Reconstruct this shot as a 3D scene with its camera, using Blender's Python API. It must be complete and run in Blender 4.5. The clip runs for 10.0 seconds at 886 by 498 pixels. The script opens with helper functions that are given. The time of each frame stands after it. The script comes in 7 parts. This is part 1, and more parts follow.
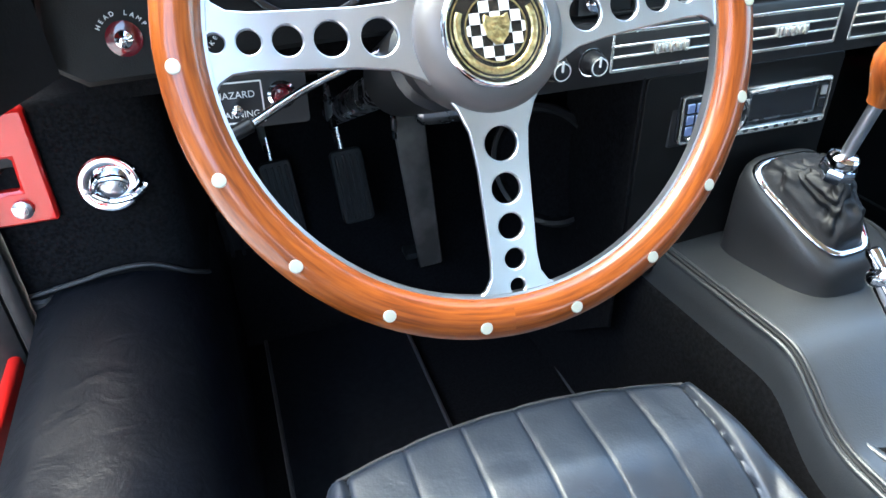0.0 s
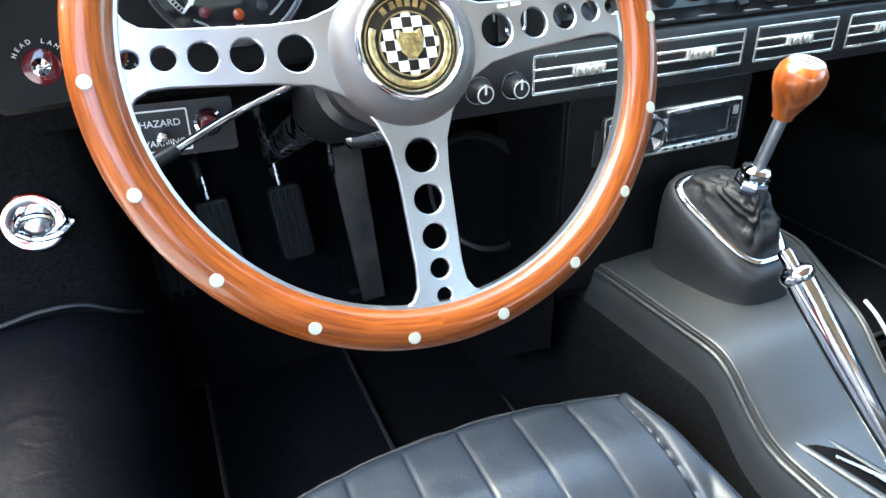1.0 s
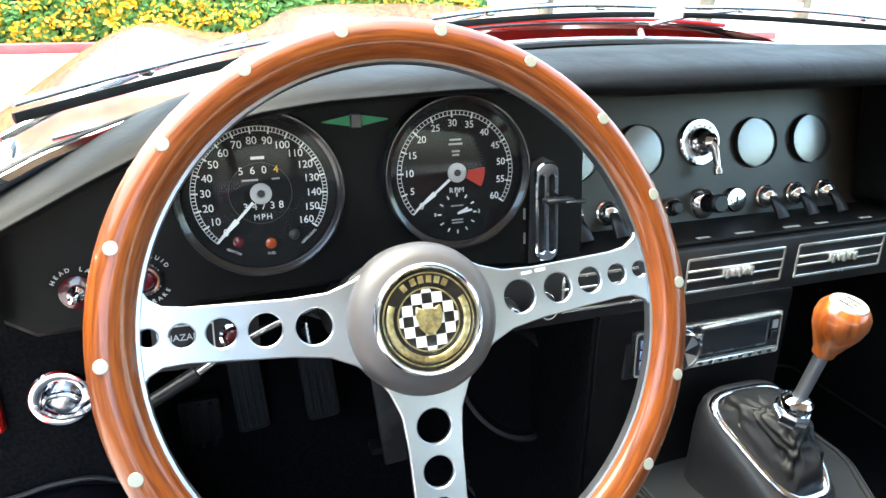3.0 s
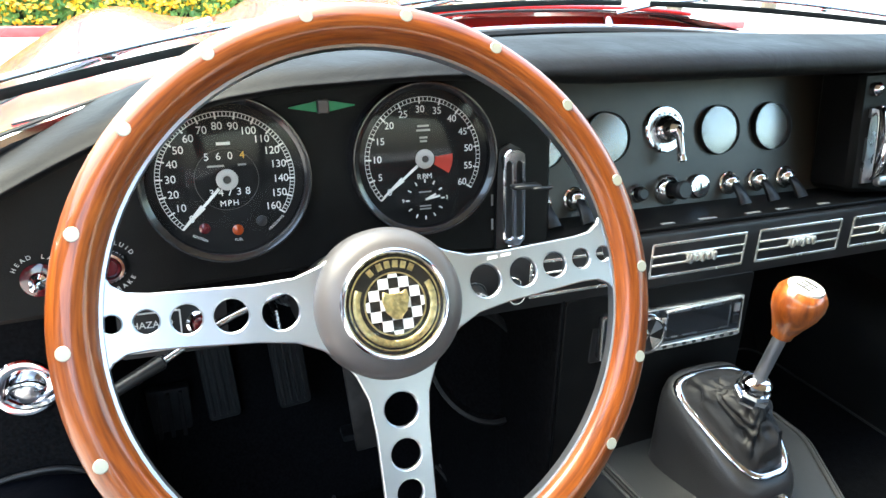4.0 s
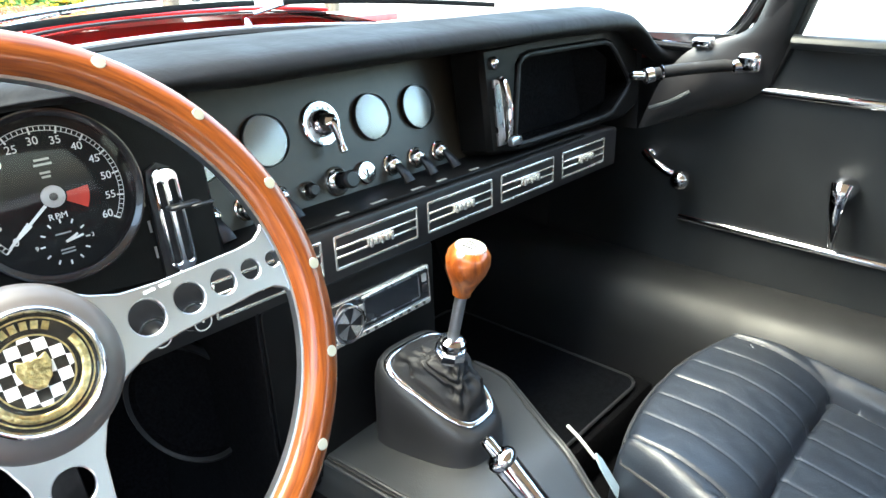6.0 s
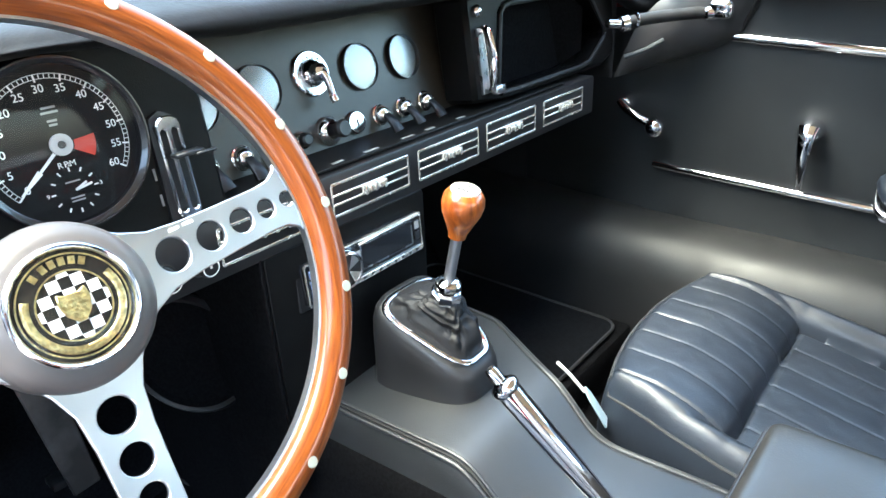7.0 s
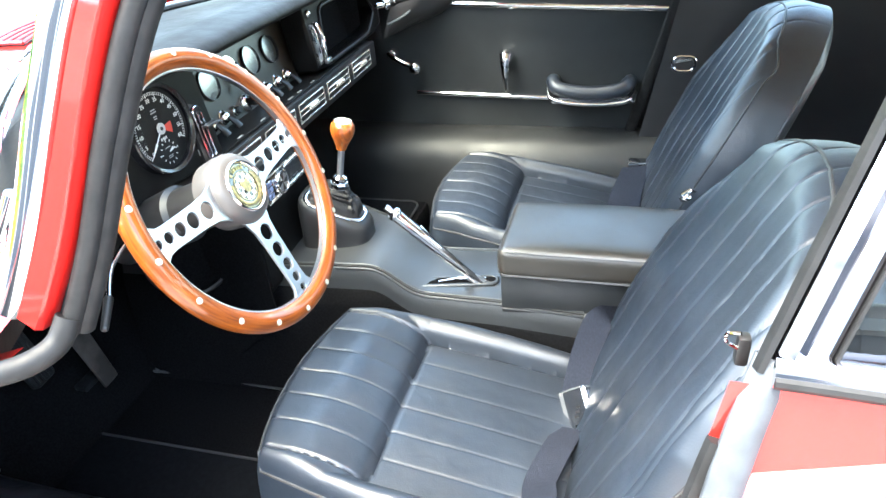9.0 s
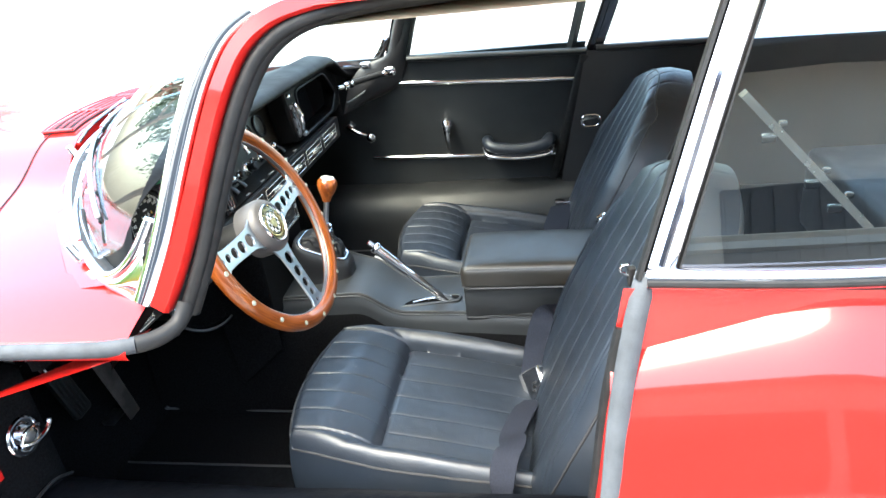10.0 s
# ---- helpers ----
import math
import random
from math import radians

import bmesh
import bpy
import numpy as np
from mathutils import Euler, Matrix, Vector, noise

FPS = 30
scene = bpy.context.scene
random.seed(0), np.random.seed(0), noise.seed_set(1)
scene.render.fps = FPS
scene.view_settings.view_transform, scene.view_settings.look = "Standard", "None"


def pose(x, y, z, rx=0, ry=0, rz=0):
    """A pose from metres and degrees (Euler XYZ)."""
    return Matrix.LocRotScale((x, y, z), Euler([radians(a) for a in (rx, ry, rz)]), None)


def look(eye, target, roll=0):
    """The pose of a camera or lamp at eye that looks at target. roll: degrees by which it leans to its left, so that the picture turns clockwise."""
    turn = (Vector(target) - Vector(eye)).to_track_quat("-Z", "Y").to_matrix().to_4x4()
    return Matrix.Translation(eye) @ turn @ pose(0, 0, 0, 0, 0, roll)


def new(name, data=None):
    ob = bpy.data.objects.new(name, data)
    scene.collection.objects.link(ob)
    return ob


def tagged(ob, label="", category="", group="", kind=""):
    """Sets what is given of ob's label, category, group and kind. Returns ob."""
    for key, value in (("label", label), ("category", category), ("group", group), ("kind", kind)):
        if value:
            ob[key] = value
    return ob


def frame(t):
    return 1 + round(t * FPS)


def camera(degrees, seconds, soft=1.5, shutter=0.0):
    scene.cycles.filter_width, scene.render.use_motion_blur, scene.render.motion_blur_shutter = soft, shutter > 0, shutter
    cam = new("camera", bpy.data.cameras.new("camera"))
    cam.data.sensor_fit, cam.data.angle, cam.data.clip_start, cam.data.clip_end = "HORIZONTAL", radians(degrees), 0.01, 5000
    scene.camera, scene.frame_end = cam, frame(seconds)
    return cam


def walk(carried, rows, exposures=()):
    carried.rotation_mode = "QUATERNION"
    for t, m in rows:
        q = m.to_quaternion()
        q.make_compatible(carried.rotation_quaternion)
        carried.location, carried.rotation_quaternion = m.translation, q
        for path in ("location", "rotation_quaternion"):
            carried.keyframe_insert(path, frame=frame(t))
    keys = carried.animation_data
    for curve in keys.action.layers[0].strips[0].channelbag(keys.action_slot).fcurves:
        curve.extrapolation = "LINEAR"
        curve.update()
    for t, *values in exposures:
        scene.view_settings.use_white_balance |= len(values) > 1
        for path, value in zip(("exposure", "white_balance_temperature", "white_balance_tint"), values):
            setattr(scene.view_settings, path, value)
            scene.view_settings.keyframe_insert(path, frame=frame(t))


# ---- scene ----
cam = camera(66.7, 10.0)
PATH = [
    (0, (-0.52, -0.383, 0.911), (-0.006, 1.213, -0.179), -1.5),
    (0.5, (-0.514, -0.398, 0.879), (0.114, 1.195, -0.154), -0.8),
    (1, (-0.509, -0.404, 0.894), (0.161, 1.208, -0.082), -1.4),
    (1.5, (-0.495, -0.375, 0.965), (0.175, 1.286, 0.075), -1.3),
    (2, (-0.477, -0.359, 1.002), (0.165, 1.368, 0.225), -0.1),
    (2.5, (-0.47, -0.361, 0.994), (0.162, 1.391, 0.267), 0.6),
    (2.7, (-0.473, -0.358, 0.992), (0.14, 1.402, 0.267), 0.4),
    (3.8, (-0.473, -0.363, 0.989), (0.109, 1.403, 0.252), 0.6),
    (4, (-0.47, -0.364, 0.99), (0.196, 1.362, 0.232), 1.1),
    (4.5, (-0.457, -0.371, 0.992), (0.418, 1.269, 0.254), 0.3),
    (5, (-0.446, -0.377, 0.992), (0.639, 1.137, 0.262), -0.7),
    (5.5, (-0.438, -0.377, 0.991), (0.83, 0.988, 0.264), -1.1),
    (5.7, (-0.437, -0.376, 0.988), (0.88, 0.939, 0.257), -1.5),
    (6.8, (-0.46, -0.368, 0.988), (0.914, 0.821, 0.152), -2.2),
    (7, (-0.478, -0.369, 0.978), (0.899, 0.799, 0.117), -2.6),
    (7.5, (-0.533, -0.35, 0.98), (0.854, 0.683, -0.025), -3.5),
    (8, (-0.62, -0.404, 1.015), (0.88, 0.333, -0.083), -3.1),
    (8.5, (-0.822, -0.495, 1.126), (0.717, 0.083, -0.013), -3.1),
    (9, (-1.041, -0.487, 1.162), (0.585, 0.036, 0.122), -5.4),
    (9.5, (-1.245, -0.485, 1.185), (0.491, -0.122, 0.26), -6.0),
    (10, (-1.351, -0.493, 1.228), (0.417, -0.146, 0.36), -6.7),
]
walk(cam, [(t, look(eye, target, roll)) for t, eye, target, roll in PATH], [(0.0, 4.1, 6200, 0), (1.0, 4.2, 6400, 0), (2.5, 3.88, 6950, 0), (5.5, 4.05, 7100, 0), (7.0, 4.4, 6600, 0), (7.5, 4.5, 6600, 0), (8.5, 4.8, 6850, 0), (9.0, 4.65, 6850, 0), (9.5, 4.2, 6900, 0), (10.0, 3.7, 6950, 0)])

# ---- world and sun ----
world = bpy.data.worlds.new("sky")
scene.world = world
world.use_nodes = True
wn = world.node_tree.nodes
sky = wn.new("ShaderNodeTexSky")
sky.sky_type = "NISHITA"
sky.sun_disc = False
sky.sun_elevation, sky.sun_rotation = radians(66), radians(305)
sky.air_density, sky.dust_density = 1.0, 3.0
world.node_tree.links.new(sky.outputs[0], wn["Background"].inputs[0])
wn["Background"].inputs[1].default_value = 0.15
sun_data = bpy.data.lights.new("sun", "SUN")
sun_data.energy, sun_data.angle, sun_data.color = 0.5, radians(50), (1.0, 0.95, 0.88)
sun = new("sun", sun_data)
sun.matrix_world = look((0, 0, 0), (0.33, -0.23, -0.91))


# ---- materials ----
def material(name, base, rough=0.5, metal=0.0, coat=0.0, spec=0.5, vary=0.0, scale=8.0, bump=0.0, bump_scale=200.0, stretch=(1, 1, 1), second=None, rough_vary=0.0):
    m = bpy.data.materials.new(name)
    m.use_nodes = True
    nt = m.node_tree
    b = nt.nodes["Principled BSDF"]
    b.inputs["Base Color"].default_value = (*base, 1)
    b.inputs["Roughness"].default_value = rough
    b.inputs["Metallic"].default_value = metal
    b.inputs["Coat Weight"].default_value = coat
    b.inputs["Coat Roughness"].default_value = 0.04
    b.inputs["Specular IOR Level"].default_value = spec
    tc = nt.nodes.new("ShaderNodeTexCoord")
    mp = nt.nodes.new("ShaderNodeMapping")
    mp.inputs["Scale"].default_value = stretch
    nt.links.new(tc.outputs["Object"], mp.inputs[0])
    if vary or second:
        nz = nt.nodes.new("ShaderNodeTexNoise")
        nz.inputs["Scale"].default_value, nz.inputs["Detail"].default_value = scale, 6
        nt.links.new(mp.outputs[0], nz.inputs["Vector"])
        ramp = nt.nodes.new("ShaderNodeValToRGB")
        lo = second or tuple(c * (1 - vary) for c in base)
        hi = base if second else tuple(min(1, c * (1 + vary)) for c in base)
        ramp.color_ramp.elements[0].position, ramp.color_ramp.elements[1].position = 0.35, 0.65
        ramp.color_ramp.elements[0].color, ramp.color_ramp.elements[1].color = (*lo, 1), (*hi, 1)
        nt.links.new(nz.outputs["Fac"], ramp.inputs[0])
        nt.links.new(ramp.outputs[0], b.inputs["Base Color"])
    if rough_vary:
        nr = nt.nodes.new("ShaderNodeTexNoise")
        nr.inputs["Scale"].default_value, nr.inputs["Detail"].default_value = scale * 2.3, 5
        nt.links.new(mp.outputs[0], nr.inputs["Vector"])
        mr = nt.nodes.new("ShaderNodeMapRange")
        mr.inputs["From Min"].default_value, mr.inputs["From Max"].default_value = 0.3, 0.7
        mr.inputs["To Min"].default_value, mr.inputs["To Max"].default_value = max(0, rough - rough_vary), min(1, rough + rough_vary)
        nt.links.new(nr.outputs["Fac"], mr.inputs[0])
        nt.links.new(mr.outputs[0], b.inputs["Roughness"])
    if bump:
        nb = nt.nodes.new("ShaderNodeTexNoise")
        nb.inputs["Scale"].default_value, nb.inputs["Detail"].default_value = bump_scale, 3
        nt.links.new(mp.outputs[0], nb.inputs["Vector"])
        bp = nt.nodes.new("ShaderNodeBump")
        bp.inputs["Strength"].default_value, bp.inputs["Distance"].default_value = bump, 0.002
        nt.links.new(nb.outputs["Fac"], bp.inputs["Height"])
        nt.links.new(bp.outputs[0], b.inputs["Normal"])
    return m


def leather(name, base, rough, grain=420.0, wrinkle=0.25, spec=0.6):
    """Black hide: fine cell grain, soft wrinkles and a wandering sheen."""
    m = material(name, base, rough, vary=0.25, scale=5, rough_vary=0.08, spec=spec)
    nt = m.node_tree
    b = nt.nodes["Principled BSDF"]
    tc = nt.nodes.new("ShaderNodeTexCoord")
    vo = nt.nodes.new("ShaderNodeTexVoronoi")
    vo.inputs["Scale"].default_value = grain
    nz = nt.nodes.new("ShaderNodeTexNoise")
    nz.inputs["Scale"].default_value, nz.inputs["Detail"].default_value, nz.inputs["Distortion"].default_value = 28, 5, 0.6
    nt.links.new(tc.outputs["Object"], vo.inputs["Vector"])
    nt.links.new(tc.outputs["Object"], nz.inputs["Vector"])
    b1 = nt.nodes.new("ShaderNodeBump")
    b1.inputs["Strength"].default_value, b1.inputs["Distance"].default_value = wrinkle, 0.004
    nt.links.new(nz.outputs["Fac"], b1.inputs["Height"])
    b2 = nt.nodes.new("ShaderNodeBump")
    b2.inputs["Strength"].default_value, b2.inputs["Distance"].default_value = 0.12, 0.0006
    nt.links.new(vo.outputs["Distance"], b2.inputs["Height"])
    nt.links.new(b1.outputs[0], b2.inputs["Normal"])
    nt.links.new(b2.outputs[0], b.inputs["Normal"])
    return m


def wood(name, dark, light, axis_scale):
    m = material(name, light, 0.35, coat=1.0)
    nt = m.node_tree
    b = nt.nodes["Principled BSDF"]
    tc = nt.nodes.new("ShaderNodeTexCoord")
    mp = nt.nodes.new("ShaderNodeMapping")
    mp.inputs["Scale"].default_value = axis_scale
    nz = nt.nodes.new("ShaderNodeTexNoise")
    nz.inputs["Scale"].default_value, nz.inputs["Detail"].default_value, nz.inputs["Distortion"].default_value = 9, 8, 1.2
    ramp = nt.nodes.new("ShaderNodeValToRGB")
    ramp.color_ramp.elements[0].position, ramp.color_ramp.elements[1].position = 0.33, 0.62
    ramp.color_ramp.elements[0].color, ramp.color_ramp.elements[1].color = (*dark, 1), (*light, 1)
    nt.links.new(tc.outputs["Object"], mp.inputs[0])
    nt.links.new(mp.outputs[0], nz.inputs["Vector"])
    nt.links.new(nz.outputs["Fac"], ramp.inputs[0])
    nt.links.new(ramp.outputs[0], b.inputs["Base Color"])
    return m


def grain_wood(name, dark, mid, light):
    """Varnished laminated wood whose grain follows the mesh's own length and girth."""
    m = material(name, light, 0.40, coat=0.7, spec=0.25)
    nt = m.node_tree
    b = nt.nodes["Principled BSDF"]
    uv = nt.nodes.new("ShaderNodeUVMap")
    mp = nt.nodes.new("ShaderNodeMapping")
    mp.inputs["Scale"].default_value = (26, 420, 1)
    nz = nt.nodes.new("ShaderNodeTexNoise")
    nz.inputs["Scale"].default_value, nz.inputs["Detail"].default_value, nz.inputs["Distortion"].default_value = 1.0, 7, 0.4
    ramp = nt.nodes.new("ShaderNodeValToRGB")
    ramp.color_ramp.elements[0].position, ramp.color_ramp.elements[1].position = 0.30, 0.66
    ramp.color_ramp.elements[0].color, ramp.color_ramp.elements[1].color = (*dark, 1), (*light, 1)
    ramp.color_ramp.elements.new(0.48).color = (*mid, 1)
    mp2 = nt.nodes.new("ShaderNodeMapping")
    mp2.inputs["Scale"].default_value = (8, 150, 1)
    n2 = nt.nodes.new("ShaderNodeTexNoise")
    n2.inputs["Scale"].default_value, n2.inputs["Detail"].default_value = 1.0, 3
    mix = nt.nodes.new("ShaderNodeMix")
    mix.data_type, mix.blend_type = "RGBA", "MULTIPLY"
    mix.inputs[0].default_value = 0.35
    nt.links.new(uv.outputs[0], mp.inputs[0])
    nt.links.new(uv.outputs[0], mp2.inputs[0])
    nt.links.new(mp.outputs[0], nz.inputs["Vector"])
    nt.links.new(mp2.outputs[0], n2.inputs["Vector"])
    nt.links.new(nz.outputs["Fac"], ramp.inputs[0])
    r2 = nt.nodes.new("ShaderNodeValToRGB")
    r2.color_ramp.elements[0].position, r2.color_ramp.elements[1].position = 0.35, 0.6
    r2.color_ramp.elements[0].color, r2.color_ramp.elements[1].color = (0.62, 0.52, 0.42, 1), (1, 1, 1, 1)
    nt.links.new(n2.outputs["Fac"], r2.inputs[0])
    nt.links.new(ramp.outputs[0], mix.inputs[6])
    nt.links.new(r2.outputs[0], mix.inputs[7])
    nt.links.new(mix.outputs[2], b.inputs["Base Color"])
    return m


def glass(name, tint=(0.93, 0.97, 0.95), ior=1.5, rough=0.01):
    """Thin pane: clear but for its mirror gloss."""
    m = bpy.data.materials.new(name)
    m.use_nodes = True
    nt = m.node_tree
    nt.nodes.remove(nt.nodes["Principled BSDF"])
    tr = nt.nodes.new("ShaderNodeBsdfTransparent")
    tr.inputs[0].default_value = (*tint, 1)
    gl = nt.nodes.new("ShaderNodeBsdfGlossy")
    gl.inputs["Roughness"].default_value = rough
    lw = nt.nodes.new("ShaderNodeLayerWeight")
    lw.inputs[0].default_value = 0.5
    pw = nt.nodes.new("ShaderNodeMath")
    pw.operation, pw.inputs[1].default_value = "POWER", 5.0
    f0 = ((ior - 1) / (ior + 1)) ** 2
    fr = nt.nodes.new("ShaderNodeMath")
    fr.operation, fr.inputs[1].default_value, fr.inputs[2].default_value = "MULTIPLY_ADD", 1 - f0, f0
    nt.links.new(lw.outputs["Facing"], pw.inputs[0])
    nt.links.new(pw.outputs[0], fr.inputs[0])
    mix = nt.nodes.new("ShaderNodeMixShader")
    nt.links.new(fr.outputs[0], mix.inputs[0])
    nt.links.new(tr.outputs[0], mix.inputs[1])
    nt.links.new(gl.outputs[0], mix.inputs[2])
    nt.links.new(mix.outputs[0], nt.nodes["Material Output"].inputs[0])
    return m


# Blue in this base stands in for the sky's sheen on the seats
SEAT = leather("seat_leather", (0.013, 0.0185, 0.028), 0.43, wrinkle=0.22, spec=0.85)
# Warmer, lighter base stands in for the headlining reflected on the lid
LID = leather("armrest_leather", (0.034, 0.030, 0.024), 0.38, wrinkle=0.12, spec=0.9)
# Driver's sill darkened: skylight blocked at the open door is put into its colour
SILL = leather("shaded_sill_leather", (0.003, 0.0035, 0.005), 0.40, wrinkle=0.5, spec=0.12)
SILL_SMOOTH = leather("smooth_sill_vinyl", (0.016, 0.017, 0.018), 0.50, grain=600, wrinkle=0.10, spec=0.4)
PIPE = leather("piping_leather", (0.030, 0.030, 0.032), 0.5, wrinkle=0.05)
THREAD = material("stitching", (0.012, 0.012, 0.012), 0.7)
VINYL = leather("trim_vinyl", (0.020, 0.0205, 0.022), 0.40, grain=600, wrinkle=0.08, spec=0.6)
TUNNEL = leather("tunnel_vinyl", (0.020, 0.0225, 0.025), 0.40, grain=600, wrinkle=0.06, spec=0.9)
DOORCARD = leather("door_card_vinyl", (0.020, 0.023, 0.025), 0.42, grain=600, wrinkle=0.08, spec=0.4)
PAD = leather("dash_pad_vinyl", (0.007, 0.007, 0.0075), 0.55, grain=500, wrinkle=0.3, spec=0.13)
BOOT = leather("boot_leather", (0.014, 0.014, 0.015), 0.52, wrinkle=0.5, spec=0.35)
PANEL = material("dash_panel_black", (0.006, 0.006, 0.006), 0.45, spec=0.13, vary=0.2, scale=30, bump=0.15, bump_scale=900)
PANEL2 = material("centre_panel_black", (0.025, 0.020, 0.015), 0.33, vary=0.2, scale=30, bump=0.1, bump_scale=900)
PLASTIC = material("black_plastic", (0.012, 0.012, 0.013), 0.38, vary=0.2, scale=60)
CARPET = material("black_carpet", (0.0055, 0.0055, 0.0062), 0.95, spec=0.06, vary=0.5, scale=260, bump=0.6, bump_scale=1200)
MAT = material("floor_mat", (0.005, 0.0056, 0.007), 0.92, spec=0.08, vary=0.25, scale=120, bump=0.4, bump_scale=1500)
RUBBER = material("black_rubber", (0.009, 0.0092, 0.0098), 0.6, spec=0.35, vary=0.3, scale=40, rough_vary=0.1)
SEAL = material("grey_rubber_seal", (0.055, 0.062, 0.071), 0.7, spec=0.3, vary=0.25, scale=25, rough_vary=0.1, bump=0.2, bump_scale=300)
CHROME = material("chrome", (0.80, 0.80, 0.83), 0.07, metal=1.0, rough_vary=0.02, scale=15)
STEEL = material("steel", (0.55, 0.56, 0.58), 0.28, metal=1.0, rough_vary=0.1, scale=20)
ALLOY = material("brushed_alloy", (0.53, 0.56, 0.60), 0.34, metal=1.0, vary=0.03, scale=12, rough_vary=0.04)
HUBGREY = material("satin_grey_hub", (0.105, 0.095, 0.092), 0.44, metal=0.3, vary=0.06, scale=30)
BRIGHT = material("bright_trim", (0.88, 0.86, 0.79), 0.24, metal=0.8, rough_vary=0.04, scale=30)
COLLAR = material("bright_collar", (0.88, 0.86, 0.82), 0.14, metal=0.95)
NEEDLE_HUB = material("pale_hub", (0.42, 0.41, 0.39), 0.5)
# Greyed, faintly mauve base stands in for darker reflections in the frame chrome
FRAME_CHROME = material("dim_reflection_chrome", (0.58, 0.57, 0.61), 0.08, metal=1.0, rough_vary=0.03, scale=15)
RED = material("red_paint", (0.46, 0.012, 0.010), 0.34, coat=0.9, spec=0.15, vary=0.03, scale=3)
RED.node_tree.nodes["Principled BSDF"].inputs["Coat IOR"].default_value = 1.5
RIMWOOD = grain_wood("rim_wood", (0.115, 0.025, 0.0035), (0.20, 0.047, 0.006), (0.275, 0.070, 0.009))
KNOBWOOD = wood("knob_wood", (0.16, 0.032, 0.005), (0.40, 0.105, 0.014), (9, 9, 1.6))
RIVET = material("rivet_alloy", (0.37, 0.38, 0.31), 0.45, metal=0.2)
BEZEL = material("gloss_black_bezel", (0.008, 0.008, 0.009), 0.22, coat=0.5)
DIAL = material("dial_black", (0.004, 0.004, 0.0045), 0.6, spec=0.2, vary=0.2, scale=50)
WHITE = material("white_print", (0.75, 0.75, 0.72), 0.6)
GREY = material("grey_print", (0.30, 0.30, 0.29), 0.6)
AMBER = material("amber_print", (0.75, 0.42, 0.06), 0.6)
REDZONE = material("red_zone", (0.45, 0.035, 0.02), 0.6)
GREEN = material("green_lens", (0.0, 0.22, 0.08), 0.4)
REDLENS = material("red_lens", (0.085, 0.004, 0.008), 0.12, coat=1.0)
AMBERLENS = material("amber_lens", (0.32, 0.045, 0.008), 0.12, coat=1.0)
GOLD = material("gold_relief", (0.55, 0.43, 0.20), 0.28, metal=1.0, vary=0.35, scale=300, bump=0.6, bump_scale=350)
BADGE_WHITE = material("badge_white", (0.8, 0.8, 0.78), 0.25, coat=1.0)
BADGE_BLACK = material("badge_black", (0.012, 0.012, 0.012), 0.2, coat=1.0)
DISPLAY = material("display_glass", (0.02, 0.022, 0.025), 0.08, coat=1.0)
BELT = material("belt_webbing", (0.018, 0.021, 0.031), 0.7, spec=0.12, vary=0.2, scale=90, bump=0.5, bump_scale=900, stretch=(1, 4, 4))
HEADLINING = material("headlining", (0.66, 0.52, 0.33), 0.9, vary=0.1, scale=20, bump=0.3, bump_scale=900)
GLASS = glass("window_glass", (0.87, 0.94, 0.91))
LENS = glass("instrument_glass", (0.97, 0.97, 0.97), 1.27)
LENS2 = glass("small_instrument_glass", (0.95, 0.95, 0.95), 2.6, 0.22)
GLASS2 = glass("quarter_window_glass", (0.70, 0.76, 0.76), 2.1)
CONCRETE = material("concrete", (0.38, 0.365, 0.345), 0.85, vary=0.12, scale=1.5, bump=0.4, bump_scale=60)
KERB = material("red_kerb", (0.55, 0.10, 0.10), 0.8, vary=0.2, scale=4)
LEAF = material("leaf_green", (0.20, 0.36, 0.08), 0.5, second=(0.09, 0.20, 0.05), scale=2)
HEDGE_SHADE = material("hedge_shade_sheet", (0.025, 0.055, 0.015), 0.8, vary=0.5, scale=9)
FLOWER = material("yellow_flower", (0.75, 0.48, 0.02), 0.6, second=(0.65, 0.33, 0.02), scale=3)
WALL = material("pale_plaster", (0.45, 0.42, 0.37), 0.9, vary=0.08, scale=1, bump=0.3, bump_scale=80)
DOORGREY = material("garage_door", (0.06, 0.062, 0.066), 0.5, vary=0.15, scale=2)


# ---- mesh helpers ----
def thing(name, loc, label="", category="", group="", kind=""):
    e = new(name)
    e.empty_display_size = 0.05
    e.location = loc
    return tagged(e, label, category, group, kind)


def part(name, bm, mat, parent=None, label="", angle=40):
    me = bpy.data.meshes.new(name)
    bmesh.ops.remove_doubles(bm, verts=bm.verts, dist=1e-6)
    bmesh.ops.recalc_face_normals(bm, faces=bm.faces)
    bm.to_mesh(me)
    bm.free()
    me.materials.append(mat)
    me.polygons.foreach_set("use_smooth", [True] * len(me.polygons))
    me.set_sharp_from_angle(angle=radians(angle))
    ob = new(name, me)
    if parent is not None:
        ob.parent = parent
        if parent.type == "EMPTY":
            ob.matrix_parent_inverse = Matrix.Translation(parent.location).inverted()
    return tagged(ob, label)


def solid(name, bm, mat, label, category, kind="", group="", angle=40):
    return tagged(part(name, bm, mat, None, label, angle), label, category, group, kind)


def axes(o, right, up):
    r, u = Vector(right).normalized(), Vector(up).normalized()
    n = r.cross(u)
    return Matrix(((r.x, u.x, n.x, o[0]), (r.y, u.y, n.y, o[1]), (r.z, u.z, n.z, o[2]), (0, 0, 0, 1)))


def aim(p, q):
    """Matrix with z from p towards q."""
    return Matrix.Translation(p) @ (Vector(q) - Vector(p)).to_track_quat("Z", "Y").to_matrix().to_4x4()


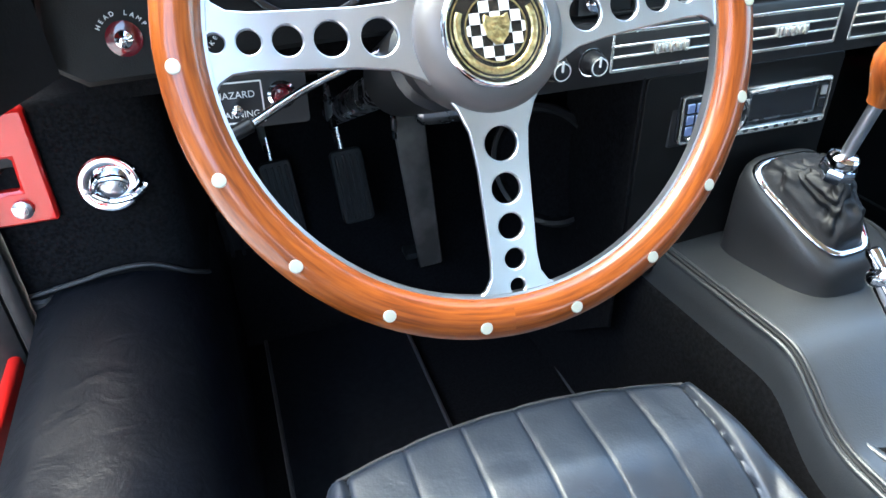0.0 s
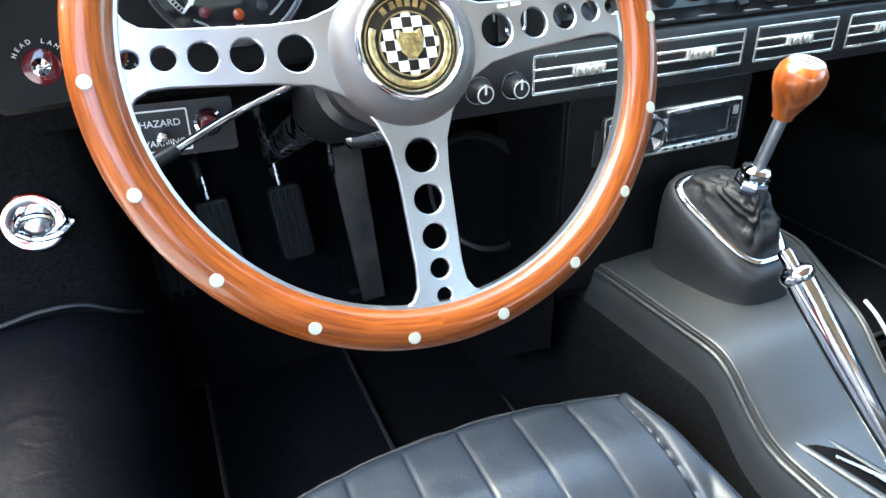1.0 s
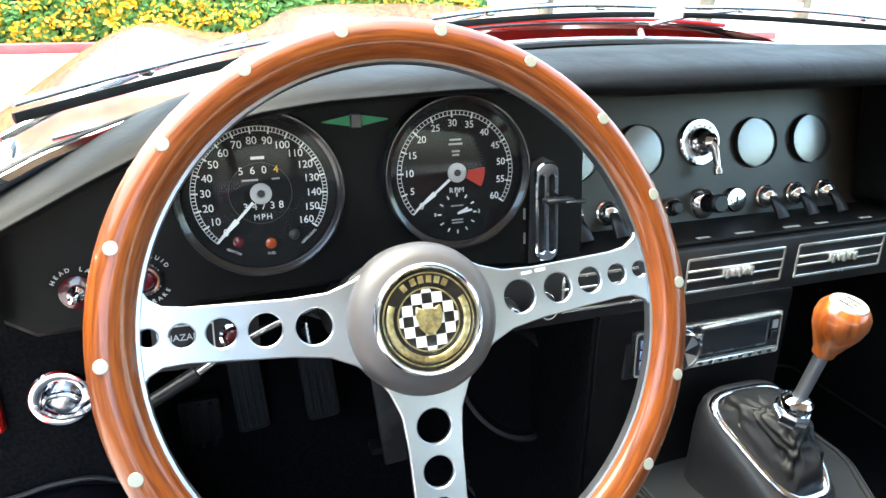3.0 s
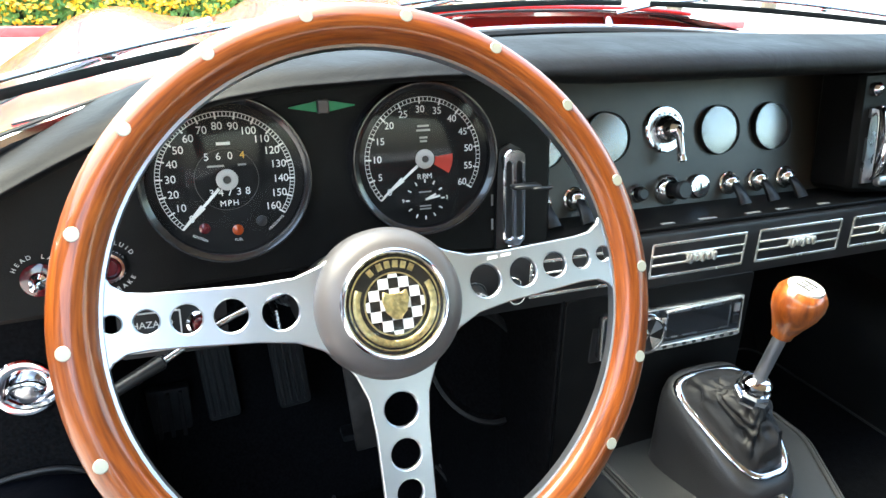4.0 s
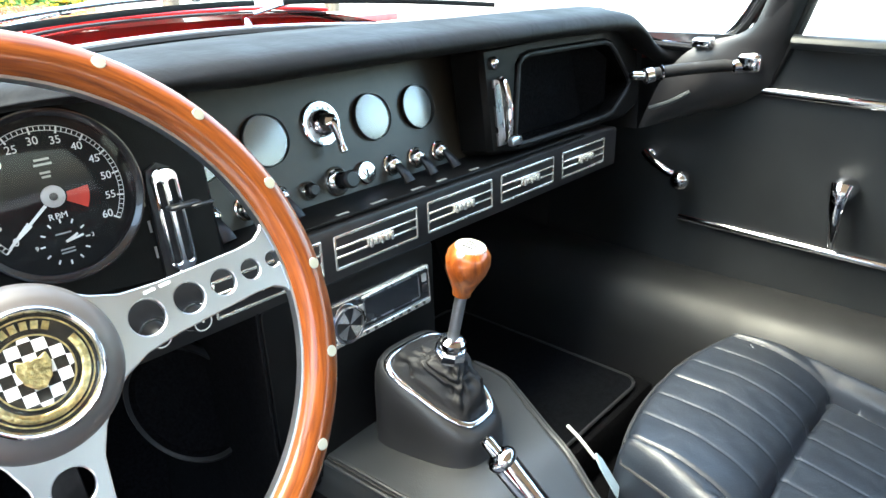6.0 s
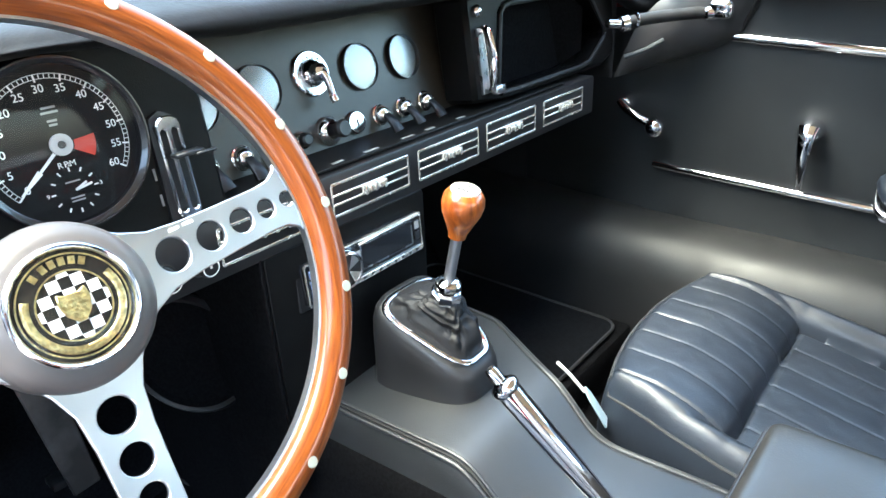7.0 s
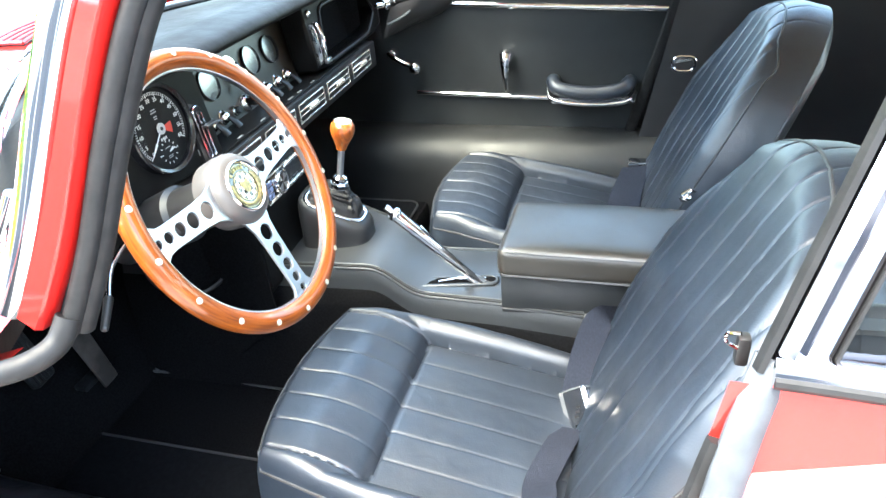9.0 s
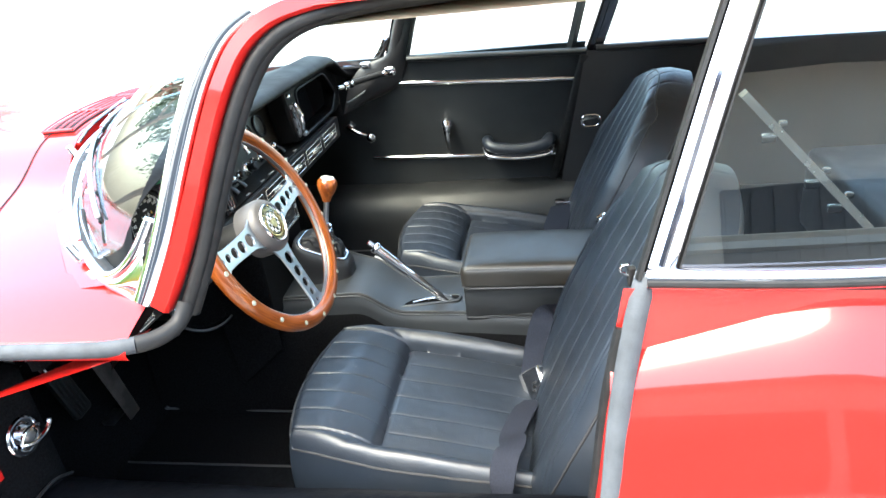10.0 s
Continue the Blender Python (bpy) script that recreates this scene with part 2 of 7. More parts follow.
def box(bm, c, s, bevel=0.0, seg=2, m=None):
    t = bmesh.new()
    bmesh.ops.create_cube(t, size=1, matrix=Matrix.Diagonal((*s, 1)))
    if bevel:
        bmesh.ops.bevel(t, geom=t.edges[:], offset=bevel, segments=seg, profile=0.5, affect="EDGES")
    mm = (m or Matrix()) @ Matrix.Translation(c)
    bmesh.ops.transform(t, matrix=mm, verts=t.verts)
    join(bm, t)
    return bm


def join(bm, t):
    me = bpy.data.meshes.new("tmp")
    t.to_mesh(me)
    t.free()
    bm.from_mesh(me)
    bpy.data.meshes.remove(me)
    return bm


def lathe(bm, profile, m=None, seg=40):
    """Turn (radius, height) pairs round z."""
    m = m or Matrix()
    rings = []
    for r, h in profile:
        if r < 1e-6:
            rings.append([bm.verts.new(m @ Vector((0, 0, h)))])
        else:
            rings.append([bm.verts.new(m @ Vector((r * math.cos(2 * math.pi * k / seg), r * math.sin(2 * math.pi * k / seg), h))) for k in range(seg)])
    for a, b in zip(rings, rings[1:]):
        for k in range(seg):
            q = [a[k % len(a)], a[(k + 1) % len(a)], b[(k + 1) % len(b)], b[k % len(b)]]
            q = list(dict.fromkeys(q))
            if len(q) > 2:
                try:
                    bm.faces.new(q)
                except ValueError:
                    pass
    return bm


def rod(bm, p, q, r, r2=None, seg=16, bevel=0.0):
    length = (Vector(q) - Vector(p)).length
    r2 = r if r2 is None else r2
    b = bevel
    return lathe(bm, [(0, 0), (r - b, 0), (r, b), (r2, length - b), (r2 - b, length), (0, length)], aim(p, q), seg)


def smooth_path(pts, n=8, closed=False):
    """Catmull-Rom through pts."""
    p = [Vector(v) for v in pts]
    out = []
    cnt = len(p) if closed else len(p) - 1
    for i in range(cnt):
        if closed:
            a, b, c, d = p[i - 1], p[i], p[(i + 1) % len(p)], p[(i + 2) % len(p)]
        else:
            a, b, c, d = p[max(i - 1, 0)], p[i], p[i + 1], p[min(i + 2, len(p) - 1)]
        for k in range(n):
            t = k / n
            out.append(0.5 * ((2 * b) + (c - a) * t + (2 * a - 5 * b + 4 * c - d) * t * t + (3 * b - a - 3 * c + d) * t ** 3))
    if not closed:
        out.append(p[-1])
    return out


def sweep(bm, path, section, closed=False, up=(0, 0, 1), cap=True):
    """Carry a closed 2D section (right, up) along a path."""
    path = [Vector(v) for v in path]
    n = len(path)
    rings = []
    for i, p in enumerate(path):
        a = path[(i - 1) % n] if closed or i else path[i]
        b = path[(i + 1) % n] if closed or i < n - 1 else path[i]
        d = (b - a).normalized()
        r = d.cross(Vector(up))
        if r.length < 1e-4:
            r = Vector((1, 0, 0))
        r.normalize()
        u = r.cross(d)
        sec = section(i / max(1, n - 1)) if callable(section) else section
        rings.append([bm.verts.new(p + r * x + u * y) for x, y in sec])
    k = len(rings[0])
    for i in range(n if closed else n - 1):
        a, b = rings[i], rings[(i + 1) % n]
        for j in range(k):
            bm.faces.new((a[j], a[(j + 1) % k], b[(j + 1) % k], b[j]))
    if cap and not closed:
        bm.faces.new(rings[0])
        bm.faces.new(rings[-1][::-1])
    return bm


def circle(r, seg=10, ry=None):
    return [(r * math.cos(2 * math.pi * k / seg), (ry or r) * math.sin(2 * math.pi * k / seg)) for k in range(seg)]


def tube(bm, pts, r, seg=10, closed=False, up=(0, 0, 1)):
    return sweep(bm, pts, circle(r, seg), closed, up)


def prism(bm, outline, depth, m=None, holes=(), bevel=0.0):
    """A flat plate in xy, from z = -depth to 0, with holes."""
    t = bmesh.new()
    edges = []
    for loop in (outline, *holes):
        vs = [t.verts.new((x, y, 0)) for x, y in loop]
        edges += [t.edges.new((vs[k], vs[(k + 1) % len(vs)])) for k in range(len(vs))]
    bmesh.ops.triangle_fill(t, use_beauty=True, use_dissolve=False, edges=edges, normal=(0, 0, 1))
    r = bmesh.ops.extrude_face_region(t, geom=t.faces[:])
    bmesh.ops.translate(t, vec=(0, 0, -depth), verts=[v for v in r["geom"] if isinstance(v, bmesh.types.BMVert)])
    if bevel:
        sharp = [e for e in t.edges if len(e.link_faces) == 2 and e.calc_face_angle(0) > 1.0]
        bmesh.ops.bevel(t, geom=sharp, offset=bevel, segments=1, profile=0.5, affect="EDGES")
    bmesh.ops.transform(t, matrix=m or Matrix(), verts=t.verts)
    return join(bm, t)


def ring_pts(x, y, r, seg=24):
    return [(x + r * math.cos(2 * math.pi * k / seg), y + r * math.sin(2 * math.pi * k / seg)) for k in range(seg)]


def rounded(x0, y0, x1, y1, r, seg=5):
    out = []
    for cx, cy, a in ((x1 - r, y1 - r, 0), (x0 + r, y1 - r, 90), (x0 + r, y0 + r, 180), (x1 - r, y0 + r, 270)):
        for k in range(seg + 1):
            t = radians(a + 90 * k / seg)
            out.append((cx + r * math.cos(t), cy + r * math.sin(t)))
    return out


def grid(bm, f, nu, nv, closed_u=False):
    """A sheet of f(u, v), u and v from 0 to 1."""
    vs = [[bm.verts.new(f(i / nu, j / nv)) for j in range(nv + 1)] for i in range(nu if closed_u else nu + 1)]
    for i in range(nu):
        for j in range(nv):
            a, b = vs[i], vs[(i + 1) % len(vs)]
            bm.faces.new((a[j], b[j], b[j + 1], a[j + 1]))
    return vs


def shell(bm, thick):
    """Give an open sheet its thickness."""
    bmesh.ops.recalc_face_normals(bm, faces=bm.faces)
    bmesh.ops.solidify(bm, geom=bm.faces[:], thickness=thick)
    return bm


def letters(text, size, m, mat, parent, name="lettering", spacing=1.0):
    cu = bpy.data.curves.new("txt", "FONT")
    cu.body, cu.size, cu.align_x, cu.align_y, cu.space_character = text, size, "CENTER", "CENTER", spacing
    cu.extrude = 0.0002
    ob = bpy.data.objects.new("txt", cu)
    me = bpy.data.meshes.new_from_object(ob)
    bpy.data.objects.remove(ob)
    bpy.data.curves.remove(cu)
    bm = bmesh.new()
    bm.from_mesh(me)
    bpy.data.meshes.remove(me)
    bmesh.ops.transform(bm, matrix=m, verts=bm.verts)
    return part(name, bm, mat, parent)


# ---- the setting: ground, floor pan, sills, roof ----
bm = bmesh.new()
grid(bm, lambda u, v: Vector((-300 + 600 * u, -300 + 600 * v, 0)), 60, 60)
solid("ground", bm, CONCRETE, "pale sunlit concrete drive round the car", "ground", "structure")

bm = bmesh.new()
box(bm, (0, -0.2, 0.185), (1.36, 2.2, 0.03))
floor = solid("floor", bm, CARPET, "black carpeted floor pan of the car", "floor", "structure")

bm = bmesh.new()
grid(bm, lambda u, v: Vector((-0.76 + 1.52 * u, 0.50 + 0.22 * min(1, v * 1.6), 0.20 + 0.60 * v)), 8, 8)
shell(bm, 0.02)
solid("bulkhead", bm, CARPET, "black carpeted bulkhead at the front of the footwells", "bulkhead", "structure")

bm = bmesh.new()
box(bm, (0, -1.25, 0.42), (1.24, 1.2, 0.05), 0.01)
box(bm, (0, -0.72, 0.32), (1.24, 0.04, 0.22), 0.01)
solid("rear_deck", bm, CARPET, "black carpeted luggage deck behind the seats", "luggage deck", "structure")


def sill(side):
    """Padded sill, a rounded section carried along the door opening."""
    prof = [(0.775, 0.22), (0.778, 0.40), (0.768, 0.445), (0.735, 0.463), (0.66, 0.466), (0.632, 0.460), (0.605, 0.447), (0.583, 0.415), (0.572, 0.37), (0.568, 0.22)]
    bm = bmesh.new()
    n = 30
    rows = []
    for i in range(n + 1):
        y = 0.62 - 1.30 * i / n
        lift = 0.012 * max(0, (y - 0.1) / 0.3)
        rows.append([bm.verts.new((side * x, y, z + (lift if z > 0.4 else 0) + 0.0015 * math.sin(y * 23 + x * 40))) for x, z in prof])
    for a, b in zip(rows, rows[1:]):
        for j in range(len(prof) - 1):
            bm.faces.new((a[j], a[j + 1], b[j + 1], b[j]))
    bm.faces.new(rows[0])
    bm.faces.new(rows[-1])
    return bm


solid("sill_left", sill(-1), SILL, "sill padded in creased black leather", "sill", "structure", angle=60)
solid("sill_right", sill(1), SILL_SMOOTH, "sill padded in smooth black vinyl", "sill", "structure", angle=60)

bm = bmesh.new()
box(bm, (-0.806, -0.08, 0.31), (0.014, 1.0, 0.20), 0.006, 3)
solid("outer_sill", bm, RED, "red painted outer sill under the door opening", "sill", "structure")

# welted carpet edges on the driver's side
def welt(pts):
    bm = bmesh.new()
    tube(bm, smooth_path(pts, 6), 0.0028, 6)
    part("carpet_welt", bm, PIPE, floor)


# floor mats with bound edges
def mat_with_edge(x0, y0, x1, y1, label, z=0.212):
    t = thing("floor_mat", ((x0 + x1) / 2, (y0 + y1) / 2, 0.2), label, "floor mat", "floor mats")
    bm = bmesh.new()
    prism(bm, rounded(x0, y0, x1, y1, 0.03), 0.008, Matrix.Translation((0, 0, z)))
    part("mat", bm, MAT, t)
    bm = bmesh.new()
    tube(bm, [(x, y, z) for x, y in rounded(x0, y0, x1, y1, 0.03)], 0.003, 6, True)
    part("edging", bm, PIPE, t)


for dx in (0.0, 0.008):
    welt([(-0.138 + dx, -0.05, 0.206), (-0.134 + dx, 0.217, 0.206), (-0.130 + dx, 0.327, 0.206), (-0.128 + dx, 0.424, 0.206), (-0.150 + dx, 0.50, 0.222)])
mat_with_edge(-0.54, 0.00, -0.322, 0.62, "black floor mat with a bound edge")
bm = bmesh.new()
box(bm, (0.375, 0.33, 0.246), (0.39, 0.54, 0.09), 0.01, 2)
solid("footboard", bm, CARPET, "raised black carpeted board in the passenger footwell", "footboard", "structure")
mat_with_edge(0.19, 0.075, 0.540, 0.52, "black floor mat with a bound edge beyond the tunnel", 0.302)

# carpeted box at the front of the door opening
bm = bmesh.new()
prof = [(-0.775, 0.338), (-0.63, 0.333), (-0.607, 0.338), (-0.592, 0.355), (-0.585, 0.39), (-0.58, 0.62), (-0.775, 0.62)]
vs0 = [bm.verts.new((x, y, 0.40)) for x, y in prof]
vs1 = [bm.verts.new((x, y, 0.685)) for x, y in prof]
for k in range(len(prof)):
    bm.faces.new((vs0[k], vs0[(k + 1) % len(prof)], vs1[(k + 1) % len(prof)], vs1[k]))
bm.faces.new(vs1)
bm.faces.new(vs0[::-1])
bmesh.ops.bevel(bm, geom=[e for e in bm.edges if all(v.co.z > 0.6 for v in e.verts)], offset=0.012, segments=3, profile=0.5, affect="EDGES")
kick = solid("kick_panel_left", bm, CARPET, "black carpeted side box at the front of the door opening", "kick panel", "structure", angle=50)
bm = bmesh.new()
tube(bm, smooth_path([(-0.772, 0.331, 0.470), (-0.715, 0.329, 0.480), (-0.68, 0.329, 0.486), (-0.64, 0.329, 0.484), (-0.605, 0.331, 0.465), (-0.585, 0.36, 0.44)], 6), 0.0028, 8)
part("piping", bm, BOOT, kick)

bm = bmesh.new()
box(bm, (0.712, 0.51, 0.53), (0.012, 0.24, 0.62), 0.004)
solid("kick_panel_right", bm, VINYL, "black side trim in the passenger footwell", "kick panel", "structure")

# ---- red body ----
body = thing("car", (0, 0, 0), "glossy red closed sports car with chrome trim, parked on concrete", "car")


def ws_base(x):
    return Vector((x, 0.42 - 0.75 * x * x, 0.925 - 0.14 * x * x))


def ws_top(x):
    return Vector((x, -0.02 - 0.33 * x * x, 1.185 - 0.13 * x * x))


def bonnet_z(x, y):
    """Height of the bonnet and wings at a plan place."""
    w = max(0.0, min(1.0, (y - 0.45) / 1.0))
    w = w * w * (3 - 2 * w)
    crown = 0.902 - 0.028 * max(0, y - 0.45) - 0.22 * max(0, y - 1.75) ** 2
    side = abs(x)
    fall = 0.055 * (side / 0.665) ** 2 * (1 - 0.8 * w) + max(0, side - 0.65) ** 2 * (0.9 + 1.6 * w)
    rise = max(0.0, min(1.0, (y - 0.50) / 1.0))
    bulge = (0.044 + 0.030 * rise) * math.exp(-(x / 0.30) ** 6)
    wing = 0.036 * math.exp(-((side - 0.615) / 0.10) ** 2) * w
    return crown - fall + bulge + wing


def bonnet_pt(u, v):
    x = (u - 0.5) * 2 * 0.748
    y0 = 0.44 - 0.68 * min(abs(x), 0.66) ** 2
    y0 += (0.018 - y0) * max(0, min(1, (abs(x) - 0.628) / 0.045))
    y = y0 + (2.45 - y0 - 0.35 * (abs(x) / 0.748) ** 4) * v
    k = 1 + 0.073 * max(0, min(1, (y - 0.40) / 0.6))
    return Vector((x * k, y, bonnet_z(x * k, y)))


bm = bmesh.new()
grid(bm, bonnet_pt, 110, 90)
bonnet = part("bonnet", bm, RED, body, "long red bonnet with raised centre and wings", 60)
for side in (-1, 1):
    bm = bmesh.new()
    grid(bm, lambda u, v: Vector((side * (0.748 + 0.054 * min(1, max(0, (1.8 * u + 0.02) / 0.6)) + 0.02 * math.sin(v * 3.1) - 0.06 * v * v), 0.42 + 1.8 * u, bonnet_z(0.748 + 0.054 * min(1, max(0, (1.8 * u + 0.02) / 0.6)), 0.42 + 1.8 * u) * (1 - v) + 0.25 * v)), 20, 8)
    part("front_wing", bm, RED, body)

# air outlet grille at the rear of the bonnet's raised centre
def on_bonnet(x, y, lift):
    return Vector((x, y - 0.5 * x * x, bonnet_z(x, y - 0.5 * x * x) + lift))


bm = bmesh.new()
grid(bm, lambda u, v: on_bonnet(-0.195 + 0.39 * u, 0.452 + 0.068 * v, 0.0025), 24, 4)
shell(bm, 0.002)
grille = part("air_outlet", bm, RUBBER, bonnet, "dark air outlet with red slats")
for k in range(5):
    bm = bmesh.new()
    sweep(bm, [on_bonnet(-0.196 + 0.392 * j / 20, 0.452 + 0.017 * k, 0.006) for j in range(21)], circle(0.0022, 8, 0.0022))
    part("slat", bm, RED, grille)
for x in (-0.195, -0.065, 0.065, 0.195):
    bm = bmesh.new()
    sweep(bm, [on_bonnet(x, 0.452 + 0.017 * j, 0.006) for j in range(5)], circle(0.003, 8, 0.003), up=(1, 0, 0))
    part("divider", bm, RED, grille)

# shut line across the rear of the bonnet
for side in (-1, 1):
    bm = bmesh.new()
    tube(bm, [(side * (0.17 + 0.45 * k / 20), 0.50 - 0.40 * (0.17 + 0.45 * k / 20) ** 2, bonnet_z(0.17 + 0.45 * k / 20, 0.50 - 0.40 * (0.17 + 0.45 * k / 20) ** 2)) for k in range(21)], 0.0022, 6)
    part("shut_line", bm, RUBBER, bonnet)

# scuttle between windscreen and bonnet, and the shoulder beside the door
bm = bmesh.new()


def scuttle_pt(u, v):
    x = -0.66 + 1.32 * u
    a = ws_base(max(-0.665, min(0.665, x))) + Vector((x - max(-0.665, min(0.665, x)), 0.0, -0.012))
    y1 = 0.45 - 0.68 * min(abs(x), 0.70) ** 2 + 0.03
    b = Vector((x, y1, bonnet_z(x, y1) - 0.006))
    return a.lerp(b, v)


grid(bm, scuttle_pt, 60, 4)
part("scuttle", bm, RED, body, angle=60)
for side in (-1, 1):
    bm = bmesh.new()

    def shoulder(u, v):
        """Turned-under edge of the wing above the door gap."""
        y = 0.018 + 0.42 * u
        z = bonnet_z(0.748, y)
        a = radians(100 * v)
        return Vector((side * (0.748 + 0.010 * math.sin(a) - 0.02 * max(0, v - 0.8)), y, z - 0.010 * (1 - math.cos(a)) - 0.012 * v))

    grid(bm, shoulder, 12, 8)
    part("shoulder", bm, RED, body)
    bm = bmesh.new()
    sec = [(side * 0.763, 0.80), (side * 0.70, 0.79), (side * 0.70, 0.50), (side * 0.763, 0.50)]
    if side < 0:
        # inner wall of the hinge pillar
        grid(bm, lambda u, v: Vector((-0.757 + 0.06 * u, 0.02 + 0.31 * v, 0.808 - 0.098 * v + (0.0 if u < 0.5 else -0.02 * v))), 3, 6)
        bracket = bmesh.new()
        prism(bracket, [(-0.812, 0.56), (-0.713, 0.56), (-0.711, 0.682), (-0.812, 0.682)], 0.020, axes((0, 0.326, 0), (1, 0, 0), (0, 0, 1)), [[(-0.800, 0.598), (-0.738, 0.598), (-0.736, 0.634), (-0.800, 0.634)]], bevel=0.003)
        part("hinge_bracket", bracket, RED, body, "red painted hinge bracket")
    else:
        box(bm, (0.735, 0.36, 0.57), (0.045, 0.05, 0.26), 0.006)
    part("hinge_pillar", bm, RED if side < 0 else RUBBER, body)


def pillar_path(side):
    return smooth_path([(side * 0.687, 0.000, 0.832), (side * 0.666, -0.033, 0.905), (side * 0.640, -0.066, 0.995), (side * 0.612, -0.105, 1.085), (side * 0.588, -0.142, 1.135),
                        (side * 0.562, -0.20, 1.158), (side * 0.545, -0.32, 1.167), (side * 0.540, -0.50, 1.165), (side * 0.548, -0.70, 1.140)], 6)


for side in (-1, 1):
    path = pillar_path(side)
    nrm = (side, 0.0, 0.25)

    def off(p, d):
        return [q + Vector(d) for q in p]

    bm = bmesh.new()
    sweep(bm, [q + Vector((side * 0.004, 0.002 - 0.010 * min(1, k / 10), 0.004)) for k, q in enumerate(path)], lambda t: [(x * (1.35 - 0.35 * min(1, t * 4)), y) for x, y in ((-0.010, -0.012), (0.010, -0.012), (0.0108, 0.004), (0.008, 0.009), (-0.008, 0.009), (-0.0108, 0.004))], up=nrm)
    part("pillar", bm, RED, body)
    bm = bmesh.new()
    sweep(bm, [q + Vector((side * 0.004, 0.020 - 0.003 * min(1, k / 10), 0.012)) for k, q in enumerate(path[:28])], [(-0.014, -0.010), (0.013, -0.010), (0.0135, 0.004), (0.009, 0.010), (0, 0.013), (-0.010, 0.010), (-0.0145, 0.004)], up=nrm)
    part("windscreen_trim", bm, CHROME, body, "chrome windscreen pillar trim")
    bm = bmesh.new()
    sweep(bm, off(path, (-side * 0.002, -0.025, -0.010)), circle(0.0085, 10, 0.009), up=nrm)
    part("door_seal", bm, RUBBER, body, "black rubber door seal")
    bm = bmesh.new()
    sweep(bm, off(path, (-side * 0.014, -0.029, -0.016)), circle(0.0070, 10, 0.010), up=nrm)
    part("inner_seal", bm, RUBBER, body)
    # inner trim of the pillar
    bm = bmesh.new()
    sweep(bm, off(path, (-side * 0.022, 0.006 if side > 0 else 0.000, -0.004)), lambda t: circle(0.016 + (0.008 if side > 0 else 0.006) * max(0, 1 - t * 3.5), 12, 0.016), up=nrm)
    part("pillar_trim", bm, VINYL, body, "black trimmed windscreen pillar")
    # seal that runs forward along the shoulder
    edge = smooth_path([(side * 0.684, -0.030, 0.838), (side * 0.700, -0.022, 0.818), (side * 0.726, -0.004, 0.812), (side * 0.750, 0.030, 0.816), (side * 0.7585, 0.10, 0.817), (side * 0.7585, 0.42, 0.812)], 5)
    bm = bmesh.new()
    sweep(bm, edge[:14], circle(0.0105, 10, 0.0110))
    part("door_seal", bm, RUBBER, body, "black rubber door seal")
    bm = bmesh.new()
    sweep(bm, edge[13:], circle(0.0100, 10, 0.0105))
    part("door_seal", bm, SEAL, body, "grey rubber door seal")

# windscreen
bm = bmesh.new()


def glass_pt(u, v):
    x = -0.685 + 1.37 * u
    low = 0.17 * max(0.0, (abs(x) - 0.60) / 0.085) ** 2
    v = low + (1 - low) * v
    return ws_base(x).lerp(ws_top(x * 0.876), v) + Vector((0, 0.015 * math.sin(math.pi * v), 0.01 * math.sin(math.pi * v)))


grid(bm, glass_pt, 60, 10)
ws = part("windscreen", bm, GLASS, body, "curved clear windscreen", 80)
ws.visible_shadow = False
CORNER = [(0.638, 0.106, 0.866), (0.660, 0.074, 0.864), (0.667, 0.042, 0.878), (0.665, 0.014, 0.906), (0.657, -0.008, 0.940)]


def surround(d):
    """Line round the foot of the glass, turning up into both pillars."""
    left = [Vector((-x, y, z)) for x, y, z in CORNER[::-1]]
    right = [Vector(p) for p in CORNER]
    return [p + Vector((0, d, 0)) for p in smooth_path(left + [ws_base(-0.58 + 1.16 * k / 24) for k in range(25)] + right, 3)]


bm = bmesh.new()
sweep(bm, surround(0.010), circle(0.007, 10, 0.008))
part("windscreen_surround", bm, CHROME, body, "chrome windscreen surround turning up at the corners")
bm = bmesh.new()
sweep(bm, surround(-0.004), circle(0.008, 8, 0.006))
part("windscreen_rubber", bm, RUBBER, body)
for side in (-1, 1):
    arc = smooth_path([Vector((side * x, y + 0.010, z)) for x, y, z in CORNER], 4)
    bm = bmesh.new()

    def corner_pt(u, v):
        a = arc[round(u * (len(arc) - 1))]
        b = Vector((side * 0.668, 0.082, 0.850)).lerp(Vector((side * 0.693, 0.020, 0.838)), u)
        return a.lerp(b, v) + Vector((side * 0.004, 0.004, 0.004)) * math.sin(math.pi * v)

    grid(bm, corner_pt, len(arc) - 1, 6)
    part("corner_plate", bm, CHROME, body, "chrome corner plate at the foot of the pillar")
bm = bmesh.new()
sweep(bm, [ws_top(-0.585 + 1.17 * k / 40) for k in range(41)], circle(0.016, 8, 0.022))
part("header_rail", bm, RED, body)

def on_glass(x, s_, lift=0.0):
    p = ws_base(x).lerp(ws_top(x * 0.886), s_)
    return p + Vector((0, 0.5 * lift, 0.86 * lift))


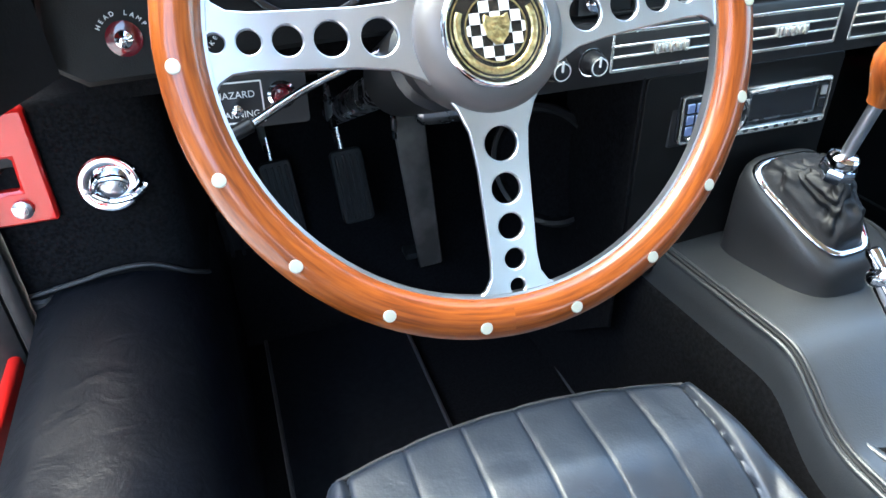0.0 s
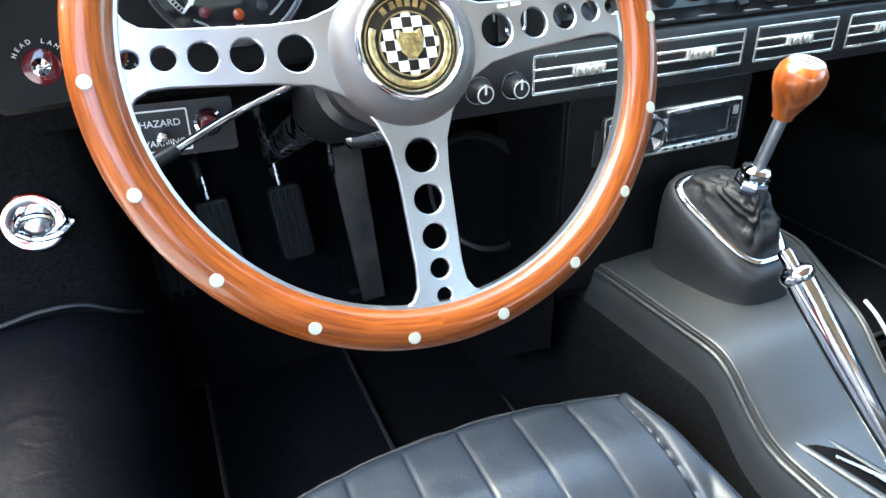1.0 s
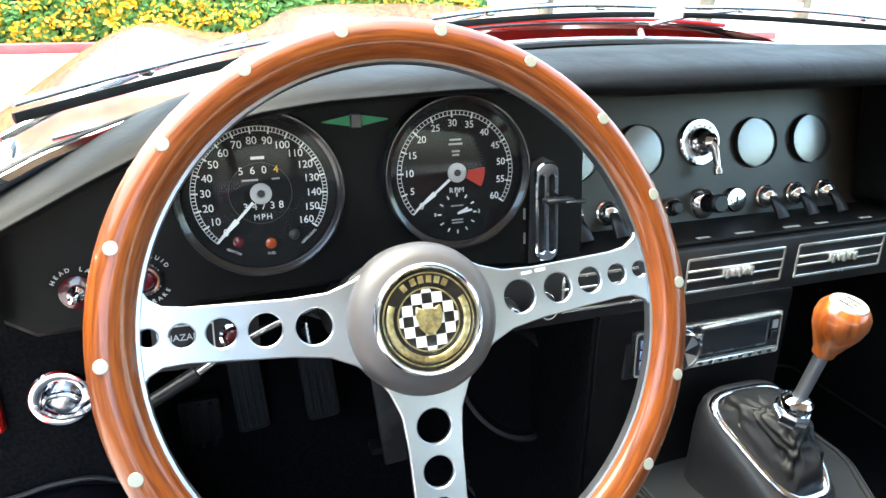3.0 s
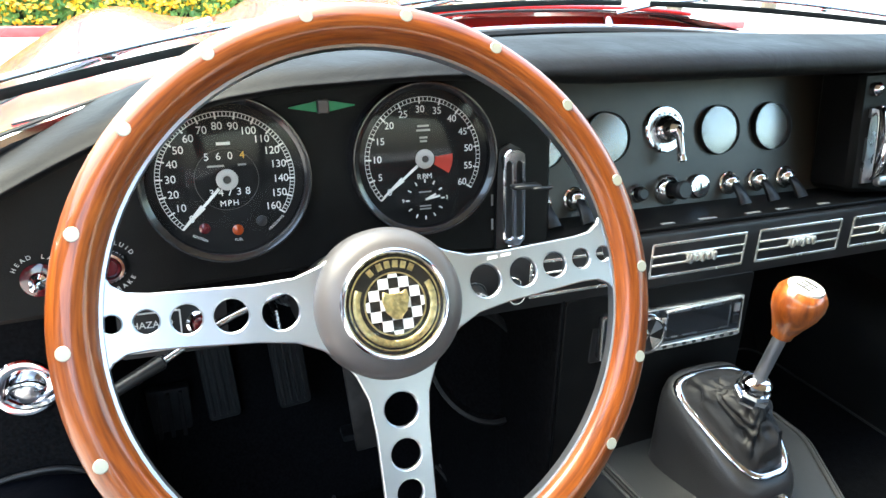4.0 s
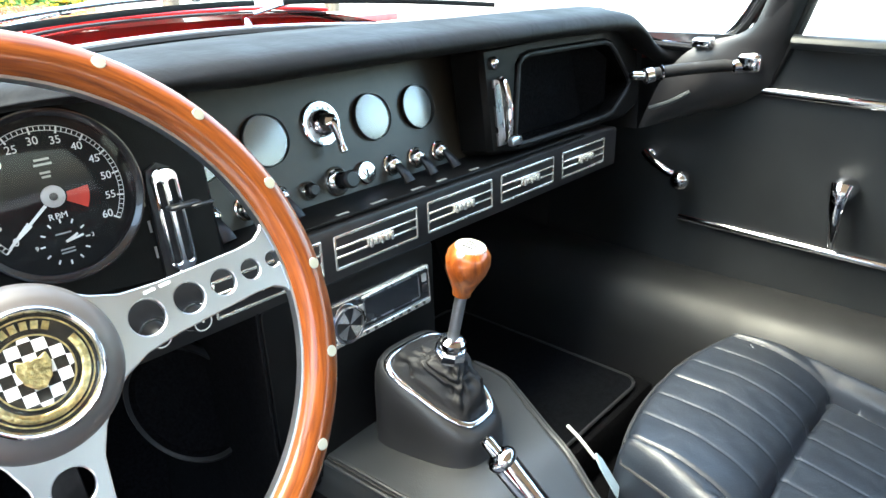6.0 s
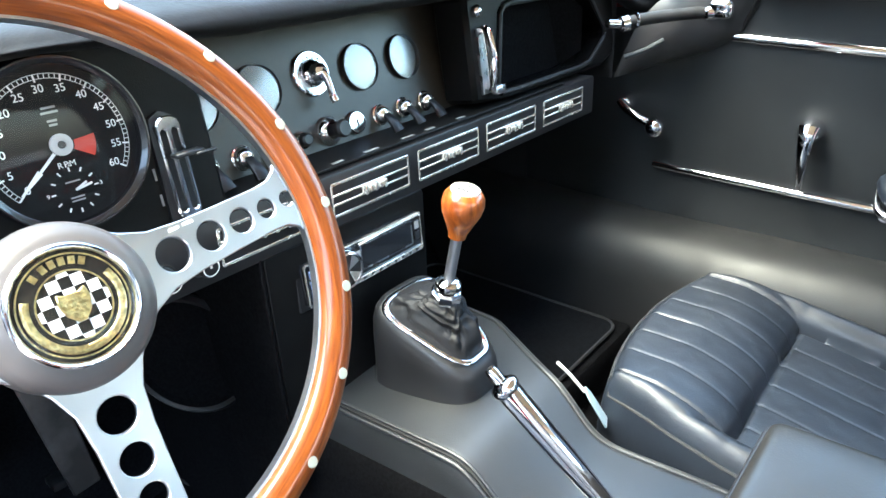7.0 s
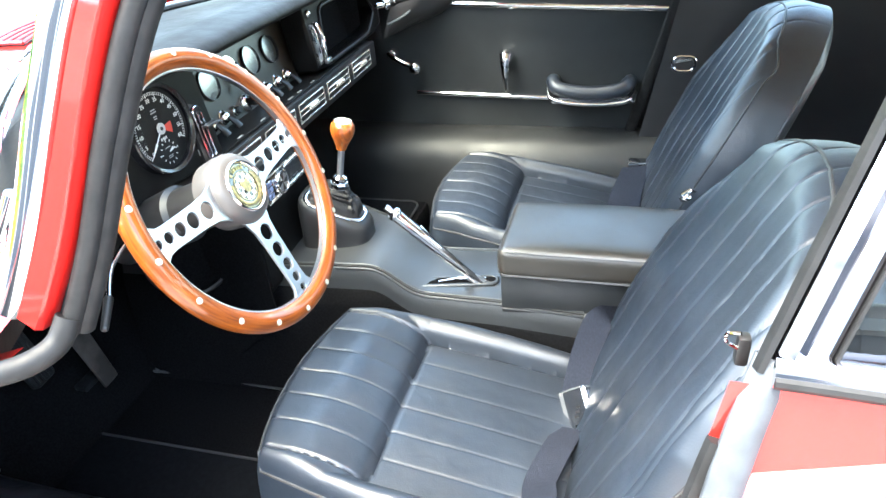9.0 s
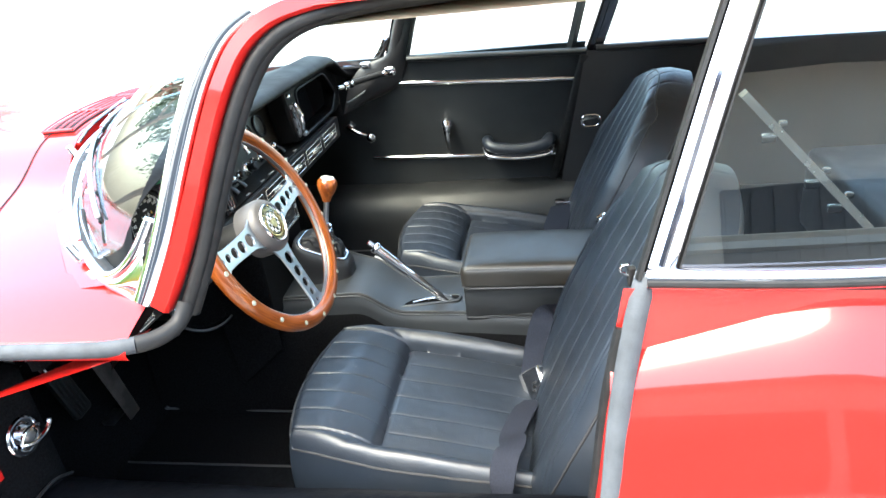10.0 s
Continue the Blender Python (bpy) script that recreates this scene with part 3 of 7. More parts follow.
for x0, x1 in ((-0.60, -0.30), (-0.26, 0.04), (0.08, 0.38)):
    wiper = thing("windscreen_wiper", on_glass(x0, 0.06), "chrome windscreen wiper parked along the glass", "windscreen wiper", "windscreen wipers")
    bm = bmesh.new()
    sweep(bm, [on_glass(x0 + (x1 - x0) * k / 12, 0.115, 0.007) for k in range(13)], circle(0.002, 6, 0.0038))
    part("blade", bm, RUBBER, wiper, "black rubber blade")
    bm = bmesh.new()
    sweep(bm, [on_glass(x0 + (x1 - x0) * k / 12, 0.125 + 0.012 * math.sin(math.pi * k / 12), 0.014) for k in range(13)], circle(0.0036, 8, 0.0026))
    part("blade_holder", bm, STEEL, wiper)
    bm = bmesh.new()
    mid = (x0 + x1) / 2
    tube(bm, smooth_path([on_glass(x0 - 0.01, 0.01, 0.022), on_glass(x0 + 0.05, 0.06, 0.026), on_glass(mid, 0.135, 0.022)], 6), 0.003, 8)
    part("arm", bm, CHROME, wiper)
    bm = bmesh.new()
    rod(bm, on_glass(x0 - 0.01, 0.0, -0.01) + Vector((0, 0.02, 0)), on_glass(x0 - 0.01, 0.0, 0.02) + Vector((0, 0.02, 0)), 0.008, 0.006, 16, 0.002)
    part("spindle", bm, CHROME, wiper)
    for f in (0.25, 0.75):
        bm = bmesh.new()
        box(bm, on_glass(x0 + (x1 - x0) * f, 0.122, 0.014), (0.012, 0.009, 0.006), 0.002, 1)
        part("clip", bm, CHROME, wiper)

# roof and its lining
def roof_pt(u, v, drop=0.0):
    x = (u - 0.5) * 2
    y = -0.03 - 1.75 * v
    hw = 0.575 - 0.10 * v * v
    z = 1.205 - 0.045 * x * x - 0.28 * max(0, v - 0.35) ** 1.6
    return Vector((x * hw, y - 0.11 * x * x * (1 - v), z - drop))


bm = bmesh.new()
grid(bm, lambda u, v: roof_pt(u, v), 20, 24)
part("roof", bm, RED, body, "red steel roof", 60)
bm = bmesh.new()
grid(bm, lambda u, v: roof_pt(0.02 + 0.96 * u, 0.02 + 0.96 * v, 0.03), 16, 20)
part("headlining", bm, HEADLINING, body, "pale cloth headlining", 60)

# rear body: quarter panels
def quarter(u, v, side):
    """Rear wing: an upright band under the window, a crease, then the swelling haunch, bent so its reflections fall
    right from the camera.
    """
    y = -0.560 - 1.25 * u + 0.05 * v * (1 - u)
    top = 0.838 - 0.05 * u
    zc = min(0.752 + 0.36 * u, top - 0.010)
    z = top + (zc - top) * v / 0.3 if v < 0.3 else zc + (0.25 - zc) * (v - 0.3) / 0.7
    f = max(0.0, min(1.0, (zc - z) / 0.24))
    swell = 0.088 + 0.070 * min(1, u * 1.6)
    x = 0.672 + 0.010 * (top - z) / 0.08 * (1 if z > zc else (top - zc) / max(1e-6, top - z)) + swell * math.sin(f * math.pi / 2) ** 0.74 + 0.012 * math.sin(math.pi * max(0.0, min(1.0, (zc - 0.12 - z) / 0.3))) - 0.16 * max(0, 0.50 - z) - 0.10 * u * u
    return Vector((side * x, y, z))


for side in (-1, 1):
    bm = bmesh.new()
    grid(bm, lambda u, v: quarter(u, v, side), 40, 60)
    part("rear_wing", bm, RED, body, "red rear wing panel", 22)
    # door aperture post
    path = smooth_path([(side * 0.658, -0.587, 0.850), (side * 0.682, -0.572, 0.80), (side * 0.722, -0.552, 0.70), (side * 0.761, -0.538, 0.58), (side * 0.771, -0.52, 0.45), (side * 0.75, -0.46, 0.36)], 8)
    if side < 0:
        bm = bmesh.new()
        sweep(bm, path, circle(0.010, 10, 0.013), up=(0, -1, 0))
        part("door_seal", bm, SEAL, body, "grey rubber door seal")
        bm = bmesh.new()
        last = len(path) - 1
        grid(bm, lambda u, v: path[9 + round(v * (last - 9))] + Vector((-0.004 + (0.008 + 0.086 * v) * u, 0.006 + 0.006 * u, 0)), 4, last - 9)
        shell(bm, 0.012)
        part("door_post", bm, RED, body)
        bm = bmesh.new()
        sweep(bm, [p + Vector((0.006 + 0.090 * (k - 9) / (last - 9), 0.010, 0)) for k, p in enumerate(path) if k > 8], circle(0.008, 8, 0.010), up=(0, -1, 0))
        part("inner_seal", bm, RUBBER, body)
    # chrome quarter window frame
    bm = bmesh.new()
    sec = [(-0.017, -0.006), (0.017, -0.006), (0.015, 0.006), (0.006, 0.012), (0.0, 0.007), (-0.006, 0.012), (-0.015, 0.006)]
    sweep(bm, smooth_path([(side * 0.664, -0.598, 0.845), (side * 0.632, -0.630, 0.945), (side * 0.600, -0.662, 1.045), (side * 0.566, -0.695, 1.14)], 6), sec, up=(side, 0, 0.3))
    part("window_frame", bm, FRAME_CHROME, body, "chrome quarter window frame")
    # Front line is edge rubber; the other two imitate dark streaks mirrored in chrome
    for dy, zz in ((0.021, 0.0), (0.004, 0.010), (-0.019, 0.002)):
        bm = bmesh.new()
        sweep(bm, smooth_path([(side * 0.6645, -0.598 + dy, 0.845), (side * 0.6325, -0.630 + dy, 0.945), (side * 0.6005, -0.662 + dy, 1.045), (side * 0.5665, -0.695 + dy, 1.14)], 6), circle(0.0042 if dy > 0.01 else 0.0020 if dy < 0 else 0.0013, 6, 0.009), up=(side, 0, 0.3))
        part("frame_dark_line", bm, RUBBER, body)
    bm = bmesh.new()
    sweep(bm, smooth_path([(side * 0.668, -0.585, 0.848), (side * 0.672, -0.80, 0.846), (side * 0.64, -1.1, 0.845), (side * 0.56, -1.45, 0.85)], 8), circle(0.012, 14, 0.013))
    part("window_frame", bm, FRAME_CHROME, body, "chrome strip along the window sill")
    # Dark line imitating the reflected band along the sill strip
    bm = bmesh.new()
    sweep(bm, smooth_path([(side * 0.6795, -0.585, 0.847), (side * 0.6835, -0.80, 0.845), (side * 0.6515, -1.1, 0.844), (side * 0.5715, -1.45, 0.849)], 8), circle(0.004, 8, 0.0045))
    part("frame_dark_line", bm, RUBBER, body)
    bm = bmesh.new()
    grid(bm, lambda u, v: Vector((side * (0.660 - 0.09 * v - 0.10 * u * u), -0.60 - 0.085 * v - 0.80 * u * (1 - 0.15 * v), 0.855 + 0.28 * v - 0.10 * u * u * v)), 12, 6)
    g = part("quarter_glass", bm, GLASS2, body, "quarter window glass", 80)
    g.visible_shadow = False
    bm = bmesh.new()
    sweep(bm, smooth_path([(side * 0.566, -0.69, 1.14), (side * 0.56, -0.95, 1.12), (side * 0.50, -1.30, 1.03), (side * 0.47, -1.5, 0.90)], 6), circle(0.02, 8, 0.014))
    part("window_frame", bm, RED, body)
    # inner trim below the quarter window
    bm = bmesh.new()
    grid(bm, lambda u, v: Vector((side * (0.635 - 0.09 * u * u + 0.02 * v), (-0.60 if side < 0 else -0.578 + 0.09 * v) - 0.9 * u, 0.862 - 0.45 * v)), 10, 8)
    part("quarter_trim", bm, VINYL, body, "black trimmed rear side panel")
    bm = bmesh.new()
    sweep(bm, [(side * 0.632, -0.605, 0.868), (side * 0.61, -1.0, 0.866)], circle(0.012, 8, 0.010))
    part("quarter_trim_roll", bm, VINYL, body)

# nose panel
bm = bmesh.new()
grid(bm, lambda u, v: bonnet_pt(u, 1.0).lerp(Vector(((u - 0.5) * 1.3, 2.42 - 0.25 * (2 * u - 1) ** 2, 0.26)), v) + Vector((0, 0.05 * math.sin(math.pi * v), 0)), 30, 8)
part("nose_panel", bm, RED, body)

# tail panel
bm = bmesh.new()
grid(bm, lambda u, v: Vector(((u - 0.5) * 1.1, -1.78 - 0.05 * math.sin(math.pi * u), 0.3 + 0.50 * v)), 10, 4)
part("tail_panel", bm, RED, body)
bm = bmesh.new()
box(bm, (0, 0.53, 0.788), (1.5, 0.42, 0.012))
part("cowl_floor", bm, RUBBER, body)

# passenger door, closed
door = thing("door_1", (0.68, -0.2, 0.46), "closed passenger door trimmed in black vinyl with chrome strips", "car door", kind="structure")


def door_x(z):
    return 0.712 - 0.02 * max(0, (z - 0.5) / 0.2) - 0.11 * max(0, z - 0.70)


def door_pt(u, v):
    z = 0.455 + 0.43 * v
    y1 = -0.475 - 0.105 * v
    y = 0.40 + (y1 - 0.40) * u
    return Vector((door_x(z), y, z))


bm = bmesh.new()
grid(bm, door_pt, 20, 16)
back = bmesh.ops.extrude_face_region(bm, geom=bm.faces[:])
bmesh.ops.translate(bm, vec=(0.022, 0, 0), verts=[v for v in back["geom"] if isinstance(v, bmesh.types.BMVert)])
part("door_card", bm, DOORCARD, door, "black vinyl door trim panel", 50)
bm = bmesh.new()
grid(bm, lambda u, v: Vector((0.768 + 0.012 * math.sin(math.pi * v) - 0.03 * max(0, v - 0.75), 0.44 - 1.0 * u, 0.25 + 0.56 * v)), 12, 12)
part("skin", bm, RED, door, "red painted door skin", 60)
bm = bmesh.new()
for_z = lambda y, z: (door_x(z) - 0.003, y, z)
sweep(bm, [for_z(0.105, 0.560), for_z(-0.487, 0.540)], circle(0.0050, 10, 0.0060))
part("chrome_strip", bm, CHROME, door)
bm = bmesh.new()
sweep(bm, [for_z(-0.02, 0.803), for_z(-0.565, 0.777)], circle(0.0045, 10, 0.0065))
part("chrome_strip", bm, CHROME, door)
bm = bmesh.new()
sweep(bm, [(0.638, -0.062, 0.880), (0.634, -0.58, 0.862)], circle(0.012, 10, 0.010))
part("window_ledge", bm, DOORCARD, door)
bm = bmesh.new()
sweep(bm, [(0.655, -0.535, 0.862), (0.60, -0.60, 1.13)], [(-0.010, -0.009), (0.010, -0.009), (0.010, 0.009), (-0.010, 0.009)])
part("window_frame", bm, RUBBER, door)
bm = bmesh.new()
grid(bm, lambda u, v: Vector((0.640 - 0.09 * v, 0.0 - 0.57 * u - 0.16 * v * (1 - u) - 0.05 * v * u, 0.875 + 0.28 * v)), 4, 4)
g = part("door_glass", bm, GLASS, door, "door window glass")
g.visible_shadow = False
bm = bmesh.new()
sweep(bm, [(door_x(0.47) - 0.02, -0.475, 0.465), (door_x(0.65) - 0.02, -0.525, 0.65), (door_x(0.85) - 0.02, -0.575, 0.85)], circle(0.014, 8, 0.008), up=(1, 0, 0))
part("edge_seal", bm, RUBBER, door)

bm = bmesh.new()
grid(bm, lambda u, v: Vector((door_x(0.40 + 0.47 * v) + 0.006, -0.452 - 0.115 * v - 0.26 * u, 0.40 + 0.47 * v)), 6, 10)
part("door_post", bm, RUBBER, body)

# the driver's door, swung wide open on its front hinges
odoor = thing("driver_door", (-0.76, 0.34, 0.3), "red driver's door standing wide open, trimmed in black vinyl", "car door")
OD = pose(-0.775, 0.335, 0, 0, 0, 180 + 90 - 80)
bm = bmesh.new()
box(bm, (0.47, -0.035, 0.585), (0.92, 0.012, 0.45), 0.005, 2, OD)
part("skin", bm, RED, odoor, "red painted door skin")
bm = bmesh.new()
box(bm, (0.475, 0.004, 0.57), (0.91, 0.03, 0.46), 0.010, 2, OD)
part("door_card", bm, RUBBER, odoor, "black door trim panel")
bm = bmesh.new()
box(bm, (0.010, 0.0, 0.52), (0.018, 0.05, 0.40), 0.006, 2, OD)
part("hinge_end", bm, RUBBER, odoor, "black rubber-sealed hinge end")
for z in (0.56, 0.60):
    bm = bmesh.new()
    lathe(bm, [(0.010, 0), (0.010, 0.004), (0.006, 0.006), (0, 0.006)], axes((-0.742 - (0.0 if z < 0.58 else 0.02), 0.3255, 0.579 if z < 0.58 else 0.658), (1, 0, 0), (0, 0, 1)), 16)
    part("bolt", bm, STEEL, odoor)
for z in (0.44, 0.64):
    bm = bmesh.new()
    rod(bm, (-0.762, 0.338, z - 0.025), (-0.762, 0.338, z + 0.025), 0.013, 0.013, 16, 0.003)
    box(bm, (-0.745, 0.335, z), (0.04, 0.012, 0.034), 0.003)
    part("hinge", bm, RUBBER, odoor)

# window winder
def knob_at(bm, p, r):
    lathe(bm, [(r * math.sin(math.pi * k / 10), -r * math.cos(math.pi * k / 10)) for k in range(11)], Matrix.Translation(p), 24)


winder = thing("window_winder", (0.69, 0.14, 0.66), "chrome window winder handle on the passenger door", "window winder")
bm = bmesh.new()
rod(bm, (0.700, 0.158, 0.676), (0.668, 0.158, 0.676), 0.0165, 0.0125, 20, 0.004)
part("boss", bm, CHROME, winder)
bm = bmesh.new()
tube(bm, smooth_path([(0.668, 0.163, 0.679), (0.662, 0.148, 0.670), (0.660, 0.118, 0.655), (0.666, 0.092, 0.645)], 4), 0.0082, 12, up=(1, 0, 0))
part("arm", bm, CHROME, winder)
bm = bmesh.new()
knob_at(bm, (0.652, 0.088, 0.645), 0.0180)
part("knob", bm, CHROME, winder)
lever = thing("door_lever", (0.69, -0.15, 0.65), "chrome door release lever pointing down", "door handle")
bm = bmesh.new()
rod(bm, (0.702, -0.153, 0.664), (0.664, -0.153, 0.664), 0.0205, 0.0165, 24, 0.005)
part("boss", bm, CHROME, lever)
bm = bmesh.new()
sweep(bm, smooth_path([(0.668, -0.153, 0.676), (0.660, -0.153, 0.655), (0.662, -0.153, 0.625), (0.670, -0.153, 0.595), (0.678, -0.153, 0.572)], 4), lambda t: circle(0.0165 - 0.0120 * t ** 0.8, 14, 0.0085 - 0.004 * t), up=(1, 0, 0))
part("lever_arm", bm, CHROME, lever)
pull = thing("door_pull", (0.68, -0.37, 0.58), "padded black door pull with a chrome base", "door pull")
bm = bmesh.new()
prism(bm, [(x, y) for x, y in rounded(-0.100, -0.009, 0.100, 0.009, 0.008)], 0.042, axes((0.652, -0.372, 0.560), (0, -1, 0.02), (0, 0.02, 1)), bevel=0.002)
part("base", bm, CHROME, pull)
bm = bmesh.new()
tube(bm, smooth_path([(0.690, -0.262, 0.588), (0.655, -0.266, 0.578), (0.633, -0.286, 0.566), (0.627, -0.37, 0.558), (0.633, -0.454, 0.562), (0.655, -0.476, 0.572), (0.690, -0.480, 0.580)], 6), 0.0062, 10)
part("chrome_edge", bm, CHROME, pull)
bm = bmesh.new()
tube(bm, smooth_path([(0.695, -0.275, 0.598), (0.668, -0.278, 0.603), (0.645, -0.296, 0.592), (0.640, -0.37, 0.583), (0.645, -0.444, 0.590), (0.668, -0.464, 0.600), (0.695, -0.468, 0.596)], 6), 0.018, 12)
part("grip", bm, SEAT, pull, "padded leather grip")

# ---- dashboard ----
dash = thing("dashboard", (0, 0.2, 0.8), "black dashboard with a padded vinyl top and two cowled sides", "dashboard")


def lerp_table(x, table):
    for (a, za), (b, zb) in zip(table, table[1:]):
        if x <= b:
            t = max(0.0, (x - a) / (b - a))
            return za + (zb - za) * t
    return table[-1][1]


PAD_TOP = [(-0.66, 0.846), (-0.60, 0.868), (-0.56, 0.885), (-0.50, 0.908), (-0.447, 0.922), (-0.40, 0.928), (-0.30, 0.932), (-0.1, 0.933), (0.35, 0.933), (0.50, 0.931), (0.54, 0.926), (0.565, 0.914), (0.582, 0.896), (0.60, 0.880), (0.62, 0.872), (0.66, 0.868)]


def pad_pt(u, v):
    """Padded top: from under the nose, over the roll and forward to the glass."""
    x = -0.635 + 1.285 * u
    far = ws_base(x)
    top = lerp_table(x, PAD_TOP)
    yn = 0.134 + 0.006 * math.cos(x * 5)
    if x > 0.56:
        yn -= 0.25 * (x - 0.56)
    if x < -0.52:
        yn -= 0.5 * (-0.52 - x)
    q = 0.68 + 0.32 * max(0.0, min(1.0, (x + 0.28) / 0.16))
    prof = [(yn + 0.150, -0.030 * q), (yn + 0.034, -0.031 * q), (yn + 0.012, -0.031 * q), (yn + 0.001, -0.024 * q), (yn + 0.004, -0.013), (yn + 0.020, -0.0045), (yn + 0.07, 0.003)]
    k = v * 10
    if k <= 6:
        i = min(5, int(k))
        f = k - i
        a, b, c, d = prof[max(i - 1, 0)], prof[i], prof[i + 1], prof[min(i + 2, 6)]
        y, z = (0.5 * (2 * b[n] + (c[n] - a[n]) * f + (2 * a[n] - 5 * b[n] + 4 * c[n] - d[n]) * f * f + (3 * b[n] - a[n] - 3 * c[n] + d[n]) * f ** 3) for n in (0, 1))
        return Vector((x, min(y, far.y - 0.012), top + z))
    f = (k - 6) / 4
    a = Vector((x, min(prof[6][0], far.y - 0.012), top + 0.003))
    b = Vector((x, far.y - 0.010, min(far.z - 0.004, top)))
    p = a.lerp(b, f)
    p.z += 0.003 * math.sin(math.pi * f)
    return p


bm = bmesh.new()
grid(bm, pad_pt, 80, 40)
part("top_pad", bm, PAD, dash, "padded black vinyl dash top", 70)
bm = bmesh.new()
grid(bm, lambda u, v: ws_base(-0.50 + 1.04 * u) + Vector((0, -0.022, -0.015 - 0.12 * v)), 40, 4)
part("dash_back", bm, CARPET, dash)

DRV = axes((0, 0.158, 0.84), (1, 0, 0), (0, math.sin(radians(7)), math.cos(radians(7))))
CTR = axes((0, 0.212, 0.815), (1, 0, 0), (0, math.sin(radians(15)), math.cos(radians(15))))


def out(m, x, z, d=0.0):
    """World place of a panel's x, height z and stand-off d."""
    o = m.translation
    up = m.col[1].xyz
    t = (z - o.z) / up.z
    return Vector((x, o.y, o.z)) + Vector((0, up.y * t, up.z * t)) + m.col[2].xyz * d


def on(m, x, z, d=0.0):
    r = m.copy()
    r.translation = out(m, x, z, d)
    return r


# driver's panel with its rounded lower edge
bm = bmesh.new()
prism(bm, [(-0.632, -0.020), (-0.640, -0.075), (-0.615, -0.092), (-0.53, -0.090), (-0.50, -0.082), (-0.44, -0.080), (-0.30, -0.078), (-0.22, -0.085), (-0.165, -0.085), (-0.165, 0.080), (-0.42, 0.074), (-0.50, 0.058), (-0.56, 0.034), (-0.60, 0.012)], 0.045, DRV, bevel=0.004)
part("driver_panel", bm, PANEL, dash)
bm = bmesh.new()
prism(bm, [(-0.22, 0.100), (-0.22, -0.068), (0.235, -0.068), (0.235, 0.100)], 0.02, CTR)
part("centre_panel", bm, PANEL2, dash, "satin black switch panel")
# glovebox side: frame with an open cubby
bm = bmesh.new()
cub = [(0.262, -0.062), (0.268, -0.066), (0.30, -0.0675), (0.490, -0.0675), (0.515, -0.064), (0.535, -0.052), (0.566, -0.034), (0.571, -0.026), (0.566, -0.014), (0.530, 0.028), (0.518, 0.038), (0.500, 0.043), (0.310, 0.045), (0.293, 0.042), (0.284, 0.034)]
prism(bm, [(0.212, 0.062), (0.212, -0.070), (0.30, -0.078), (0.56, -0.078), (0.598, -0.066), (0.612, -0.03), (0.606, 0.03), (0.585, 0.062), (0.55, 0.070)], 0.055, DRV, holes=[cub], bevel=0.006)
part("glovebox_frame", bm, PANEL, dash, "black cowl round the open cubby")
bm = bmesh.new()
prism(bm, rounded(0.252, -0.074, 0.585, 0.061, 0.02), 0.012, DRV @ Matrix.Translation((0, 0, -0.054)))
part("glovebox_back", bm, CARPET, dash)
bm = bmesh.new()
grid(bm, lambda u, v: DRV @ Vector((*cub[round(u * len(cub)) % len(cub)], -0.002 - 0.050 * v)), len(cub), 2, True)
part("glovebox_wall", bm, CARPET, dash)
bm = bmesh.new()


FOOT_L = smooth_path([(0.616, -0.052, 1.00), (0.624, -0.034, 0.958), (0.630, -0.016, 0.914), (0.636, 0.010, 0.890), (0.636, 0.055, 0.877), (0.626, 0.090, 0.858), (0.614, 0.118, 0.820), (0.608, 0.136, 0.775), (0.606, 0.150, 0.735)], 4)
FOOT_R = smooth_path([(0.622, -0.098, 1.00), (0.634, -0.084, 0.950), (0.640, -0.071, 0.920), (0.646, -0.058, 0.882), (0.652, -0.048, 0.855), (0.658, -0.036, 0.828), (0.664, -0.028, 0.808), (0.672, 0.020, 0.775), (0.675, 0.100, 0.750)], 4)


def foot_pt(u, v):
    """Trimmed foot of the windscreen pillar, sweeping down beside the dash."""
    k = v * (len(FOOT_L) - 1)
    i = min(int(k), len(FOOT_L) - 2)
    p = FOOT_L[i].lerp(FOOT_L[i + 1], k - i).lerp(FOOT_R[i].lerp(FOOT_R[i + 1], k - i), u)
    return p + Vector((-0.85, -0.5, 0.1)) * 0.014 * math.sin(math.pi * u) ** 0.7


grid(bm, foot_pt, 14, 28)
grid(bm, lambda u, v: Vector((0.600 + 0.012 * u, 0.150 + 0.16 * u, 0.885 - 0.15 * v)), 4, 6)
part("dash_end", bm, VINYL, dash, "black trim between dash and door", 60)
bm = bmesh.new()
box(bm, (0.632, 0.064, 0.874), (0.030, 0.030, 0.016), 0.005, 3)
part("demist_end", bm, CHROME, dash, "small chrome demister outlet")
bm = bmesh.new()
tube(bm, smooth_path([(0.596, 0.128, 0.772), (0.606, 0.098, 0.784), (0.617, 0.072, 0.800)], 4), 0.004, 8)
part("vent_lever", bm, SEAL, dash)
bm = bmesh.new()
grid(bm, lambda u, v: Vector((-0.628, 0.115 + 0.02 * v, 0.862 - 0.10 * v)).lerp(Vector((-0.690, 0.005 + 0.10 * v, 0.838 - 0.10 * v)), u), 8, 8)
part("dash_end", bm, PAD, dash, "black trim between dash and pillar", 60)
for k in range(2):
    bm = bmesh.new()
    c = [pad_pt((-0.615 + 0.10 * f / 10 + 0.635) / 1.285, 0.86) + Vector((0, 0.0, 0.003)) for f in range(11)]
    tube(bm, c, 0.006 - 0.003 * k, 8)
    if k == 0:
        part("demist_slot", bm, CHROME, dash, "narrow chrome demister slot")
    else:
        bmesh.ops.translate(bm, vec=(0, 0, 0.004), verts=bm.verts)
        part("demist_opening", bm, RUBBER, dash)
bm = bmesh.new()
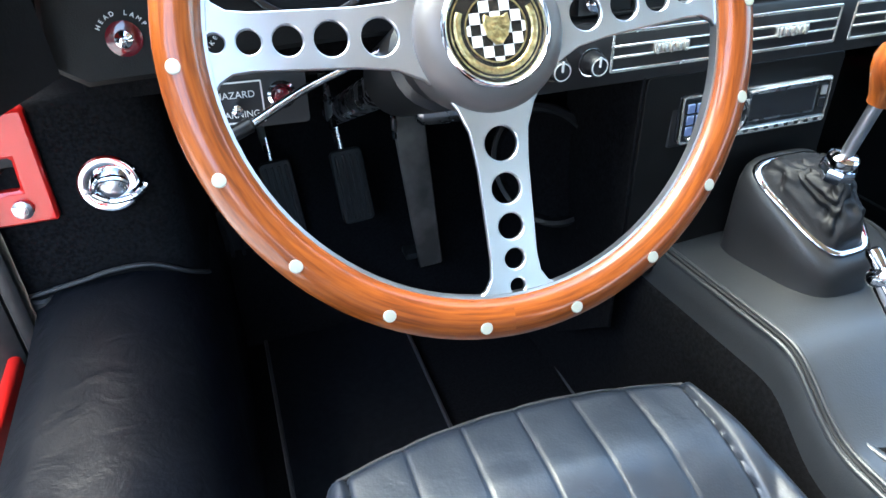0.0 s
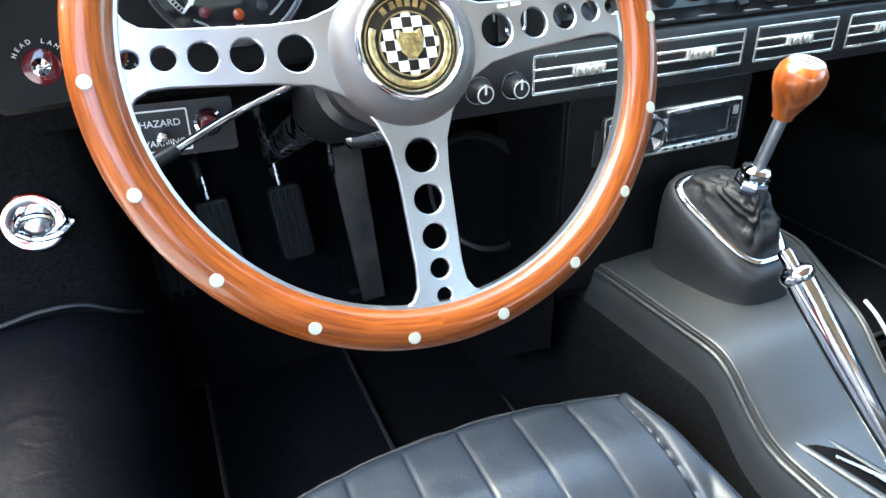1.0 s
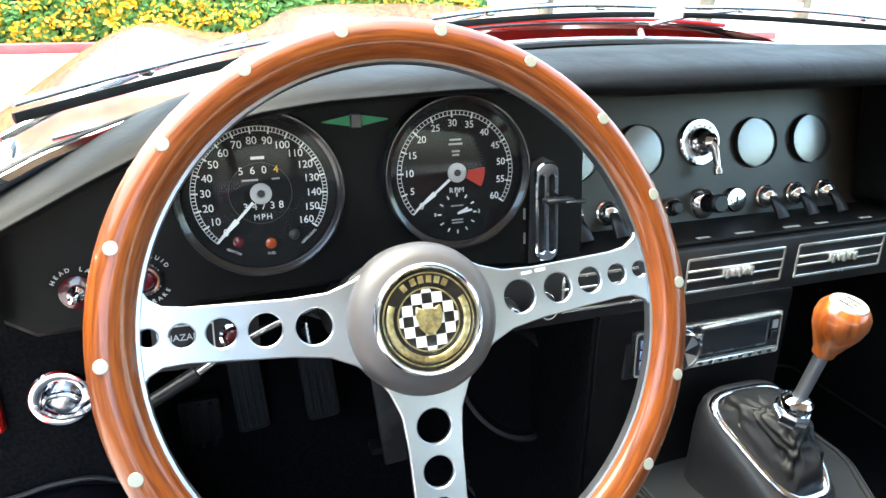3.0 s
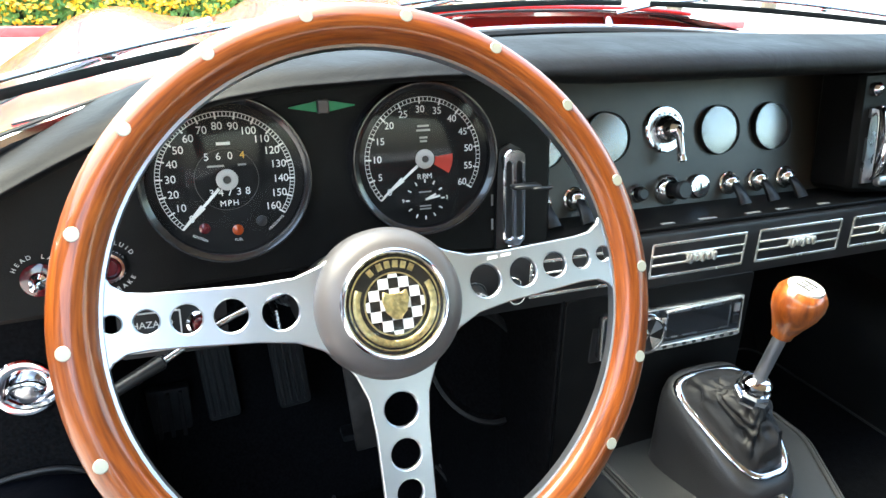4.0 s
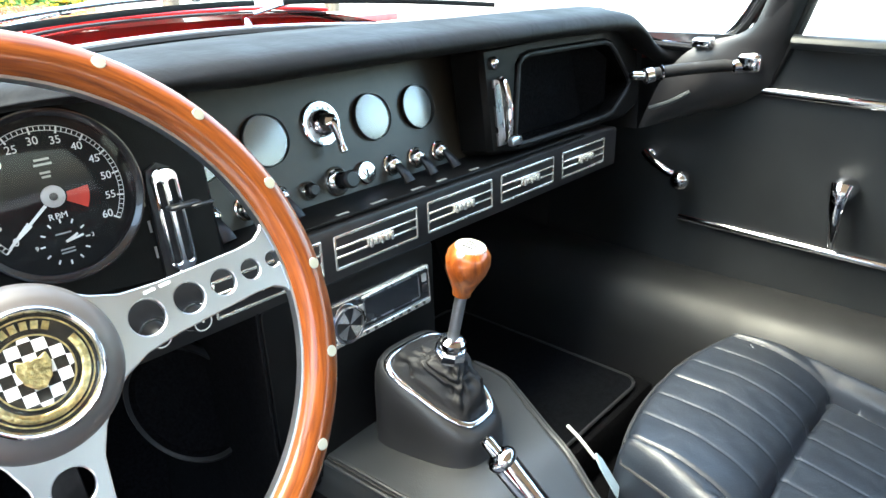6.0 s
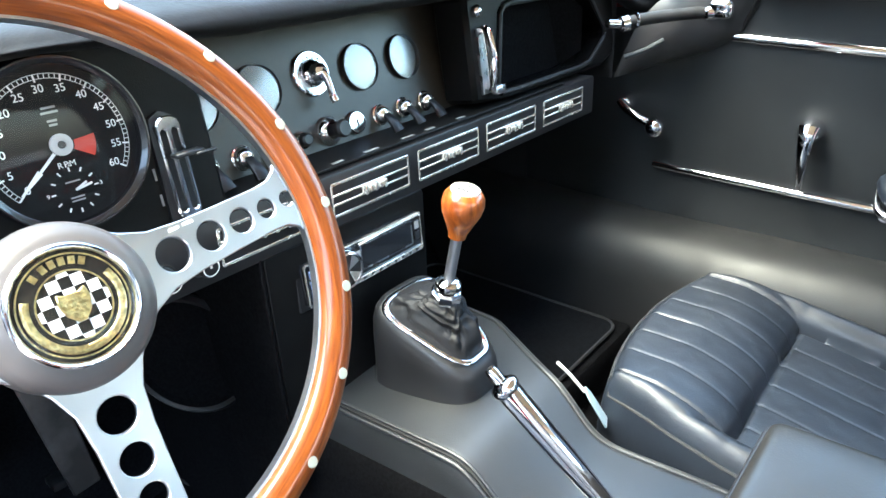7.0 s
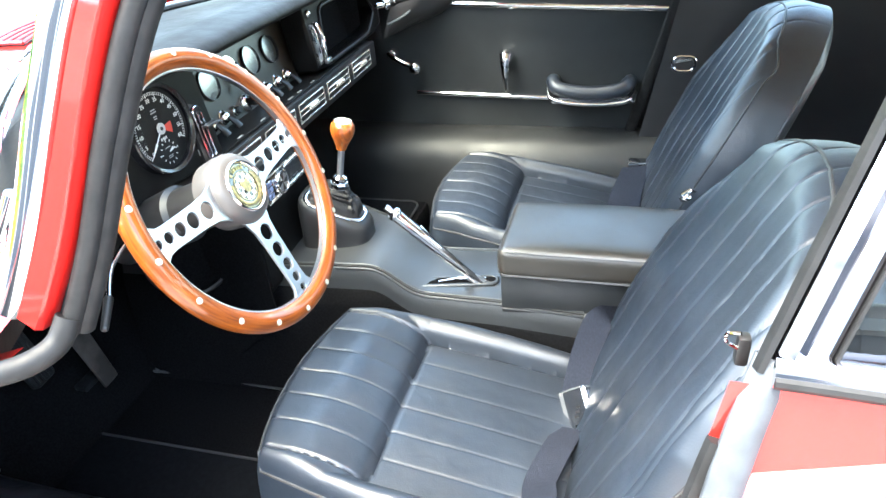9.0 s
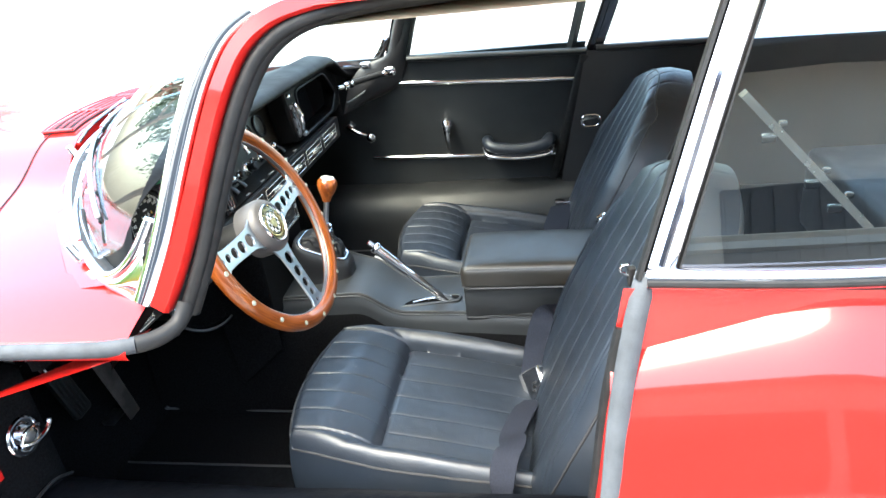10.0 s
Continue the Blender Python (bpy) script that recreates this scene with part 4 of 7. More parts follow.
tube(bm, [DRV @ Vector((x, y, 0.001)) for x, y in cub], 0.0035, 8, True)
part("glovebox_lip", bm, RUBBER, dash)
bm = bmesh.new()
prism(bm, [(-0.64, -0.09), (-0.64, -0.14), (0.60, -0.14), (0.60, -0.085)], 0.02, Matrix.Translation((0, 0.12, 0)) @ DRV)
part("under_panel", bm, CARPET, dash)


def bezel_gauge(name, m, r, label, mat_bezel=BEZEL):
    g = thing(name, m.translation, label, "gauge")
    bm = bmesh.new()
    if r > 0.05:
        lathe(bm, [(r, -0.004), (r, 0.006), (r * 0.985, 0.0105), (r * 0.965, 0.0115), (r * 0.94, 0.0108), (r * 0.895, 0.0088), (r * 0.89, 0.002)], m, 64)
    else:
        lathe(bm, [(r, -0.002), (r, 0.0085), (r * 0.985, 0.0100), (r * 0.95, 0.0100), (r * 0.935, 0.0090), (r * 0.93, 0.002)], m, 64)
    part("bezel", bm, mat_bezel, g, "satin black bezel")
    if r > 0.05:
        bm = bmesh.new()
        lathe(bm, [(r * 0.985, 0.0100), (r * 0.975, 0.0122), (r * 0.960, 0.0122), (r * 0.955, 0.0108)], m, 64)
        part("bezel_rim", bm, BEZEL, g, "thin black rim")
    bm = bmesh.new()
    lathe(bm, [(0, 0.0015), (r * 0.94, 0.0015), (r * 0.94, -0.003)], m, 64)
    part("face", bm, DIAL, g, "black dial face")
    bm = bmesh.new()
    lathe(bm, [(0, 0.0088), (r * 0.5, 0.0086), (r * 0.93, 0.0078)], m, 48)
    gl = part("glass", bm, LENS if r > 0.05 else LENS2, g)
    gl.visible_shadow = False
    return g


def polar(r, deg):
    """Clock angle from the top."""
    return Vector((r * math.sin(radians(deg)), r * math.cos(radians(deg)), 0))


def dial_scale(g, m, r, start, end, values, minor, size, rn):
    n = len(values) - 1
    z = Vector((0, 0, 0.0019))
    for k, v in enumerate(values):
        a = start + (end - start) * k / n
        letters(v, size, m @ Matrix.Translation(polar(rn, a) + z), WHITE, g, "numeral")
        bm = bmesh.new()
        box(bm, (0, 0, 0), (0.0012, r * 0.09, 0.0004), m=m @ Matrix.Translation(polar(r * 0.86, a) + z) @ pose(0, 0, 0, 0, 0, -a))
        part("tick", bm, WHITE, g)
    bm = bmesh.new()
    cnt = n * minor
    for k in range(cnt + 1):
        a = start + (end - start) * k / cnt
        box(bm, (0, 0, 0), (0.0005, r * 0.05, 0.0004), m=m @ Matrix.Translation(polar(r * 0.875, a) + z) @ pose(0, 0, 0, 0, 0, -a))
    for rr in (0.845, 0.905):
        lo, hi = [], []
        for k in range(61):
            a = start + (end - start) * k / 60
            lo.append(bm.verts.new(m @ (polar(r * rr, a) + z)))
            hi.append(bm.verts.new(m @ (polar(r * rr + 0.0004, a) + z)))
        for k in range(60):
            bm.faces.new((lo[k], lo[k + 1], hi[k + 1], hi[k]))
    part("minor_scale", bm, WHITE, g)


def needle(g, m, r, deg, hub):
    bm = bmesh.new()
    a, b = polar(r * 0.15, deg), polar(r * 0.83, deg)
    q = polar(1, deg + 90)
    z = Vector((0, 0, 0.0042))
    vs = [bm.verts.new(m @ (p + z)) for p in (a - q * 0.0012, b - q * 0.0012, b + q * 0.0002, a + q * 0.0012)]
    bm.faces.new(vs)
    c2 = [bm.verts.new(m @ (p + z + Vector((0, 0, 0.0002)))) for p in (polar(r * 0.45, deg) - q * 0.0022, b - q * 0.0006, b + q * 0.0006, polar(r * 0.45, deg) + q * 0.0022)]
    bm.faces.new(c2)
    part("needle", bm, WHITE, g)
    bm = bmesh.new()
    lathe(bm, [(hub, 0.003), (hub, 0.0048), (hub * 0.9, 0.0052), (hub * 0.42, 0.0052), (hub * 0.40, 0.0046), (0, 0.0046)], m, 32)
    h = part("needle_hub", bm, NEEDLE_HUB, g, "pale grey needle boss")
    bm = bmesh.new()
    lathe(bm, [(hub * 0.36, 0.0050), (hub * 0.34, 0.0056), (0, 0.0056)], m, 20)
    part("hub_pin", bm, PLASTIC, h)


def bar(g, m, x, y, w, h, mat=WHITE, z=0.002, name="print_bar"):
    bm = bmesh.new()
    box(bm, (x, y, z), (w, h, 0.0003), m=m)
    return part(name, bm, mat, g)


SP = on(DRV, -0.447, 0.842, 0.004)
speedo = bezel_gauge("speedometer", SP, 0.0640, "round black speedometer with white numerals in a black bezel")
dial_scale(speedo, SP, 0.0556, -135, 126, [str(10 * k) for k in range(17)], 5, 0.0080, 0.0400)
needle(speedo, SP, 0.0600, -134.5, 0.0080)
letters("MPH", 0.0062, SP @ Matrix.Translation((0, -0.0185, 0.0019)), WHITE, speedo, "lettering", 1.25)
bar(speedo, SP, 0, 0.027, 0.010, 0.0022)
bar(speedo, SP, -0.007, 0.0105, 0.012, 0.0014, GREY)
bar(speedo, SP, 0.012, 0.0105, 0.006, 0.0014, GREY)
for k, v in enumerate("560"):
    letters(v, 0.0078, SP @ Matrix.Translation((-0.0130 + 0.0085 * k, 0.0175, 0.0021)), WHITE, speedo, "numeral")
letters("4", 0.0078, SP @ Matrix.Translation((0.0128, 0.0175, 0.0021)), AMBER, speedo, "numeral")
for k, v in enumerate("34738"):
    letters(v, 0.0078, SP @ Matrix.Translation((-0.0120 + 0.0066 * k, -0.0100, 0.0021)), WHITE, speedo, "numeral")
for x, y, mm, nm in ((-0.020, -0.036, REDLENS, "warning_lamp"), (0.004, -0.0395, AMBERLENS, "warning_lamp"), (0.0225, -0.0345, PLASTIC, "warning_lamp")):
    bm = bmesh.new()
    lathe(bm, [(0.0042, 0.0015), (0.0042, 0.0028), (0.002, 0.0036), (0, 0.0038)], SP @ Matrix.Translation((x, y, 0)), 20)
    part(nm, bm, mm, speedo)
letters("FUEL", 0.0028, SP @ Matrix.Translation((0.004, -0.0475, 0.0019)), WHITE, speedo)
letters("IGNITION", 0.0026, SP @ Matrix.Translation((-0.024, -0.0435, 0.0019)) @ pose(0, 0, 0, 0, 0, -28), WHITE, speedo)
letters("HEADLIGHTS", 0.0026, SP @ Matrix.Translation((0.0335, -0.037, 0.0019)) @ pose(0, 0, 0, 0, 0, 40), WHITE, speedo)
bm = bmesh.new()
lathe(bm, [(0.0232, 0.0017), (0.0234, 0.0020), (0.0236, 0.0017)], SP, 48)
part("inner_ring", bm, HUBGREY, speedo)

TA = on(DRV, -0.289, 0.846, 0.004)
tacho = bezel_gauge("tachometer", TA, 0.0640, "round black rev counter with a red zone and small clock")
dial_scale(tacho, TA, 0.0556, -130, 123.5, [str(5 * k) for k in range(13)], 5, 0.0080, 0.0405)
needle(tacho, TA, 0.0560, -128, 0.0080)
letters("RPM", 0.0062, TA @ Matrix.Translation((0, -0.0150, 0.0019)), WHITE, tacho, "lettering", 1.25)
bm = bmesh.new()
a0, a1 = 84, 122
lo = [bm.verts.new(TA @ (polar(0.010, a0 + (a1 - a0) * k / 10) + Vector((0, 0, 0.0018)))) for k in range(11)]
hi = [bm.verts.new(TA @ (polar(0.0255, a0 + (a1 - a0) * k / 10) + Vector((0, 0, 0.0018)))) for k in range(11)]
for k in range(10):
    bm.faces.new((lo[k], lo[k + 1], hi[k + 1], hi[k]))
part("red_zone", bm, REDZONE, tacho)
for y, w in ((0.0270, 0.010), (0.0235, 0.012), (0.0175, 0.007), (0.0145, 0.006)):
    bar(tacho, TA, 0, y, w, 0.0016, GREY)
CK = TA @ Matrix.Translation((0, -0.0345, 0))
for k in range(12):
    bm = bmesh.new()
    box(bm, (0, 0, 0.0020), (0.0011, 0.0032, 0.0003), m=CK @ Matrix.Translation(polar(0.0158, 30 * k)) @ pose(0, 0, 0, 0, 0, -30 * k))
    part("clock_tick", bm, WHITE, tacho)
for v, a in (("12", 0), ("3", 90), ("9", 270)):
    letters(v, 0.0044, CK @ Matrix.Translation(polar(0.0195 if v != "12" else 0.0192, a) + Vector((0, 0, 0.0019))), WHITE, tacho, "numeral")
for a, ln in ((66, 0.010), (80, 0.013)):
    bm = bmesh.new()
    box(bm, (0, ln / 2, 0.0030), (0.0016, ln, 0.0004), m=CK @ pose(0, 0, 0, 0, 0, -a))
    part("clock_hand", bm, WHITE, tacho)
bar(tacho, CK, 0, 0.0065, 0.011, 0.0011, GREY)
bar(tacho, CK, 0, -0.0055, 0.010, 0.0011, GREY)
bar(tacho, CK, 0, -0.0080, 0.010, 0.0011, GREY)

# direction lamp between the dials
flash = thing("indicator_lamp", out(DRV, -0.370, 0.892), "twin green arrow indicator lamps with a chrome centre", "indicator lamp")
for s in (-1, 1):
    bm = bmesh.new()
    prism(bm, [(s * 0.003, 0.0045), (s * 0.026, 0.0004), (s * 0.026, -0.0004), (s * 0.003, -0.0045)], 0.003, on(DRV, -0.370, 0.892, 0.0025))
    part("arrow_lens", bm, GREEN, flash, "green arrow lens")
bm = bmesh.new()
box(bm, (0, 0, 0.003), (0.009, 0.011, 0.006), 0.001, 1, on(DRV, -0.370, 0.892))
part("centre_block", bm, HUBGREY, flash)

# dimmer (head lamp) switch and brake warning lamp
brake_lamp = thing("brake_warning_lamp", out(DRV, -0.537, 0.784), "round brake fluid warning lamp with a chrome ring", "warning lamp")
M2 = on(DRV, -0.537, 0.784, 0.0)
bm = bmesh.new()
lathe(bm, [(0.0135, 0), (0.0135, 0.003), (0.011, 0.007), (0.009, 0.007), (0.0085, 0.003)], M2, 32)
part("ring", bm, CHROME, brake_lamp)
bm = bmesh.new()
lathe(bm, [(0.0088, 0.002), (0.006, 0.006), (0, 0.0075)], M2, 24)
part("lens", bm, REDLENS, brake_lamp)


def arc_text(text, size, m, r, mid, step, mat, parent):
    n = len(text)
    for k, c in enumerate(text):
        if c == " ":
            continue
        up = abs(mid) < 90
        a = mid + (k - (n - 1) / 2) * step * (1 if up else -1)
        letters(c, size, m @ Matrix.Translation(polar(r, a) + Vector((0, 0, 0.0006))) @ pose(0, 0, 0, 0, 0, -a if up else 180 - a), mat, parent)


arc_text("BRAKE FLUID", 0.0045, M2, 0.0185, -5, 13, WHITE, brake_lamp)
arc_text("HANDBRAKE", 0.0045, M2, 0.0185, 180, 14, WHITE, brake_lamp)
head_sw = thing("head_lamp_switch", out(DRV, -0.583, 0.780), "chrome head lamp toggle in a round plate", "switch")
M2 = on(DRV, -0.583, 0.780)
bm = bmesh.new()
lathe(bm, [(0.0125, 0), (0.0125, 0.002), (0.010, 0.003), (0.0, 0.003)], M2, 32)
part("plate", bm, REDLENS, head_sw)
bm = bmesh.new()
lathe(bm, [(0.0065, 0.002), (0.006, 0.007), (0.003, 0.009), (0.0022, 0.02), (0.003, 0.022), (0, 0.024)], M2, 20)
part("toggle", bm, CHROME, head_sw)
arc_text("HEAD LAMP", 0.0045, M2, 0.0175, 0, 15, WHITE, head_sw)

# choke slide
choke = thing("choke_lever", out(DRV, -0.203, 0.81), "chrome choke slide lever beside the rev counter", "choke lever")
MC = on(DRV, -0.2085, 0.806, 0)
bm = bmesh.new()
prism(bm, [(-0.014, -0.046), (0.010, -0.046), (0.012, 0.03), (0.010, 0.043), (0.0, 0.048), (-0.010, 0.043), (-0.012, 0.03)], 0.004, Matrix.Translation((0, -0.004, 0)) @ MC)
part("back_plate", bm, PLASTIC, choke)
bm = bmesh.new()
sl = [rounded(-0.0085, -0.035, -0.0035, 0.034, 0.0024, 3), rounded(0.0015, -0.035, 0.0065, 0.034, 0.0024, 3)]
prism(bm, rounded(-0.012, -0.043, 0.010, 0.045, 0.010, 6), 0.010, Matrix.Translation((0.002, -0.012, 0)) @ MC, sl, bevel=0.0012)
part("slide_frame", bm, CHROME, choke, "slotted chrome frame")
bm = bmesh.new()
box(bm, (0.006, 0.012, 0.022), (0.026, 0.004, 0.012), 0.0012, 1, MC)
box(bm, (0.020, 0.010, 0.027), (0.020, 0.003, 0.004), 0.0012, 1, MC)
part("slider", bm, PLASTIC, choke)
for k in range(3):
    bar(choke, MC, -0.016, 0.02 - 0.022 * k, 0.002, 0.010, GREY, 0.0005)

# four small gauges with bright glass
for x in (-0.144, -0.068, 0.076, 0.151):
    m = on(CTR, x, 0.8355, -0.004)
    g = bezel_gauge("small_gauge", m, 0.0272, "small round gauge in a thin dark bezel", PLASTIC)
    tagged(g, group="small gauges on the centre panel")
    for k in range(5):
        bm = bmesh.new()
        box(bm, (0, 0, 0.0019), (0.0008, 0.004, 0.0003), m=m @ Matrix.Translation(polar(0.020, -50 + 25 * k)) @ pose(0, 0, 0, 0, 0, 50 - 25 * k))
        part("tick", bm, WHITE, g)
    bm = bmesh.new()
    box(bm, (0, 0.008, 0.003), (0.0008, 0.022, 0.0003), m=m @ pose(0, 0, 0, 0, 0, 25))
    part("needle", bm, WHITE, g)
    bar(g, m, 0, -0.008, 0.010, 0.0022, GREY)
    bar(g, m, 0, -0.013, 0.007, 0.0016, GREY)

# lamp switch
ls = thing("lamp_switch", out(CTR, 0.004, 0.840), "chrome rotary lamp switch with a black-tipped lever", "switch")
m = on(CTR, 0.004, 0.840)
bm = bmesh.new()
lathe(bm, [(0.0245, 0), (0.0245, 0.003), (0.0232, 0.0042), (0.0205, 0.0042), (0.0200, 0.003)], m, 48)
part("plate", bm, CHROME, ls)
bm = bmesh.new()
lathe(bm, [(0.0202, 0.001), (0.0202, 0.0030), (0.0, 0.0030)], m, 40)
part("dial_ring", bm, STEEL, ls)
bm = bmesh.new()
lathe(bm, [(0.0150, 0.002), (0.0150, 0.006), (0.0135, 0.009), (0.0105, 0.011), (0.0095, 0.017), (0.0080, 0.021), (0.004, 0.023), (0, 0.0235)], m, 40)
part("boss", bm, CHROME, ls)
bm = bmesh.new()
sweep(bm, smooth_path([m @ Vector(q) for q in ((0.001, 0.004, 0.018), (0.002, -0.006, 0.022), (0.003, -0.016, 0.023), (0.004, -0.027, 0.023))], 4), lambda t: circle(0.0050 - 0.0012 * t, 12, 0.0042), up=tuple(m.col[2].xyz))
arm_ = part("lever_arm", bm, CHROME, ls)
bm = bmesh.new()
rod(bm, m @ Vector((0.0039, -0.025, 0.0230)), m @ Vector((0.0046, -0.035, 0.0232)), 0.0044, 0.0052, 16, 0.0015)
part("lever_tip", bm, COLLAR, arm_)
for k in range(5):
    bar(ls, m, -0.013 + 0.0065 * k, 0.0170 - 0.0012 * abs(k - 2) ** 1.5, 0.0026, 0.0018, GREY, 0.0032)


def toggle(x, z, label="chrome toggle switch with a black paddle", down=True):
    t = thing("toggle_switch", out(CTR, x, z), label, "switch", "row of toggle switches")
    m = on(CTR, x, z)
    bm = bmesh.new()
    lathe(bm, [(0.0128, 0), (0.0128, 0.0020), (0.0112, 0.0030), (0.0110, 0.0050), (0.0094, 0.0085), (0.0066, 0.0112), (0.003, 0.0125), (0.0, 0.0127)], m, 28)
    part("collar", bm, COLLAR, t)
    bm = bmesh.new()
    sweep(bm, [m @ Vector(p) for p in ((0, 0.001, 0.009), (0.0, -0.006, 0.016), (0.001, -0.014, 0.021), (0.002, -0.023, 0.024))], lambda s: [(-0.0040 - 0.0036 * s, -0.0018), (0.0040 + 0.0036 * s, -0.0018), (0.0040 + 0.0036 * s, 0.0016), (0.0030 + 0.0030 * s, 0.0026), (-0.0030 - 0.0030 * s, 0.0026), (-0.0040 - 0.0036 * s, 0.0016)], up=tuple(m.col[2].xyz))
    part("paddle", bm, PLASTIC, t, "black paddle")
    return t


for x in (-0.149, -0.109, -0.07, 0.089, 0.130, 0.171):
    toggle(x, 0.778)
cig = thing("push_knob", out(CTR, -0.033, 0.777), "small black push knob in a chrome collar", "knob")
m = on(CTR, -0.033, 0.777)
bm = bmesh.new()
lathe(bm, [(0.010, 0), (0.010, 0.004), (0.008, 0.007), (0.007, 0.004)], m, 28)
part("collar", bm, COLLAR, cig)
bm = bmesh.new()
lathe(bm, [(0.0068, 0.003), (0.0068, 0.012), (0.005, 0.014), (0, 0.014)], m, 24)
part("button", bm, PLASTIC, cig)
lighter = thing("cigar_lighter", out(CTR, 0.006, 0.778), "chrome collared cigar lighter with a black knob", "cigar lighter")
m = on(CTR, 0.006, 0.778)
bm = bmesh.new()
lathe(bm, [(0.0165, 0), (0.0165, 0.003), (0.013, 0.008), (0.010, 0.010), (0.009, 0.006)], m, 32)
part("collar", bm, COLLAR, lighter)
bm = bmesh.new()
lathe(bm, [(0.007, 0.006), (0.0065, 0.016), (0.009, 0.020), (0.010, 0.028), (0.008, 0.031), (0, 0.031)], m, 28)
part("button", bm, PLASTIC, lighter)
lock = thing("ignition_lock", out(CTR, 0.047, 0.778), "round chrome ignition lock with a key slot", "lock")
m = on(CTR, 0.047, 0.778)
bm = bmesh.new()
lathe(bm, [(0.0135, 0), (0.0135, 0.003), (0.012, 0.006), (0.008, 0.0065), (0.0, 0.006)], m, 32)
part("barrel", bm, CHROME, lock)
bm = bmesh.new()
box(bm, (0, 0, 0.0066), (0.002, 0.008, 0.0006), m=m)
part("key_slot", bm, PLASTIC, lock)

# maker's clip, grab latch of the cubby
latch = thing("cubby_latch", out(DRV, 0.235, 0.83), "tall curved chrome latch handle beside the cubby", "latch")
m = on(DRV, 0.235, 0.830)
bm = bmesh.new()
sweep(bm, smooth_path([m @ Vector(p) for p in ((0.002, 0.030, 0.002), (0.0, 0.026, 0.012), (-0.002, 0.0, 0.017), (0.0, -0.030, 0.014), (0.004, -0.044, 0.004))], 5), lambda s: circle(0.0045 + 0.004 * math.sin(math.pi * s), 10, 0.004), up=(1, 0, 0))
part("handle", bm, CHROME, latch)
bm = bmesh.new()
prism(bm, [(-0.008, -0.05), (0.008, -0.05), (0.009, 0.032), (-0.007, 0.032)], 0.003, Matrix.Translation((0, -0.003, 0)) @ m)
part("back_plate", bm, STEEL, latch)
bm = bmesh.new()
box(bm, (0.014, -0.047, 0.012), (0.022, 0.012, 0.010), 0.003, 2, m)
part("pointer", bm, STEEL, latch)
screw = thing("panel_stud", out(DRV, 0.233, 0.885), "round chrome stud on the dashboard", "stud")
bm = bmesh.new()
lathe(bm, [(0.008, 0), (0.0075, 0.004), (0.004, 0.007), (0, 0.0075)], on(DRV, 0.233, 0.882), 24)
part("head", bm, CHROME, screw)

# grab rail
rail = thing("grab_rail", (0.6, 0.05, 0.84), "black grab rail with chrome ends between dash and pillar", "grab rail")
bm = bmesh.new()
tube(bm, smooth_path([(0.535, 0.112, 0.832), (0.575, 0.080, 0.838), (0.625, 0.03, 0.842), (0.648, 0.002, 0.842)], 5), 0.0095, 12)
part("grip", bm, RUBBER, rail)
for p, q, r in (((0.536, 0.112, 0.831), (0.548, 0.101, 0.834), 0.0122), ((0.518, 0.126, 0.834), (0.538, 0.110, 0.832), 0.007), ((0.553, 0.096, 0.836), (0.558, 0.092, 0.836), 0.0118)):
    bm = bmesh.new()
    rod(bm, p, q, r, r, 20, 0.003)
    part("end_cap", bm, CHROME, rail)
bm = bmesh.new()
box(bm, (0.642, -0.004, 0.848), (0.024, 0.040, 0.032), 0.010, 3)
part("bracket", bm, CHROME, rail)
bm = bmesh.new()
rod(bm, (0.645, 0.0, 0.842), (0.632, 0.018, 0.841), 0.0115, 0.0115, 20, 0.003)
part("end_cap", bm, CHROME, rail)

# air outlets in their housing
unit = thing("air_vent_unit", (0.11, 0.18, 0.725), "black under-dash unit with five chrome framed air outlets", "air vent")
bm = bmesh.new()
box(bm, (0.115, 0.195, 0.726), (0.795, 0.115, 0.060), 0.004, 2)
part("housing", bm, PLASTIC, unit)
bm = bmesh.new()
box(bm, (0.115, 0.185, 0.759), (0.62, 0.085, 0.004), 0.001, 1)
part("label_strip", bm, PANEL, unit)
for x, w in ((-0.11, 0.016), (-0.03, 0.016), (0.02, 0.022), (0.08, 0.02), (0.12, 0.016), (0.18, 0.016)):
    bm = bmesh.new()
    box(bm, (x, 0.150, 0.7612), (w, 0.004, 0.0006))
    part("print_bar", bm, GREY, unit)


